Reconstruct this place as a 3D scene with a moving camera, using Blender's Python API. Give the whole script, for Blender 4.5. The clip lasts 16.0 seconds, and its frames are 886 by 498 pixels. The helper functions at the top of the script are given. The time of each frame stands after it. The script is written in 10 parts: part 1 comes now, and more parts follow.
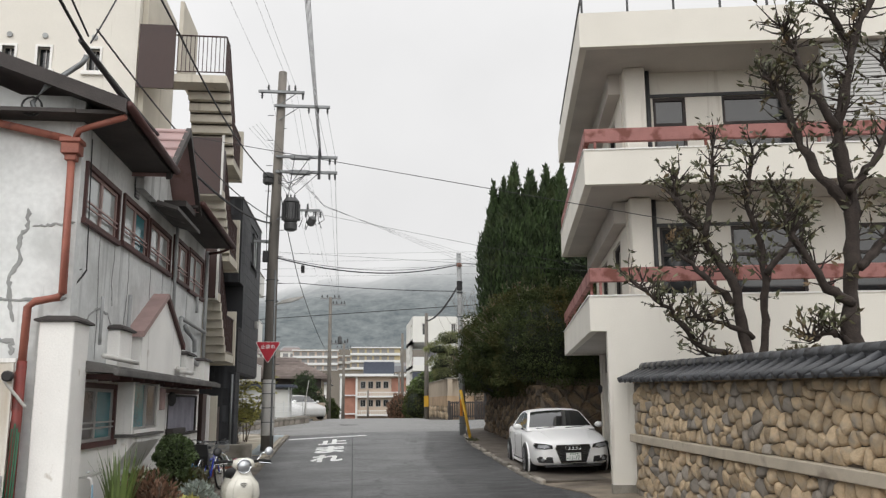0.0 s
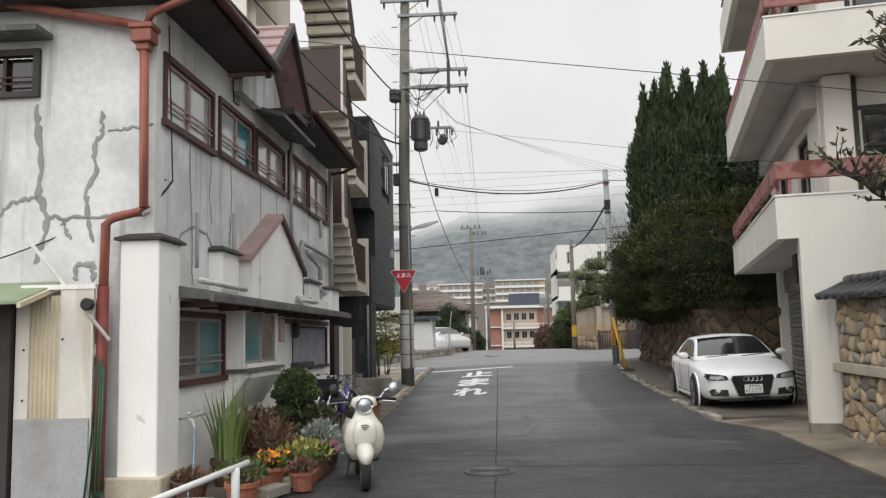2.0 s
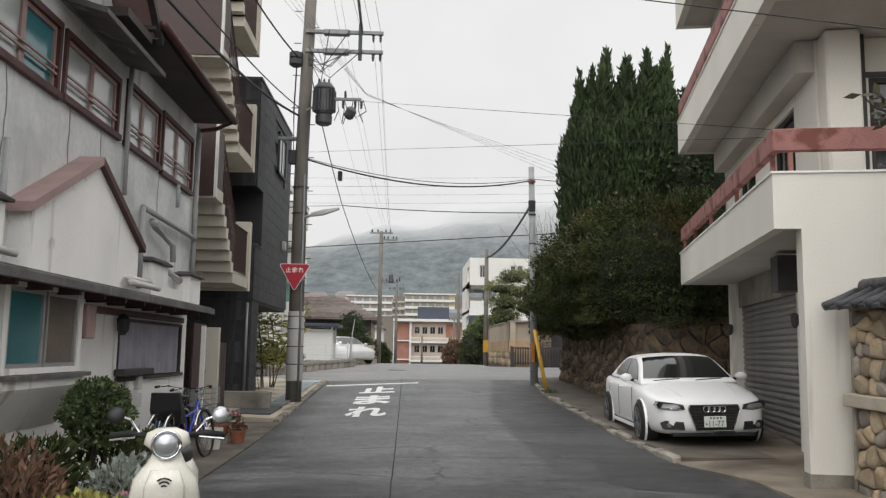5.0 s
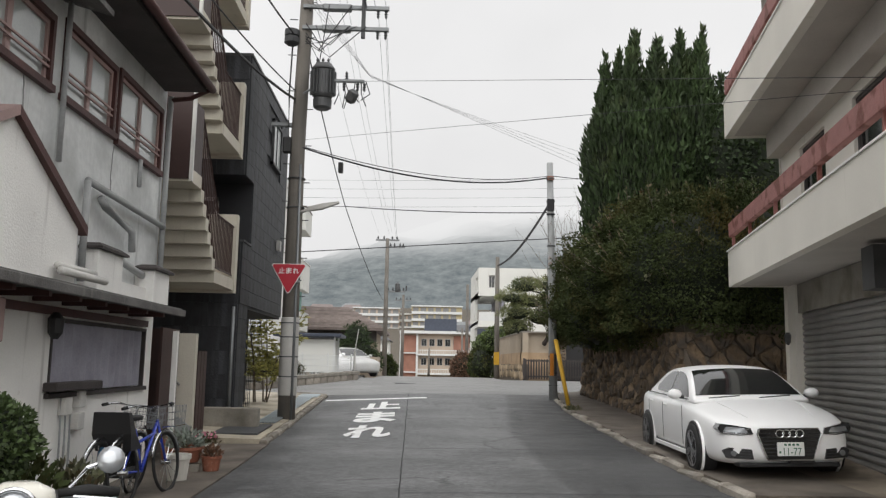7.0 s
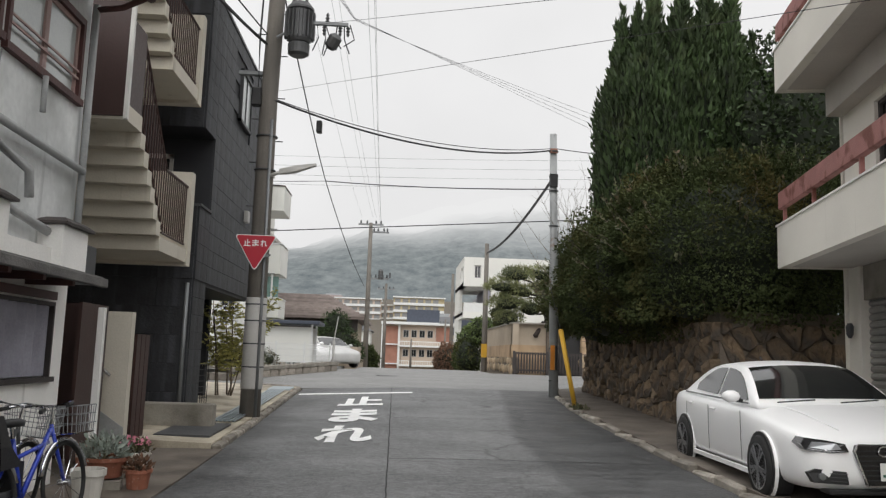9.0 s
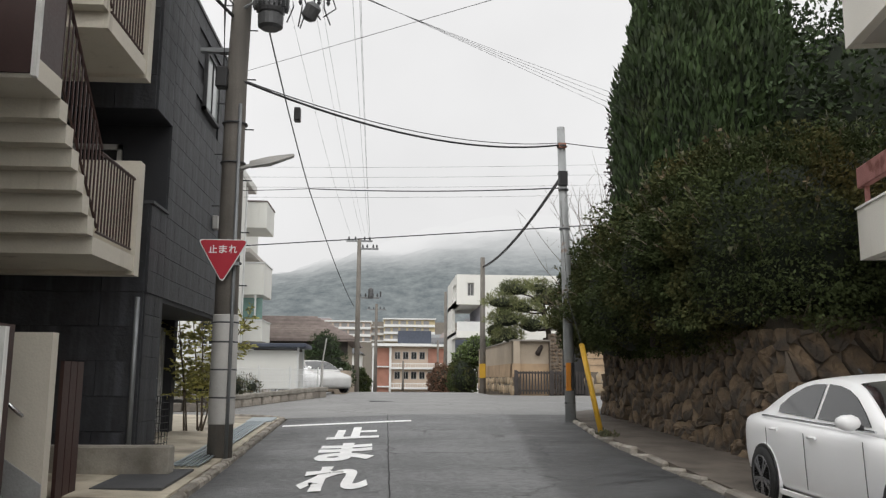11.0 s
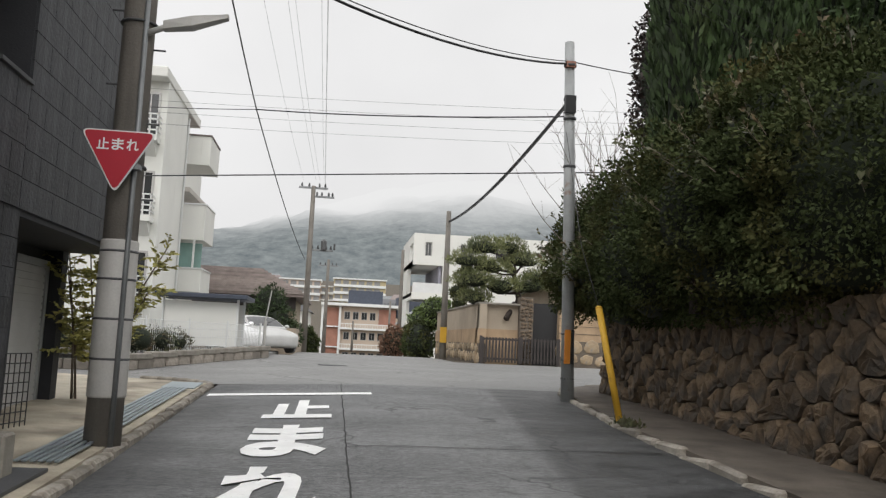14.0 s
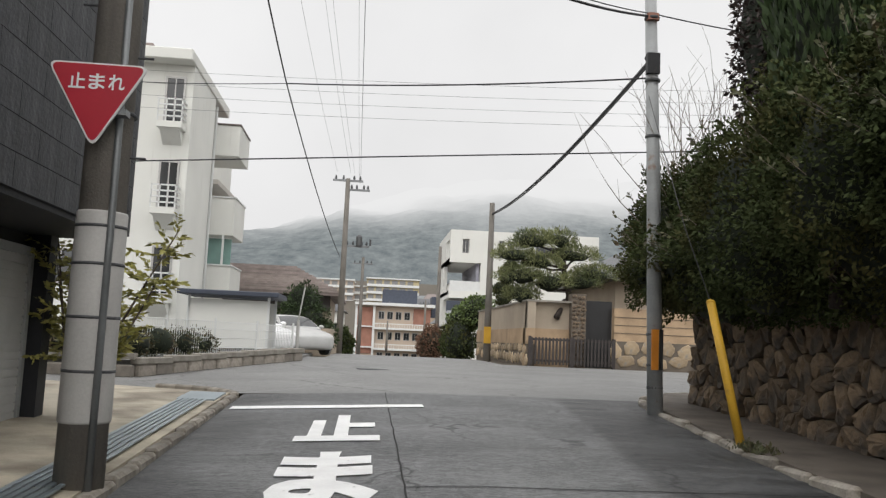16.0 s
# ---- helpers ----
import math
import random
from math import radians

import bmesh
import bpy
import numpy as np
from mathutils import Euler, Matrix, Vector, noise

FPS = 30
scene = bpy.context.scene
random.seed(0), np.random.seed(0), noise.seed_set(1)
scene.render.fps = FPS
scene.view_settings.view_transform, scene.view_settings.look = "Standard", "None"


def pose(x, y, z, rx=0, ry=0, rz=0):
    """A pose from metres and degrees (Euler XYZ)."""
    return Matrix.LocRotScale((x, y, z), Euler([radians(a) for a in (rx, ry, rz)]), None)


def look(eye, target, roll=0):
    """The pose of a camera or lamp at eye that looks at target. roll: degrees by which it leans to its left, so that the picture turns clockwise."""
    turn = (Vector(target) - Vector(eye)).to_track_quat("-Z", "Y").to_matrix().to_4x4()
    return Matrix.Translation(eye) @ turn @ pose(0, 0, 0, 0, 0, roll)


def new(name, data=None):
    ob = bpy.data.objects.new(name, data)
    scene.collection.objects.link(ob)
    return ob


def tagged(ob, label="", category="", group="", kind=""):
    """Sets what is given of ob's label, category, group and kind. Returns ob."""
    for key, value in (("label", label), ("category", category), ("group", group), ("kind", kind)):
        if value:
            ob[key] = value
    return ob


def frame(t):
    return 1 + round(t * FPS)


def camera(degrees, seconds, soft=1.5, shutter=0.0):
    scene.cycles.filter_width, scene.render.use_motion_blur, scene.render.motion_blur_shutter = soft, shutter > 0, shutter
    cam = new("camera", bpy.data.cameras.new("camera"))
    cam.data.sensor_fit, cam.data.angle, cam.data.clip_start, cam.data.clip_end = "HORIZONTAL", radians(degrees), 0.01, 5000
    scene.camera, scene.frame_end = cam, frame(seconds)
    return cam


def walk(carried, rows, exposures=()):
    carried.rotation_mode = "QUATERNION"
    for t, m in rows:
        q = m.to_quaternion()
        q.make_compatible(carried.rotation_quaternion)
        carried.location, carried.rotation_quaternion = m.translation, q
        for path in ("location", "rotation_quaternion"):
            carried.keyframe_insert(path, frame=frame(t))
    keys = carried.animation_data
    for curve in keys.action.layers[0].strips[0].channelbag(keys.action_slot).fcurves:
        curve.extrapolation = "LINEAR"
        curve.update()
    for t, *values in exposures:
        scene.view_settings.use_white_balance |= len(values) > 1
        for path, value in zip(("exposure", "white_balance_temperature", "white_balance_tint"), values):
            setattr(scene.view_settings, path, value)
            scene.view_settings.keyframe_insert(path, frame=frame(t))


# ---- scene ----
# ---- camera and walk ----
cam = camera(56.2, 16.0, soft=1.3)
METRES, EYE, TILT, LEAN, TURN = 19.2, 1.5, 0.0, 0.0, -6.2
ROWS = [
    (0.0, 0.0, 0.0, 0.0, 0.06, 10.55, 0.32),
    (0.5, -0.0007, 0.0297, -0.0007, -0.24, 8.14, 0.87),
    (1.0, -0.001, 0.0565, -0.0011, 2.04, 7.02, 1.38),
    (1.5, -0.0062, 0.0832, -0.0027, 7.04, 6.41, 1.02),
    (2.0, -0.0066, 0.1135, -0.0036, 10.06, 6.09, 1.31),
    (2.5, -0.0091, 0.1395, -0.0049, 8.02, 6.45, 0.33),
    (3.0, -0.0112, 0.1708, -0.0059, 5.78, 7.45, 0.11),
    (3.5, -0.0149, 0.2015, -0.0063, 5.44, 8.79, -0.14),
    (4.0, -0.0178, 0.231, -0.0062, 4.16, 9.6, 0.51),
    (4.5, -0.0219, 0.2666, -0.0072, 4.08, 8.59, 0.34),
    (5.0, -0.0235, 0.2961, -0.008, 3.72, 7.0, -0.84),
    (7.5, -0.0412, 0.4448, -0.0103, 4.51, 8.69, -1.15),
    (8.0, -0.0481, 0.4812, -0.011, 5.8, 9.48, -1.98),
    (8.5, -0.0511, 0.5138, -0.0113, 4.16, 7.73, -1.92),
    (9.0, -0.0564, 0.5428, -0.011, 2.86, 7.36, -1.92),
    (11.5, -0.0789, 0.7022, -0.0101, 2.32, 8.98, -0.18),
    (12.0, -0.0822, 0.735, -0.0099, 2.3, 7.97, -0.02),
    (12.5, -0.0881, 0.7649, -0.0103, 0.35, 6.57, -0.72),
    (13.0, -0.092, 0.7965, -0.0101, -1.76, 6.37, -0.92),
    (13.5, -0.0986, 0.8309, -0.01, -1.69, 6.27, -3.09),
    (14.0, -0.1047, 0.866, -0.0094, -1.34, 6.41, -2.69),
    (14.5, -0.1117, 0.8959, -0.0087, 1.27, 7.3, -1.13),
    (15.0, -0.1172, 0.9268, -0.0079, 2.56, 8.02, -1.55),
    (15.5, -0.1223, 0.9587, -0.008, 3.63, 6.77, -2.7),
    (16.0, -0.1269, 0.9901, -0.0082, 0.91, 6.28, -2.55),
]
walk(cam, [(t, pose(0, 0, EYE, TILT, LEAN, TURN) @ pose(METRES * x, METRES * y, METRES * z, 90 + pitch, roll, yaw)) for t, x, y, z, yaw, pitch, roll in ROWS])

# ---- world and sun: an overcast winter sky ----
SUN_EL, SUN_AZ = 36.0, 188.0
world = bpy.data.worlds.new("overcast")
scene.world = world
world.use_nodes = True
wn, wl = world.node_tree.nodes, world.node_tree.links
wn.clear()
sky = wn.new("ShaderNodeTexSky")
sky.sky_type, sky.sun_disc = "NISHITA", False
sky.sun_elevation, sky.sun_rotation = radians(SUN_EL), radians(SUN_AZ)
sky.air_density, sky.dust_density, sky.ozone_density = 1.0, 6.0, 1.0
grey = wn.new("ShaderNodeHueSaturation")
grey.inputs["Saturation"].default_value = 0.1
wl.new(sky.outputs[0], grey.inputs["Color"])
even = wn.new("ShaderNodeMix")
even.data_type = "RGBA"
even.inputs["Factor"].default_value = 0.86
even.inputs["B"].default_value = (9.1, 9.06, 9.08, 1)
wl.new(grey.outputs[0], even.inputs["A"])
cloudtc = wn.new("ShaderNodeTexCoord")
cloud = wn.new("ShaderNodeTexNoise")
cloud.inputs["Scale"].default_value = 2.2
cloud.inputs["Detail"].default_value = 5
wl.new(cloudtc.outputs["Generated"], cloud.inputs["Vector"])
cramp = wn.new("ShaderNodeMapRange")
cramp.inputs["From Min"].default_value, cramp.inputs["From Max"].default_value = 0.3, 0.7
cramp.inputs["To Min"].default_value, cramp.inputs["To Max"].default_value = 0.9, 1.06
wl.new(cloud.outputs["Fac"], cramp.inputs["Value"])
cmul = wn.new("ShaderNodeVectorMath")
cmul.operation = "SCALE"
wl.new(even.outputs["Result"], cmul.inputs[0])
wl.new(cramp.outputs[0], cmul.inputs["Scale"])
back = wn.new("ShaderNodeBackground")
back.inputs["Strength"].default_value = 0.088
# overcast sky: brighter towards the zenith than low over the houses
zsep = wn.new("ShaderNodeSeparateXYZ")
wl.new(cloudtc.outputs["Generated"], zsep.inputs[0])
zen = wn.new("ShaderNodeMapRange")
zen.interpolation_type = "SMOOTHSTEP"
zen.inputs["From Min"].default_value, zen.inputs["From Max"].default_value = 0.38, 0.95
zen.inputs["To Min"].default_value, zen.inputs["To Max"].default_value = 1.0, 1.9
wl.new(zsep.outputs["Z"], zen.inputs["Value"])
zmul = wn.new("ShaderNodeVectorMath")
zmul.operation = "SCALE"
wl.new(cmul.outputs[0], zmul.inputs[0])
wl.new(zen.outputs[0], zmul.inputs["Scale"])
wl.new(zmul.outputs[0], back.inputs["Color"])
wout = wn.new("ShaderNodeOutputWorld")
wl.new(back.outputs[0], wout.inputs["Surface"])
sun = new("sun", bpy.data.lights.new("sun", "SUN"))
sun.data.energy, sun.data.angle, sun.data.color = 0.9, radians(70), (1.0, 0.975, 0.94)
az, el = radians(SUN_AZ), radians(SUN_EL)
sun.matrix_world = look((0, 0, 60), (-60 * math.sin(az) * math.cos(el), -60 * math.cos(az) * math.cos(el), 60 - 60 * math.sin(el)))
scene.view_settings.exposure = 0.25

# ---- builders ----
WORLD = {}
R = random.Random(7)


def thing(name, label, category, loc=(0, 0, 0), rz=0, group="", kind="", world_coords=True):
    ob = new(name)
    ob.matrix_basis = pose(*loc, 0, 0, rz)
    if world_coords:
        WORLD[ob.name] = pose(*loc, 0, 0, rz).inverted()
    return tagged(ob, label, category, group, kind)


def mesh_of(bm, name, mats, smooth=False):
    bmesh.ops.recalc_face_normals(bm, faces=bm.faces[:])
    me = bpy.data.meshes.new(name)
    bm.to_mesh(me)
    bm.free()
    for m in mats if isinstance(mats, (list, tuple)) else [mats]:
        me.materials.append(m)
    if smooth:
        me.polygons.foreach_set("use_smooth", [True] * len(me.polygons))
    return me


def part(name, bm, mats, parent=None, label="", smooth=False, at=None):
    me = bm if isinstance(bm, bpy.types.Mesh) else mesh_of(bm, name, mats, smooth)
    ob = new(name, me)
    if parent is not None:
        ob.parent = parent
        if parent.name in WORLD:
            ob.matrix_parent_inverse = WORLD[parent.name]
    if at is not None:
        ob.matrix_basis = at
    if label:
        ob["label"] = label
    return ob


def setting(name, bm, mats, label, category, smooth=False, kind="structure"):
    return tagged(part(name, bm, mats, None, "", smooth), label, category, "", kind)


def box(bm, x0, x1, y0, y1, z0, z1, m=None, bev=0.0):
    co = [(x, y, z) for x in (x0, x1) for y in (y0, y1) for z in (z0, z1)]
    vs = [bm.verts.new(m @ Vector(c) if m else c) for c in co]
    fs = [bm.faces.new([vs[i] for i in f]) for f in ((0, 1, 3, 2), (4, 6, 7, 5), (0, 4, 5, 1), (2, 3, 7, 6), (0, 2, 6, 4), (1, 5, 7, 3))]
    if bev > 0:
        es = list({e for f in fs for e in f.edges})
        bmesh.ops.bevel(bm, geom=es, offset=bev, segments=1, affect="EDGES", profile=0.6)
    return vs


def B(*a, **k):
    bm = bmesh.new()
    for b in (a if isinstance(a[0], (tuple, list)) else [a]):
        box(bm, *b, **k)
    return bm


def ring(c, d, r, n, up=None):
    d = Vector(d).normalized()
    a = Vector((0, 0, 1)) if abs(d.z) < 0.95 else Vector((0, 1, 0))
    u = d.cross(a).normalized()
    v = d.cross(u)
    return [Vector(c) + u * (r * math.cos(2 * math.pi * i / n)) + v * (r * math.sin(2 * math.pi * i / n)) for i in range(n)]


def tube(bm, pts, rad, n=8, cap=True):
    pts = [Vector(p) for p in pts]
    rads = rad if isinstance(rad, (list, tuple)) else [rad] * len(pts)
    rows = []
    for i, p in enumerate(pts):
        d = pts[min(i + 1, len(pts) - 1)] - pts[max(i - 1, 0)]
        rows.append([bm.verts.new(q) for q in ring(p, d, rads[i], n)])
    for a, b in zip(rows, rows[1:]):
        va, vb = a[0].co, min(range(n), key=lambda k: (b[k].co - a[0].co).length)
        for i in range(n):
            try:
                bm.faces.new((a[i], a[(i + 1) % n], b[(i + 1 + vb) % n], b[(i + vb) % n]))
            except ValueError:
                pass
    if cap:
        bm.faces.new(rows[0])
        bm.faces.new(rows[-1])
    return bm


def Tube(pts, rad, n=8):
    return tube(bmesh.new(), pts, rad, n)


def lathe(bm, prof, n=16, c=(0, 0, 0), m=None):
    """prof: (radius, height) pairs from bottom to top, turned round z at c."""
    rows = []
    for r, h in prof:
        row = []
        for i in range(n):
            a = 2 * math.pi * i / n
            p = Vector((c[0] + r * math.cos(a), c[1] + r * math.sin(a), c[2] + h))
            row.append(bm.verts.new(m @ p if m else p))
        rows.append(row)
    for a, b in zip(rows, rows[1:]):
        for i in range(n):
            bm.faces.new((a[i], a[(i + 1) % n], b[(i + 1) % n], b[i]))
    bm.faces.new(rows[0])
    bm.faces.new(rows[-1])
    return bm


def prism(bm, poly, axis, a, b, m=None):
    """A flat polygon pushed from a to b along an axis; poly holds the two other coordinates in order."""
    def put(p, t):
        c = {"x": (t, p[0], p[1]), "y": (p[0], t, p[1]), "z": (p[0], p[1], t)}[axis]
        return bm.verts.new(m @ Vector(c) if m else c)
    lo, hi = [put(p, a) for p in poly], [put(p, b) for p in poly]
    n = len(poly)
    bm.faces.new(lo)
    bm.faces.new(hi)
    for i in range(n):
        bm.faces.new((lo[i], lo[(i + 1) % n], hi[(i + 1) % n], hi[i]))
    return bm


def loft(bm, rows, closed=True, cap=True):
    vr = [[bm.verts.new(p) for p in r] for r in rows]
    n = len(rows[0])
    for a, b in zip(vr, vr[1:]):
        for i in range(n if closed else n - 1):
            bm.faces.new((a[i], a[(i + 1) % n], b[(i + 1) % n], b[i]))
    if cap:
        bm.faces.new(vr[0])
        bm.faces.new(vr[-1])
    return bm


def wall_grid(bm, axis, a, b, u0, u1, z0, z1, holes, m=None):
    """A wall slab from a to b along its axis, u0..u1 long, with rectangular holes (u0, u1, z0, z1) through it."""
    us = sorted({u0, u1, *[v for h in holes for v in h[:2] if u0 < v < u1]})
    zs = sorted({z0, z1, *[v for h in holes for v in h[2:] if z0 < v < z1]})
    solid = {(i, j): not any(h[0] < (us[i] + us[i + 1]) / 2 < h[1] and h[2] < (zs[j] + zs[j + 1]) / 2 < h[3] for h in holes) for i in range(len(us) - 1) for j in range(len(zs) - 1)}
    made = {}

    def v(i, j, s):
        if (i, j, s) not in made:
            t = b if s else a
            c = Vector((t, us[i], zs[j]) if axis == "x" else (us[i], t, zs[j]))
            made[i, j, s] = bm.verts.new(m @ c if m else c)
        return made[i, j, s]
    for (i, j), on in solid.items():
        if not on:
            continue
        for s in (0, 1):
            bm.faces.new((v(i, j, s), v(i + 1, j, s), v(i + 1, j + 1, s), v(i, j + 1, s)))
        for di, dj, p, q in ((-1, 0, (0, 0), (0, 1)), (1, 0, (1, 0), (1, 1)), (0, -1, (0, 0), (1, 0)), (0, 1, (0, 1), (1, 1))):
            if not solid.get((i + di, j + dj), False):
                bm.faces.new((v(i + p[0], j + p[1], 0), v(i + q[0], j + q[1], 0), v(i + q[0], j + q[1], 1), v(i + p[0], j + p[1], 1)))
    return bm


def quads(name, V, mats, smooth=False):
    """A mesh of loose quads from an array (n, 4, 3)."""
    n = len(V)
    me = bpy.data.meshes.new(name)
    me.vertices.add(4 * n)
    me.vertices.foreach_set("co", np.asarray(V, dtype=np.float32).reshape(-1))
    me.loops.add(4 * n)
    me.loops.foreach_set("vertex_index", np.arange(4 * n, dtype=np.int32))
    me.polygons.add(n)
    me.polygons.foreach_set("loop_start", np.arange(0, 4 * n, 4, dtype=np.int32))
    me.polygons.foreach_set("loop_total", np.full(n, 4, dtype=np.int32))
    me.update(calc_edges=True)
    me.materials.append(mats)
    return me


def leaves_at(P, N, size, rng, stretch=2.0, jitter=0.8, droop=0.0):
    """Leaf quads (a kite each) at points P, turned roughly along the directions N."""
    n = len(P)
    d = N + rng.normal(0, jitter, (n, 3))
    d[:, 2] -= droop
    d /= np.linalg.norm(d, axis=1, keepdims=True) + 1e-9
    s = np.cross(d, rng.normal(0, 1, (n, 3)))
    s /= np.linalg.norm(s, axis=1, keepdims=True) + 1e-9
    L = size * rng.uniform(0.6, 1.4, (n, 1))
    W = L / stretch
    return np.stack([P, P + d * L * 0.5 + s * W * 0.5, P + d * L, P + d * L * 0.5 - s * W * 0.5], axis=1)


def ground_z(x, y):
    """Height of the road surface: level near the start, a slight dip, then a rise to the crossing."""
    ys = (-60, 0, 5, 10, 15, 18, 21, 24, 26, 28.7, 32, 35, 40, 46, 52, 58, 70, 100, 150, 250, 340, 600, 900, 3000)
    zs = (0.3, 0, -0.09, -0.17, -0.16, -0.12, -0.04, 0.06, 0.13, 0.23, 0.34, 0.43, 0.52, 0.58, 0.6, 0.53, 0.1, -1.2, -2.6, 4, 15, 40, 55, 60)
    z = float(np.mean([np.interp(y + d, ys, zs) for d in (-1.2, -0.6, 0, 0.6, 1.2)]))
    k = float(np.interp(y, (8, 26, 36, 44), (0, 1, 1, 0)))
    return z - 0.045 * k * min(3.2, max(0.0, 0.5 - x))


# ---- materials ----
def mat(name, c, rough=0.7, metal=0.0, var=0.15, scale=2.5, fine=45.0, bump=0.15, rand=0.0, streak=None, spot=None, spec=0.5, coat=0.0, island=0.0):
    m = bpy.data.materials.new(name)
    m.use_nodes = True
    t = m.node_tree
    N, L = t.nodes, t.links
    p = N["Principled BSDF"]
    p.inputs["Roughness"].default_value, p.inputs["Metallic"].default_value = rough, metal
    p.inputs["Specular IOR Level"].default_value = spec
    p.inputs["Coat Weight"].default_value = coat
    tc = N.new("ShaderNodeTexCoord")

    def tex(sc, detail=4, stretch=None):
        n = N.new("ShaderNodeTexNoise")
        n.inputs["Scale"].default_value, n.inputs["Detail"].default_value = sc, detail
        src = tc.outputs["Object"]
        if stretch:
            mp = N.new("ShaderNodeMapping")
            mp.inputs["Scale"].default_value = stretch
            L.new(src, mp.inputs["Vector"])
            src = mp.outputs[0]
        L.new(src, n.inputs["Vector"])
        return n.outputs["Fac"]

    def math_node(op, a, b):
        n = N.new("ShaderNodeMath")
        n.operation = op
        for i, v in enumerate((a, b)):
            if isinstance(v, (int, float)):
                n.inputs[i].default_value = v
            else:
                L.new(v, n.inputs[i])
        return n.outputs[0]

    def mix(fac, a, b):
        n = N.new("ShaderNodeMix")
        n.data_type = "RGBA"
        for key, v in (("Factor", fac), ("A", a), ("B", b)):
            if isinstance(v, tuple):
                n.inputs[key].default_value = (*v[:3], 1)
            elif isinstance(v, (int, float)):
                n.inputs[key].default_value = v
            else:
                L.new(v, n.inputs[key])
        return n.outputs["Result"]

    def ramp(v, lo, hi, a=0.0, b=1.0):
        n = N.new("ShaderNodeMapRange")
        for key, q in (("From Min", lo), ("From Max", hi), ("To Min", a), ("To Max", b)):
            n.inputs[key].default_value = q
        L.new(v, n.inputs["Value"])
        return n.outputs[0]

    big, small = tex(scale), tex(fine, 5)
    val = math_node("ADD", ramp(big, 0.3, 0.7, 1 - var, 1 + var), ramp(small, 0.3, 0.7, -var * 0.5, var * 0.5))
    if rand:
        oi = N.new("ShaderNodeObjectInfo")
        val = math_node("MULTIPLY", val, ramp(oi.outputs["Random"], 0, 1, 1 - rand, 1 + rand))
    if island:
        gi = N.new("ShaderNodeNewGeometry")
        val = math_node("MULTIPLY", val, ramp(gi.outputs["Random Per Island"], 0, 1, 1 - island, 1 + island))
    hs = N.new("ShaderNodeHueSaturation")
    hs.inputs["Color"].default_value = (*c, 1)
    L.new(val, hs.inputs["Value"])
    col = hs.outputs[0]
    if spot:
        sc, colr, lo, hi = spot
        col = mix(ramp(tex(sc, 6), lo, hi), col, colr)
    if streak:
        colr, lo, hi = streak
        col = mix(ramp(tex(1.0, 5, (5.0, 5.0, 0.35)), lo, hi), col, colr)
    L.new(col, p.inputs["Base Color"])
    L.new(ramp(small, 0.2, 0.8, max(0.02, rough - 0.08), min(1, rough + 0.08)), p.inputs["Roughness"])
    if bump:
        b = N.new("ShaderNodeBump")
        b.inputs["Strength"].default_value, b.inputs["Distance"].default_value = bump, 0.02
        L.new(small, b.inputs["Height"])
        L.new(b.outputs[0], p.inputs["Normal"])
    return m



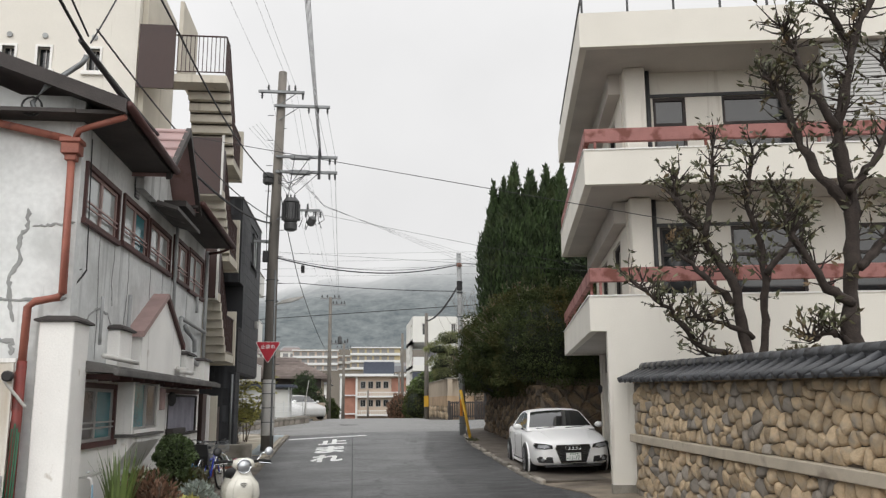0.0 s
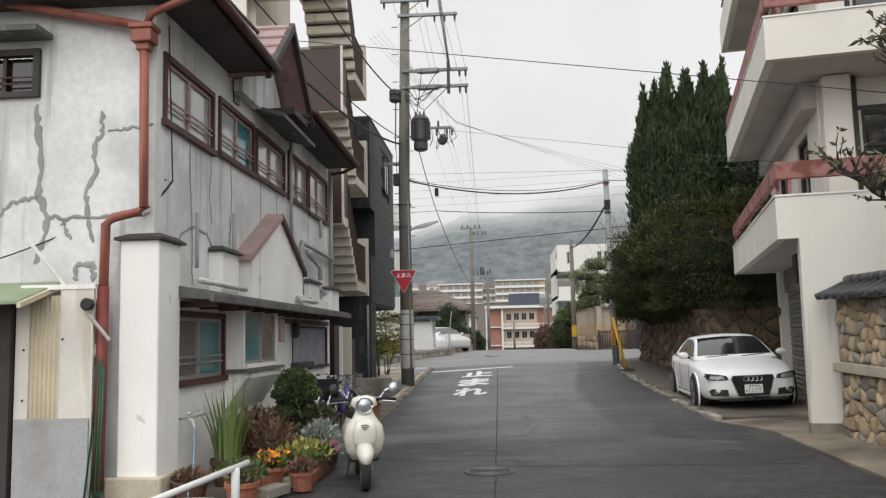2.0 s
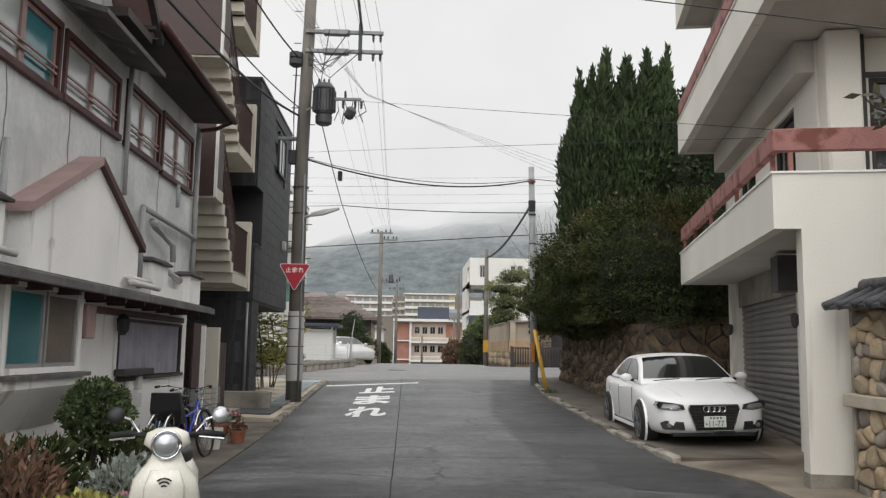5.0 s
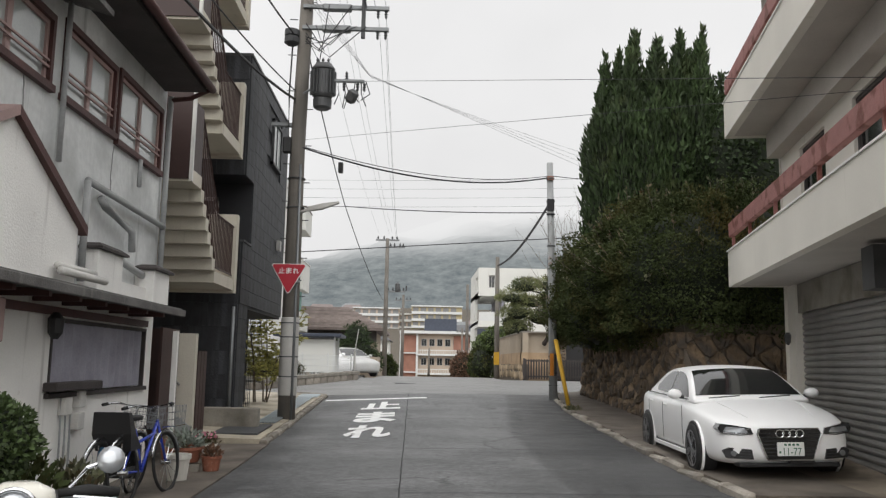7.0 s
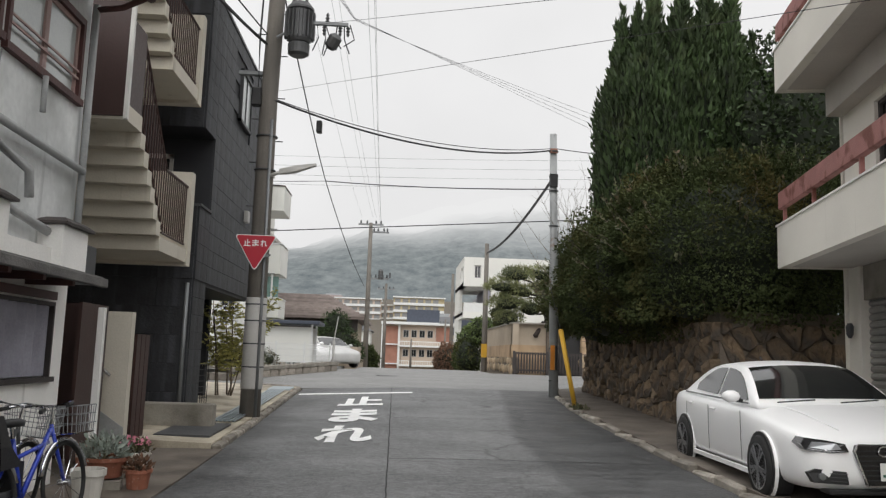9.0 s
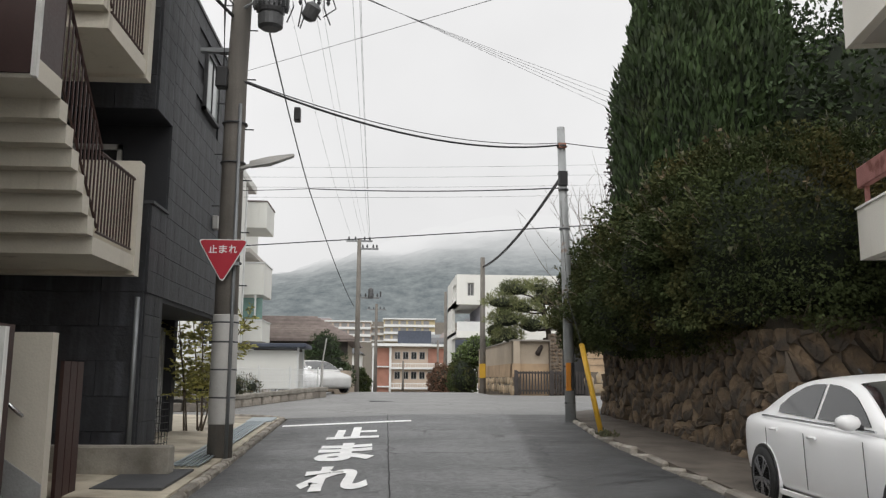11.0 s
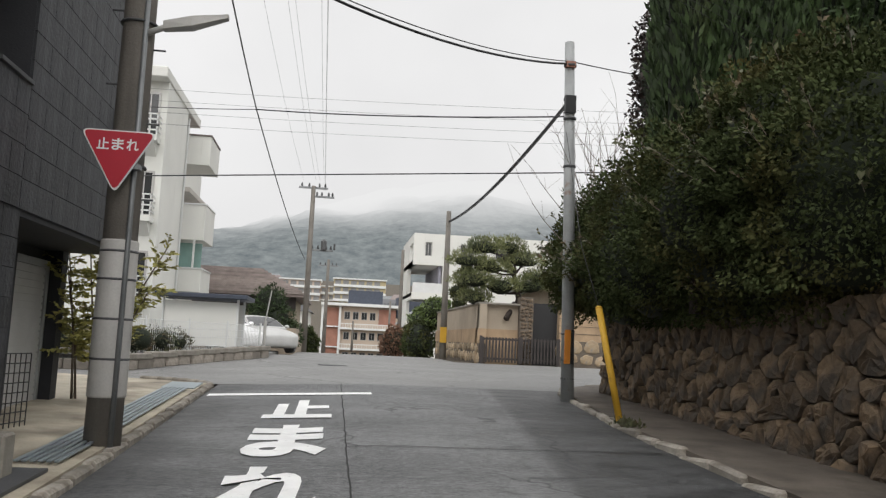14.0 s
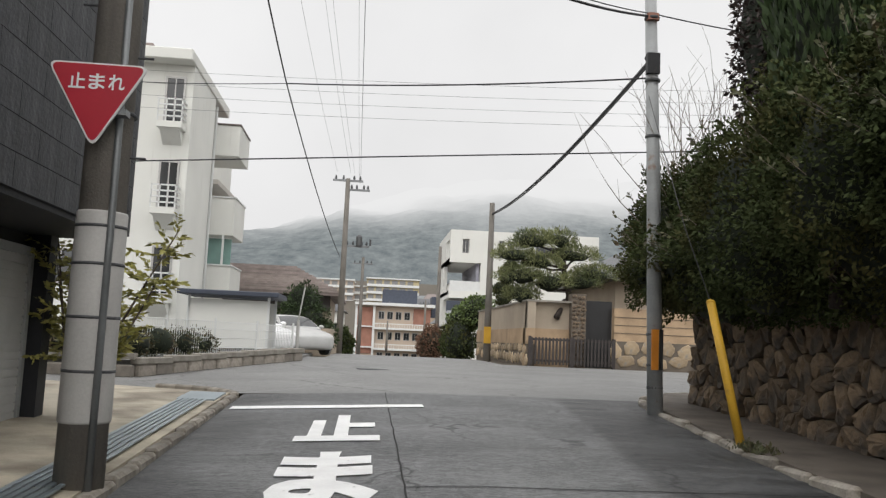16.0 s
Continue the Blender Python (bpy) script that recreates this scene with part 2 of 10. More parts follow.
def asphalt_mat(name, dark, light, wet, damp=False):
    """Worn damp asphalt: broad stains, streaks across the lane, aggregate speckle and wetter, smoother places."""
    m = bpy.data.materials.new(name)
    m.use_nodes = True
    N, L = m.node_tree.nodes, m.node_tree.links
    p = N["Principled BSDF"]
    tc = N.new("ShaderNodeTexCoord")

    def tex(scale, detail, stretch=(1, 1, 1), rough=0.6):
        mp = N.new("ShaderNodeMapping")
        mp.inputs["Scale"].default_value = stretch
        n = N.new("ShaderNodeTexNoise")
        n.inputs["Scale"].default_value, n.inputs["Detail"].default_value, n.inputs["Roughness"].default_value = scale, detail, rough
        L.new(tc.outputs["Object"], mp.inputs["Vector"])
        L.new(mp.outputs[0], n.inputs["Vector"])
        return n.outputs["Fac"]

    def ramp(v, lo, hi, a, b):
        n = N.new("ShaderNodeMapRange")
        for key, q in (("From Min", lo), ("From Max", hi), ("To Min", a), ("To Max", b)):
            n.inputs[key].default_value = q
        L.new(v, n.inputs["Value"])
        return n.outputs[0]

    def op(kind, a, b):
        n = N.new("ShaderNodeMath")
        n.operation = kind
        for i, v in enumerate((a, b)):
            if isinstance(v, (int, float)):
                n.inputs[i].default_value = v
            else:
                L.new(v, n.inputs[i])
        return n.outputs[0]
    broad = tex(0.45, 6, (0.8, 1.3, 1))
    streak = tex(1.6, 8, (1.0, 2.2, 1), 0.7)
    mottle = tex(9, 8, (1.0, 2.6, 1), 0.75)
    grain = tex(95, 3, rough=0.8)
    chips = tex(34, 6, rough=0.8)
    f = op("ADD", op("ADD", ramp(broad, 0.35, 0.65, 0.0, 0.42), ramp(streak, 0.36, 0.64, -0.12, 0.4)), op("ADD", op("ADD", ramp(grain, 0.3, 0.75, -0.3, 0.4), ramp(chips, 0.35, 0.65, -0.32, 0.4)), ramp(mottle, 0.36, 0.64, -0.3, 0.36)))
    mx = N.new("ShaderNodeMix")
    mx.data_type = "RGBA"
    mx.inputs["A"].default_value, mx.inputs["B"].default_value = (*dark, 1), (*light, 1)
    L.new(f, mx.inputs["Factor"])
    fis = N.new("ShaderNodeTexVoronoi")
    fis.feature = "DISTANCE_TO_EDGE"
    fis.inputs["Scale"].default_value = 0.42
    warp = N.new("ShaderNodeTexNoise")
    warp.inputs["Scale"].default_value, warp.inputs["Detail"].default_value = 3.0, 6
    L.new(tc.outputs["Object"], warp.inputs["Vector"])
    wv = N.new("ShaderNodeVectorMath")
    wv.operation = "MULTIPLY_ADD"
    L.new(warp.outputs["Color"], wv.inputs[0])
    wv.inputs[1].default_value = (0.5, 0.5, 0.5)
    L.new(tc.outputs["Object"], wv.inputs[2])
    L.new(wv.outputs[0], fis.inputs["Vector"])
    line = op("MULTIPLY", ramp(fis.outputs["Distance"], 0.004, 0.012, 0.7, 0.0), ramp(broad, 0.45, 0.55, 0.0, 1.0))
    lt = op("MAXIMUM", line, 0.0)
    mc = N.new("ShaderNodeMix")
    mc.data_type = "RGBA"
    L.new(lt, mc.inputs["Factor"])
    L.new(mx.outputs["Result"], mc.inputs["A"])
    mc.inputs["B"].default_value = (0.012, 0.012, 0.012, 1)
    if damp:
        # the foot of the lane and its two edges stay damp and dark, with ragged borders
        xyz = N.new("ShaderNodeSeparateXYZ")
        L.new(tc.outputs["Object"], xyz.inputs[0])
        rag = op("ADD", ramp(broad, 0.3, 0.7, -0.7, 0.7), ramp(streak, 0.3, 0.7, -0.5, 0.5))
        low = ramp(op("ADD", xyz.outputs["Y"], op("MULTIPLY", rag, 2.0)), 14.0, 18.5, 1.0, 0.0)
        bend = ramp(xyz.outputs["Y"], 24.0, 36.0, 0.0, 1.25)
        right = ramp(op("ADD", op("SUBTRACT", xyz.outputs["X"], bend), op("MULTIPLY", rag, 0.05)), 1.94, 2.1, 0.0, 0.72)
        left = ramp(op("ADD", xyz.outputs["X"], op("MULTIPLY", rag, 0.35)), -2.15, -1.6, 0.6, 0.0)
        wetness = op("MAXIMUM", op("MAXIMUM", low, right), left)
        md = N.new("ShaderNodeMix")
        md.data_type = "RGBA"
        md.blend_type = "MULTIPLY"
        L.new(wetness, md.inputs["Factor"])
        L.new(mc.outputs["Result"], md.inputs["A"])
        md.inputs["B"].default_value = (0.29, 0.29, 0.29, 1)
        mc = md
    L.new(mc.outputs["Result"], p.inputs["Base Color"])
    L.new(op("ADD", ramp(streak, 0.35, 0.65, wet, wet + 0.3), ramp(grain, 0.3, 0.7, -0.05, 0.08)), p.inputs["Roughness"])
    bu = N.new("ShaderNodeBump")
    bu.inputs["Strength"].default_value, bu.inputs["Distance"].default_value = 0.55, 0.012
    L.new(op("ADD", op("ADD", grain, chips), mottle), bu.inputs["Height"])
    L.new(bu.outputs[0], p.inputs["Normal"])
    return m


M = {}
M["asphalt"] = asphalt_mat("asphalt", (0.034, 0.036, 0.037), (0.235, 0.238, 0.24), 0.4, damp=True)
M["asphalt_dark"] = asphalt_mat("asphalt_dark", (0.016, 0.016, 0.017), (0.062, 0.062, 0.063), 0.4)
M["asphalt_pale"] = asphalt_mat("asphalt_pale", (0.13, 0.13, 0.128), (0.28, 0.278, 0.27), 0.45)
M["seam"] = mat("seam", (0.012, 0.012, 0.012), 0.8, var=0.2, bump=0.2)
M["road_paint"] = mat("road_paint", (0.86, 0.86, 0.85), 0.6, var=0.08, scale=3, fine=60, bump=0.3, spot=(14, (0.25, 0.25, 0.25), 0.66, 0.8))
M["dirt_concrete"] = mat("dirt_concrete", (0.13, 0.11, 0.09), 0.8, var=0.3, scale=1.5, bump=0.5, spot=(1.6, (0.07, 0.058, 0.046), 0.45, 0.7))
# window grey paled to carry the distance haze in its colour
M["far_window_hazed"] = mat("far_window_hazed", (0.22, 0.22, 0.22), 0.4, var=0.1, bump=0.0)
M["earth"] = mat("earth", (0.09, 0.075, 0.055), 0.95, var=0.3, bump=0.6)
M["concrete"] = mat("concrete", (0.28, 0.26, 0.225), 0.85, var=0.2, scale=1.5, bump=0.35, spot=(2.2, (0.14, 0.125, 0.10), 0.5, 0.75))
M["concrete_pale"] = mat("concrete_pale", (0.46, 0.41, 0.32), 0.75, var=0.22, scale=1.5, bump=0.4, spot=(1.3, (0.17, 0.14, 0.105), 0.45, 0.72))
M["concrete_brown"] = mat("concrete_brown", (0.24, 0.2, 0.155), 0.75, var=0.25, scale=1.5, bump=0.5, spot=(1.1, (0.09, 0.07, 0.052), 0.42, 0.66))
M["kerb"] = mat("kerb", (0.28, 0.255, 0.22), 0.85, var=0.3, rand=0.35, bump=0.4, spot=(6, (0.15, 0.13, 0.1), 0.5, 0.7))
M["grating"] = mat("grating", (0.32, 0.37, 0.40), 0.45, metal=0.7, var=0.1)
M["mortar_grey"] = mat("mortar_grey", (0.7, 0.715, 0.71), 0.88, var=0.14, scale=0.8, fine=14, bump=0.25, streak=((0.3, 0.31, 0.305), 0.58, 0.76), spot=(1.1, (0.46, 0.475, 0.465), 0.46, 0.72))
M["seal_grey"] = mat("seal_grey", (0.3, 0.305, 0.3), 0.8, var=0.15, bump=0.2)
M["white_wall"] = mat("white_wall", (0.87, 0.86, 0.83), 0.85, var=0.06, scale=1.2, bump=0.2, streak=((0.4, 0.38, 0.35), 0.62, 0.8), spot=(5, (0.5, 0.45, 0.38), 0.66, 0.8))
M["shed_white"] = mat("shed_white", (0.7, 0.675, 0.62), 0.7, var=0.1, scale=1.5, bump=0.15, streak=((0.45, 0.36, 0.25), 0.55, 0.75))
M["shed_dull"] = mat("shed_dull", (0.4, 0.41, 0.43), 0.6, var=0.2, scale=2, bump=0.15, spot=(2, (0.25, 0.23, 0.2), 0.5, 0.75))
M["cream"] = mat("cream", (0.77, 0.74, 0.67), 0.8, var=0.05, scale=0.7, bump=0.12, streak=((0.5, 0.46, 0.39), 0.64, 0.85))
# darker copy of cream for undersides, their shade put into the colour
M["cream_shaded"] = mat("cream_shaded", (0.52, 0.49, 0.45), 0.85, var=0.1, scale=1.0, bump=0.12)
M["cream_stair"] = mat("cream_stair", (0.58, 0.54, 0.46), 0.85, var=0.08, scale=1.0, bump=0.2, streak=((0.36, 0.32, 0.26), 0.6, 0.8))
M["brown_trim"] = mat("brown_trim", (0.075, 0.03, 0.027), 0.6, var=0.25, bump=0.2)
M["brown_panel"] = mat("brown_panel", (0.042, 0.018, 0.015), 0.5, var=0.18, scale=1.5, bump=0.1)
M["roof_dark"] = mat("roof_dark", (0.05, 0.042, 0.04), 0.7, var=0.25, bump=0.3)
M["roof_pink"] = mat("roof_pink", (0.36, 0.235, 0.225), 0.45, var=0.12, bump=0.1, spot=(3, (0.22, 0.12, 0.11), 0.6, 0.75))
M["canopy_grey"] = mat("canopy_grey", (0.12, 0.115, 0.11), 0.85, var=0.3, scale=3, bump=0.4, streak=((0.28, 0.27, 0.25), 0.6, 0.75))
M["red_pipe"] = mat("red_pipe", (0.34, 0.12, 0.085), 0.6, var=0.18, bump=0.15, spot=(6, (0.16, 0.06, 0.045), 0.6, 0.75))
M["brown_pipe"] = mat("brown_pipe", (0.2, 0.035, 0.028), 0.55, var=0.2, bump=0.1, spot=(6, (0.08, 0.03, 0.025), 0.55, 0.75))
M["grey_pipe"] = mat("grey_pipe", (0.36, 0.37, 0.37), 0.65, var=0.15, bump=0.1)
M["white_pipe"] = mat("white_pipe", (0.62, 0.61, 0.58), 0.6, var=0.12, bump=0.1)
M["frame_pink"] = mat("frame_pink", (0.36, 0.25, 0.235), 0.65, var=0.15, bump=0.15)
M["frame_alu"] = mat("frame_alu", (0.42, 0.41, 0.40), 0.45, metal=0.5, var=0.08)
M["pane_frost"] = mat("pane_frost", (0.42, 0.45, 0.44), 0.12, var=0.08, scale=1.0, bump=0.02, spec=0.6)
M["pane_teal"] = mat("pane_teal", (0.05, 0.19, 0.22), 0.12, var=0.12, scale=1.5, bump=0.02, spec=0.6)
M["pane_dusty"] = mat("pane_dusty", (0.13, 0.115, 0.11), 0.15, var=0.2, scale=2, bump=0.02, spec=0.6)
M["pane_dark"] = mat("pane_dark", (0.02, 0.022, 0.024), 0.06, var=0.1, bump=0.0, spec=0.7)
M["curtain"] = mat("curtain", (0.34, 0.335, 0.39), 0.85, var=0.15, scale=3, bump=0.1)
M["charcoal"] = mat("charcoal", (0.022, 0.0235, 0.028), 0.6, var=0.3, scale=4, fine=22, bump=0.5, rand=0.22, streak=((0.055, 0.058, 0.067), 0.5, 0.7))
M["charcoal_flat"] = mat("charcoal_flat", (0.02, 0.021, 0.025), 0.7, var=0.12, bump=0.15)
M["shutter"] = mat("shutter", (0.36, 0.355, 0.345), 0.4, metal=0.5, var=0.12, rand=0.06, bump=0.08)
M["shutter_white"] = mat("shutter_white", (0.5, 0.5, 0.49), 0.5, var=0.08, bump=0.05)
M["rust_red"] = mat("rust_red", (0.33, 0.145, 0.13), 0.7, var=0.12, scale=4, bump=0.3, spot=(3.2, (0.17, 0.055, 0.04), 0.52, 0.62))
M["stone_tan"] = mat("stone_tan", (0.47, 0.36, 0.235), 0.85, var=0.2, scale=4, fine=40, bump=0.5, rand=0.38, spot=(5, (0.27, 0.25, 0.22), 0.5, 0.75))
M["stone_grey"] = mat("stone_grey", (0.31, 0.275, 0.235), 0.85, var=0.2, scale=4, fine=40, bump=0.5, rand=0.35, spot=(5, (0.2, 0.18, 0.155), 0.5, 0.75))
M["stone_joint"] = mat("stone_joint", (0.15, 0.125, 0.1), 0.95, var=0.2, bump=0.5)
M["granite"] = mat("granite", (0.5, 0.44, 0.35), 0.8, var=0.12, scale=3, fine=90, bump=0.3, spot=(3, (0.3, 0.25, 0.2), 0.55, 0.75))
M["boulder"] = mat("boulder", (0.175, 0.125, 0.08), 0.92, var=0.35, scale=5, fine=24, bump=0.9, rand=0.35, spot=(3, (0.075, 0.062, 0.05), 0.44, 0.62))
M["kawara"] = mat("kawara", (0.05, 0.052, 0.057), 0.42, var=0.25, rand=0.3, bump=0.2)
M["bark"] = mat("bark", (0.042, 0.032, 0.027), 0.95, var=0.35, scale=8, bump=0.8)
M["bark_pale"] = mat("bark_pale", (0.16, 0.13, 0.1), 0.95, var=0.3, scale=8, bump=0.6)
M["leaf_hedge"] = mat("leaf_hedge", (0.056, 0.071, 0.029), 0.85, var=0.3, scale=1.3, bump=0.0, island=0.28, spec=0.08, spot=(0.7, (0.095, 0.08, 0.03), 0.5, 0.74))
M["leaf_cypress"] = mat("leaf_cypress", (0.032, 0.056, 0.016), 0.75, var=0.35, scale=1.0, bump=0.0, island=0.45, spot=(1.2, (0.055, 0.07, 0.02), 0.55, 0.75))
# near-black green: shade deep inside the foliage, put into the colour
M["leaf_core_shade"] = mat("leaf_core_shade", (0.014, 0.02, 0.01), 0.95, var=0.3, bump=0.3)
M["leaf_dull"] = mat("leaf_dull", (0.085, 0.09, 0.045), 0.6, var=0.3, bump=0.0, island=0.5, spot=(3, (0.16, 0.10, 0.05), 0.5, 0.7))
M["leaf_fresh"] = mat("leaf_fresh", (0.10, 0.14, 0.04), 0.55, var=0.3, bump=0.0, island=0.45)
M["leaf_yellow"] = mat("leaf_yellow", (0.36, 0.34, 0.1), 0.6, var=0.3, bump=0.0, island=0.4)
M["leaf_pine"] = mat("leaf_pine", (0.17, 0.185, 0.075), 0.7, var=0.3, scale=1.2, bump=0.0, island=0.4, spot=(0.8, (0.06, 0.08, 0.03), 0.5, 0.7))
M["leaf_silver"] = mat("leaf_silver", (0.28, 0.32, 0.28), 0.8, var=0.2, bump=0.0, island=0.3)
M["leaf_brown"] = mat("leaf_brown", (0.14, 0.075, 0.045), 0.8, var=0.3, bump=0.0, island=0.4)
M["petal_orange"] = mat("petal_orange", (0.75, 0.27, 0.02), 0.6, var=0.1, bump=0.0, island=0.2)
M["petal_pink"] = mat("petal_pink", (0.6, 0.22, 0.3), 0.6, var=0.1, bump=0.0, island=0.3)
M["terracotta"] = mat("terracotta", (0.27, 0.10, 0.06), 0.8, var=0.15, bump=0.15, rand=0.2, spot=(8, (0.4, 0.28, 0.22), 0.6, 0.8))
M["pot_brown"] = mat("pot_brown", (0.1, 0.05, 0.035), 0.6, var=0.2, bump=0.05, rand=0.3)
M["plastic_white"] = mat("plastic_white", (0.62, 0.6, 0.55), 0.5, var=0.08, bump=0.03)
M["scooter_white"] = mat("scooter_white", (0.72, 0.70, 0.62), 0.25, var=0.02, bump=0.0, coat=0.6)
M["car_white"] = mat("car_white", (0.95, 0.95, 0.95), 0.42, var=0.01, bump=0.0, coat=0.35)
M["black_plastic"] = mat("black_plastic", (0.018, 0.018, 0.019), 0.5, var=0.1, bump=0.05)
M["black_gloss"] = mat("black_gloss", (0.01, 0.01, 0.011), 0.12, var=0.05, bump=0.0, coat=0.5)
M["rubber"] = mat("rubber", (0.02, 0.02, 0.02), 0.85, var=0.2, bump=0.2)
M["chrome"] = mat("chrome", (0.75, 0.76, 0.78), 0.15, metal=1.0, var=0.03, bump=0.0)
M["alloy"] = mat("alloy", (0.32, 0.32, 0.33), 0.3, metal=0.9, var=0.05, bump=0.0)
M["lamp_glass"] = mat("lamp_glass", (0.5, 0.52, 0.54), 0.06, metal=0.6, var=0.05, bump=0.0)
M["car_glass"] = mat("car_glass", (0.012, 0.014, 0.015), 0.03, var=0.0, bump=0.0, spec=0.9)
M["plate_white"] = mat("plate_white", (0.75, 0.76, 0.74), 0.4, var=0.03, bump=0.0)
M["plate_green"] = mat("plate_green", (0.03, 0.12, 0.07), 0.5, var=0.03, bump=0.0)
M["pole_concrete"] = mat("pole_concrete", (0.18, 0.165, 0.145), 0.85, var=0.2, scale=1.2, fine=40, bump=0.3, streak=((0.12, 0.11, 0.10), 0.5, 0.72))
M["pole_sheet"] = mat("pole_sheet", (0.43, 0.42, 0.40), 0.55, var=0.1, scale=2, bump=0.08)
M["pole_grey"] = mat("pole_grey", (0.33, 0.34, 0.34), 0.6, metal=0.3, var=0.15, bump=0.1, spot=(4, (0.24, 0.14, 0.09), 0.62, 0.75))
M["steel_grey"] = mat("steel_grey", (0.22, 0.23, 0.235), 0.5, metal=0.6, var=0.15, bump=0.05)
M["tank_grey"] = mat("tank_grey", (0.1, 0.102, 0.105), 0.5, metal=0.3, var=0.2, bump=0.1)
M["steel_dark"] = mat("steel_dark", (0.06, 0.062, 0.065), 0.6, var=0.2, bump=0.1)
M["wire"] = mat("wire", (0.022, 0.022, 0.024), 0.6, var=0.1, bump=0.0)
M["sign_red"] = mat("sign_red", (0.42, 0.012, 0.03), 0.4, var=0.05, bump=0.0)
M["sign_white"] = mat("sign_white", (0.8, 0.8, 0.8), 0.45, var=0.03, bump=0.0)
M["yellow"] = mat("yellow", (0.62, 0.36, 0.03), 0.55, var=0.12, bump=0.1, spot=(5, (0.35, 0.2, 0.05), 0.6, 0.75))
M["orange"] = mat("orange", (0.6, 0.22, 0.02), 0.5, var=0.1, bump=0.05)
M["bike_blue"] = mat("bike_blue", (0.02, 0.05, 0.42), 0.3, var=0.05, bump=0.0, coat=0.4)
M["cloth_blue"] = mat("cloth_blue", (0.03, 0.13, 0.25), 0.8, var=0.2, bump=0.3)
M["hose_green"] = mat("hose_green", (0.012, 0.10, 0.05), 0.5, var=0.15, bump=0.0)
M["hose_blue"] = mat("hose_blue", (0.2, 0.32, 0.42), 0.5, var=0.1, bump=0.0)
M["corrugated"] = mat("corrugated", (0.6, 0.53, 0.4), 0.55, var=0.12, bump=0.1)
M["roof_green"] = mat("roof_green", (0.25, 0.32, 0.2), 0.6, var=0.15, bump=0.15)
M["roof_tile_brown"] = mat("roof_tile_brown", (0.20, 0.165, 0.155), 0.75, var=0.2, bump=0.2, rand=0.2)
M["roof_tile_pale"] = mat("roof_tile_pale", (0.33, 0.28, 0.26), 0.75, var=0.2, bump=0.2, rand=0.15)
M["apartment_white"] = mat("apartment_white", (0.72, 0.72, 0.68), 0.8, var=0.05, scale=0.5, bump=0.05, streak=((0.55, 0.54, 0.5), 0.62, 0.85))
M["plaster_beige"] = mat("plaster_beige", (0.4, 0.335, 0.26), 0.85, var=0.12, scale=0.8, bump=0.2)
M["wall_tan"] = mat("wall_tan", (0.42, 0.30, 0.19), 0.85, var=0.2, scale=0.8, bump=0.3, spot=(1.2, (0.28, 0.2, 0.13), 0.5, 0.75))
M["brick_red"] = mat("brick_red", (0.34, 0.17, 0.125), 0.85, var=0.15, scale=1, bump=0.1)
M["beige_far"] = mat("beige_far", (0.5, 0.41, 0.33), 0.85, var=0.08, scale=0.3, bump=0.0)
M["yellow_far"] = mat("yellow_far", (0.46, 0.39, 0.24), 0.85, var=0.08, scale=0.3, bump=0.0)
M["slate_blue"] = mat("slate_blue", (0.05, 0.06, 0.085), 0.6, var=0.15, bump=0.1)
M["fence_white"] = mat("fence_white", (0.7, 0.71, 0.7), 0.5, var=0.04, bump=0.0)
M["glass_teal"] = mat("glass_teal", (0.2, 0.32, 0.29), 0.1, var=0.1, bump=0.0)

# ---- ground, road, pavements ----
def sheet(bm, xs_of, ys, n, lift=0.0):
    rows = []
    for y in ys:
        a, b = xs_of(y)
        rows.append([bm.verts.new((a + (b - a) * i / n, y, ground_z(a + (b - a) * i / n, y) + lift)) for i in range(n + 1)])
    for p, q in zip(rows, rows[1:]):
        for i in range(n):
            bm.faces.new((p[i], p[i + 1], q[i + 1], q[i]))
    return bm


def road_left(y):
    return -2.25 - 0.012 * max(0, y - 20)


def road_right(y):
    if y < 15.5:
        return 4.3 - 0.05 * (15 - y)
    return float(np.interp(y, (15.5, 17, 19, 28, 32, 34), (4.35, 3.85, 3.78, 3.85, 4.2, 4.6)))


def span(a, b, step):
    n = max(1, round((b - a) / step))
    return [a + (b - a) * i / n for i in range(n + 1)]


bm = bmesh.new()
gx = [-3000, -800, -200, -60, -30, -12, -8, -5, -3, 0, 3, 5, 8, 12, 30, 60, 200, 800, 3000]
gy = [-3000, -300, -60, *span(-30, 60, 2), 70, 85, 100, 125, 150, 200, 250, 340, 480, 600, 900, 3000]
rows = [[bm.verts.new((x, y, ground_z(x, y) - 0.07)) for x in gx] for y in gy]
for p, q in zip(rows, rows[1:]):
    for i in range(len(gx) - 1):
        bm.faces.new((p[i], p[i + 1], q[i + 1], q[i]))
setting("ground", bm, M["earth"], "bare earth ground under the whole street", "ground", smooth=True)

bm = sheet(bmesh.new(), lambda y: (road_left(y), road_right(y)), span(-30, 34, 0.5), 14)
setting("road", bm, M["asphalt"], "damp worn dark asphalt lane between the houses", "road", smooth=True)
bm = sheet(bmesh.new(), lambda y: (-45, 45), span(34, 48, 0.5), 60)
setting("road_crossing", bm, M["asphalt_pale"], "paler dry asphalt of the cross street", "road", smooth=True)
bm = sheet(bmesh.new(), lambda y: (-1.7, 4.4), span(48, 130, 1.0), 8)
setting("road_beyond", bm, M["asphalt_pale"], "asphalt lane running on downhill past the crossing", "road", smooth=True)

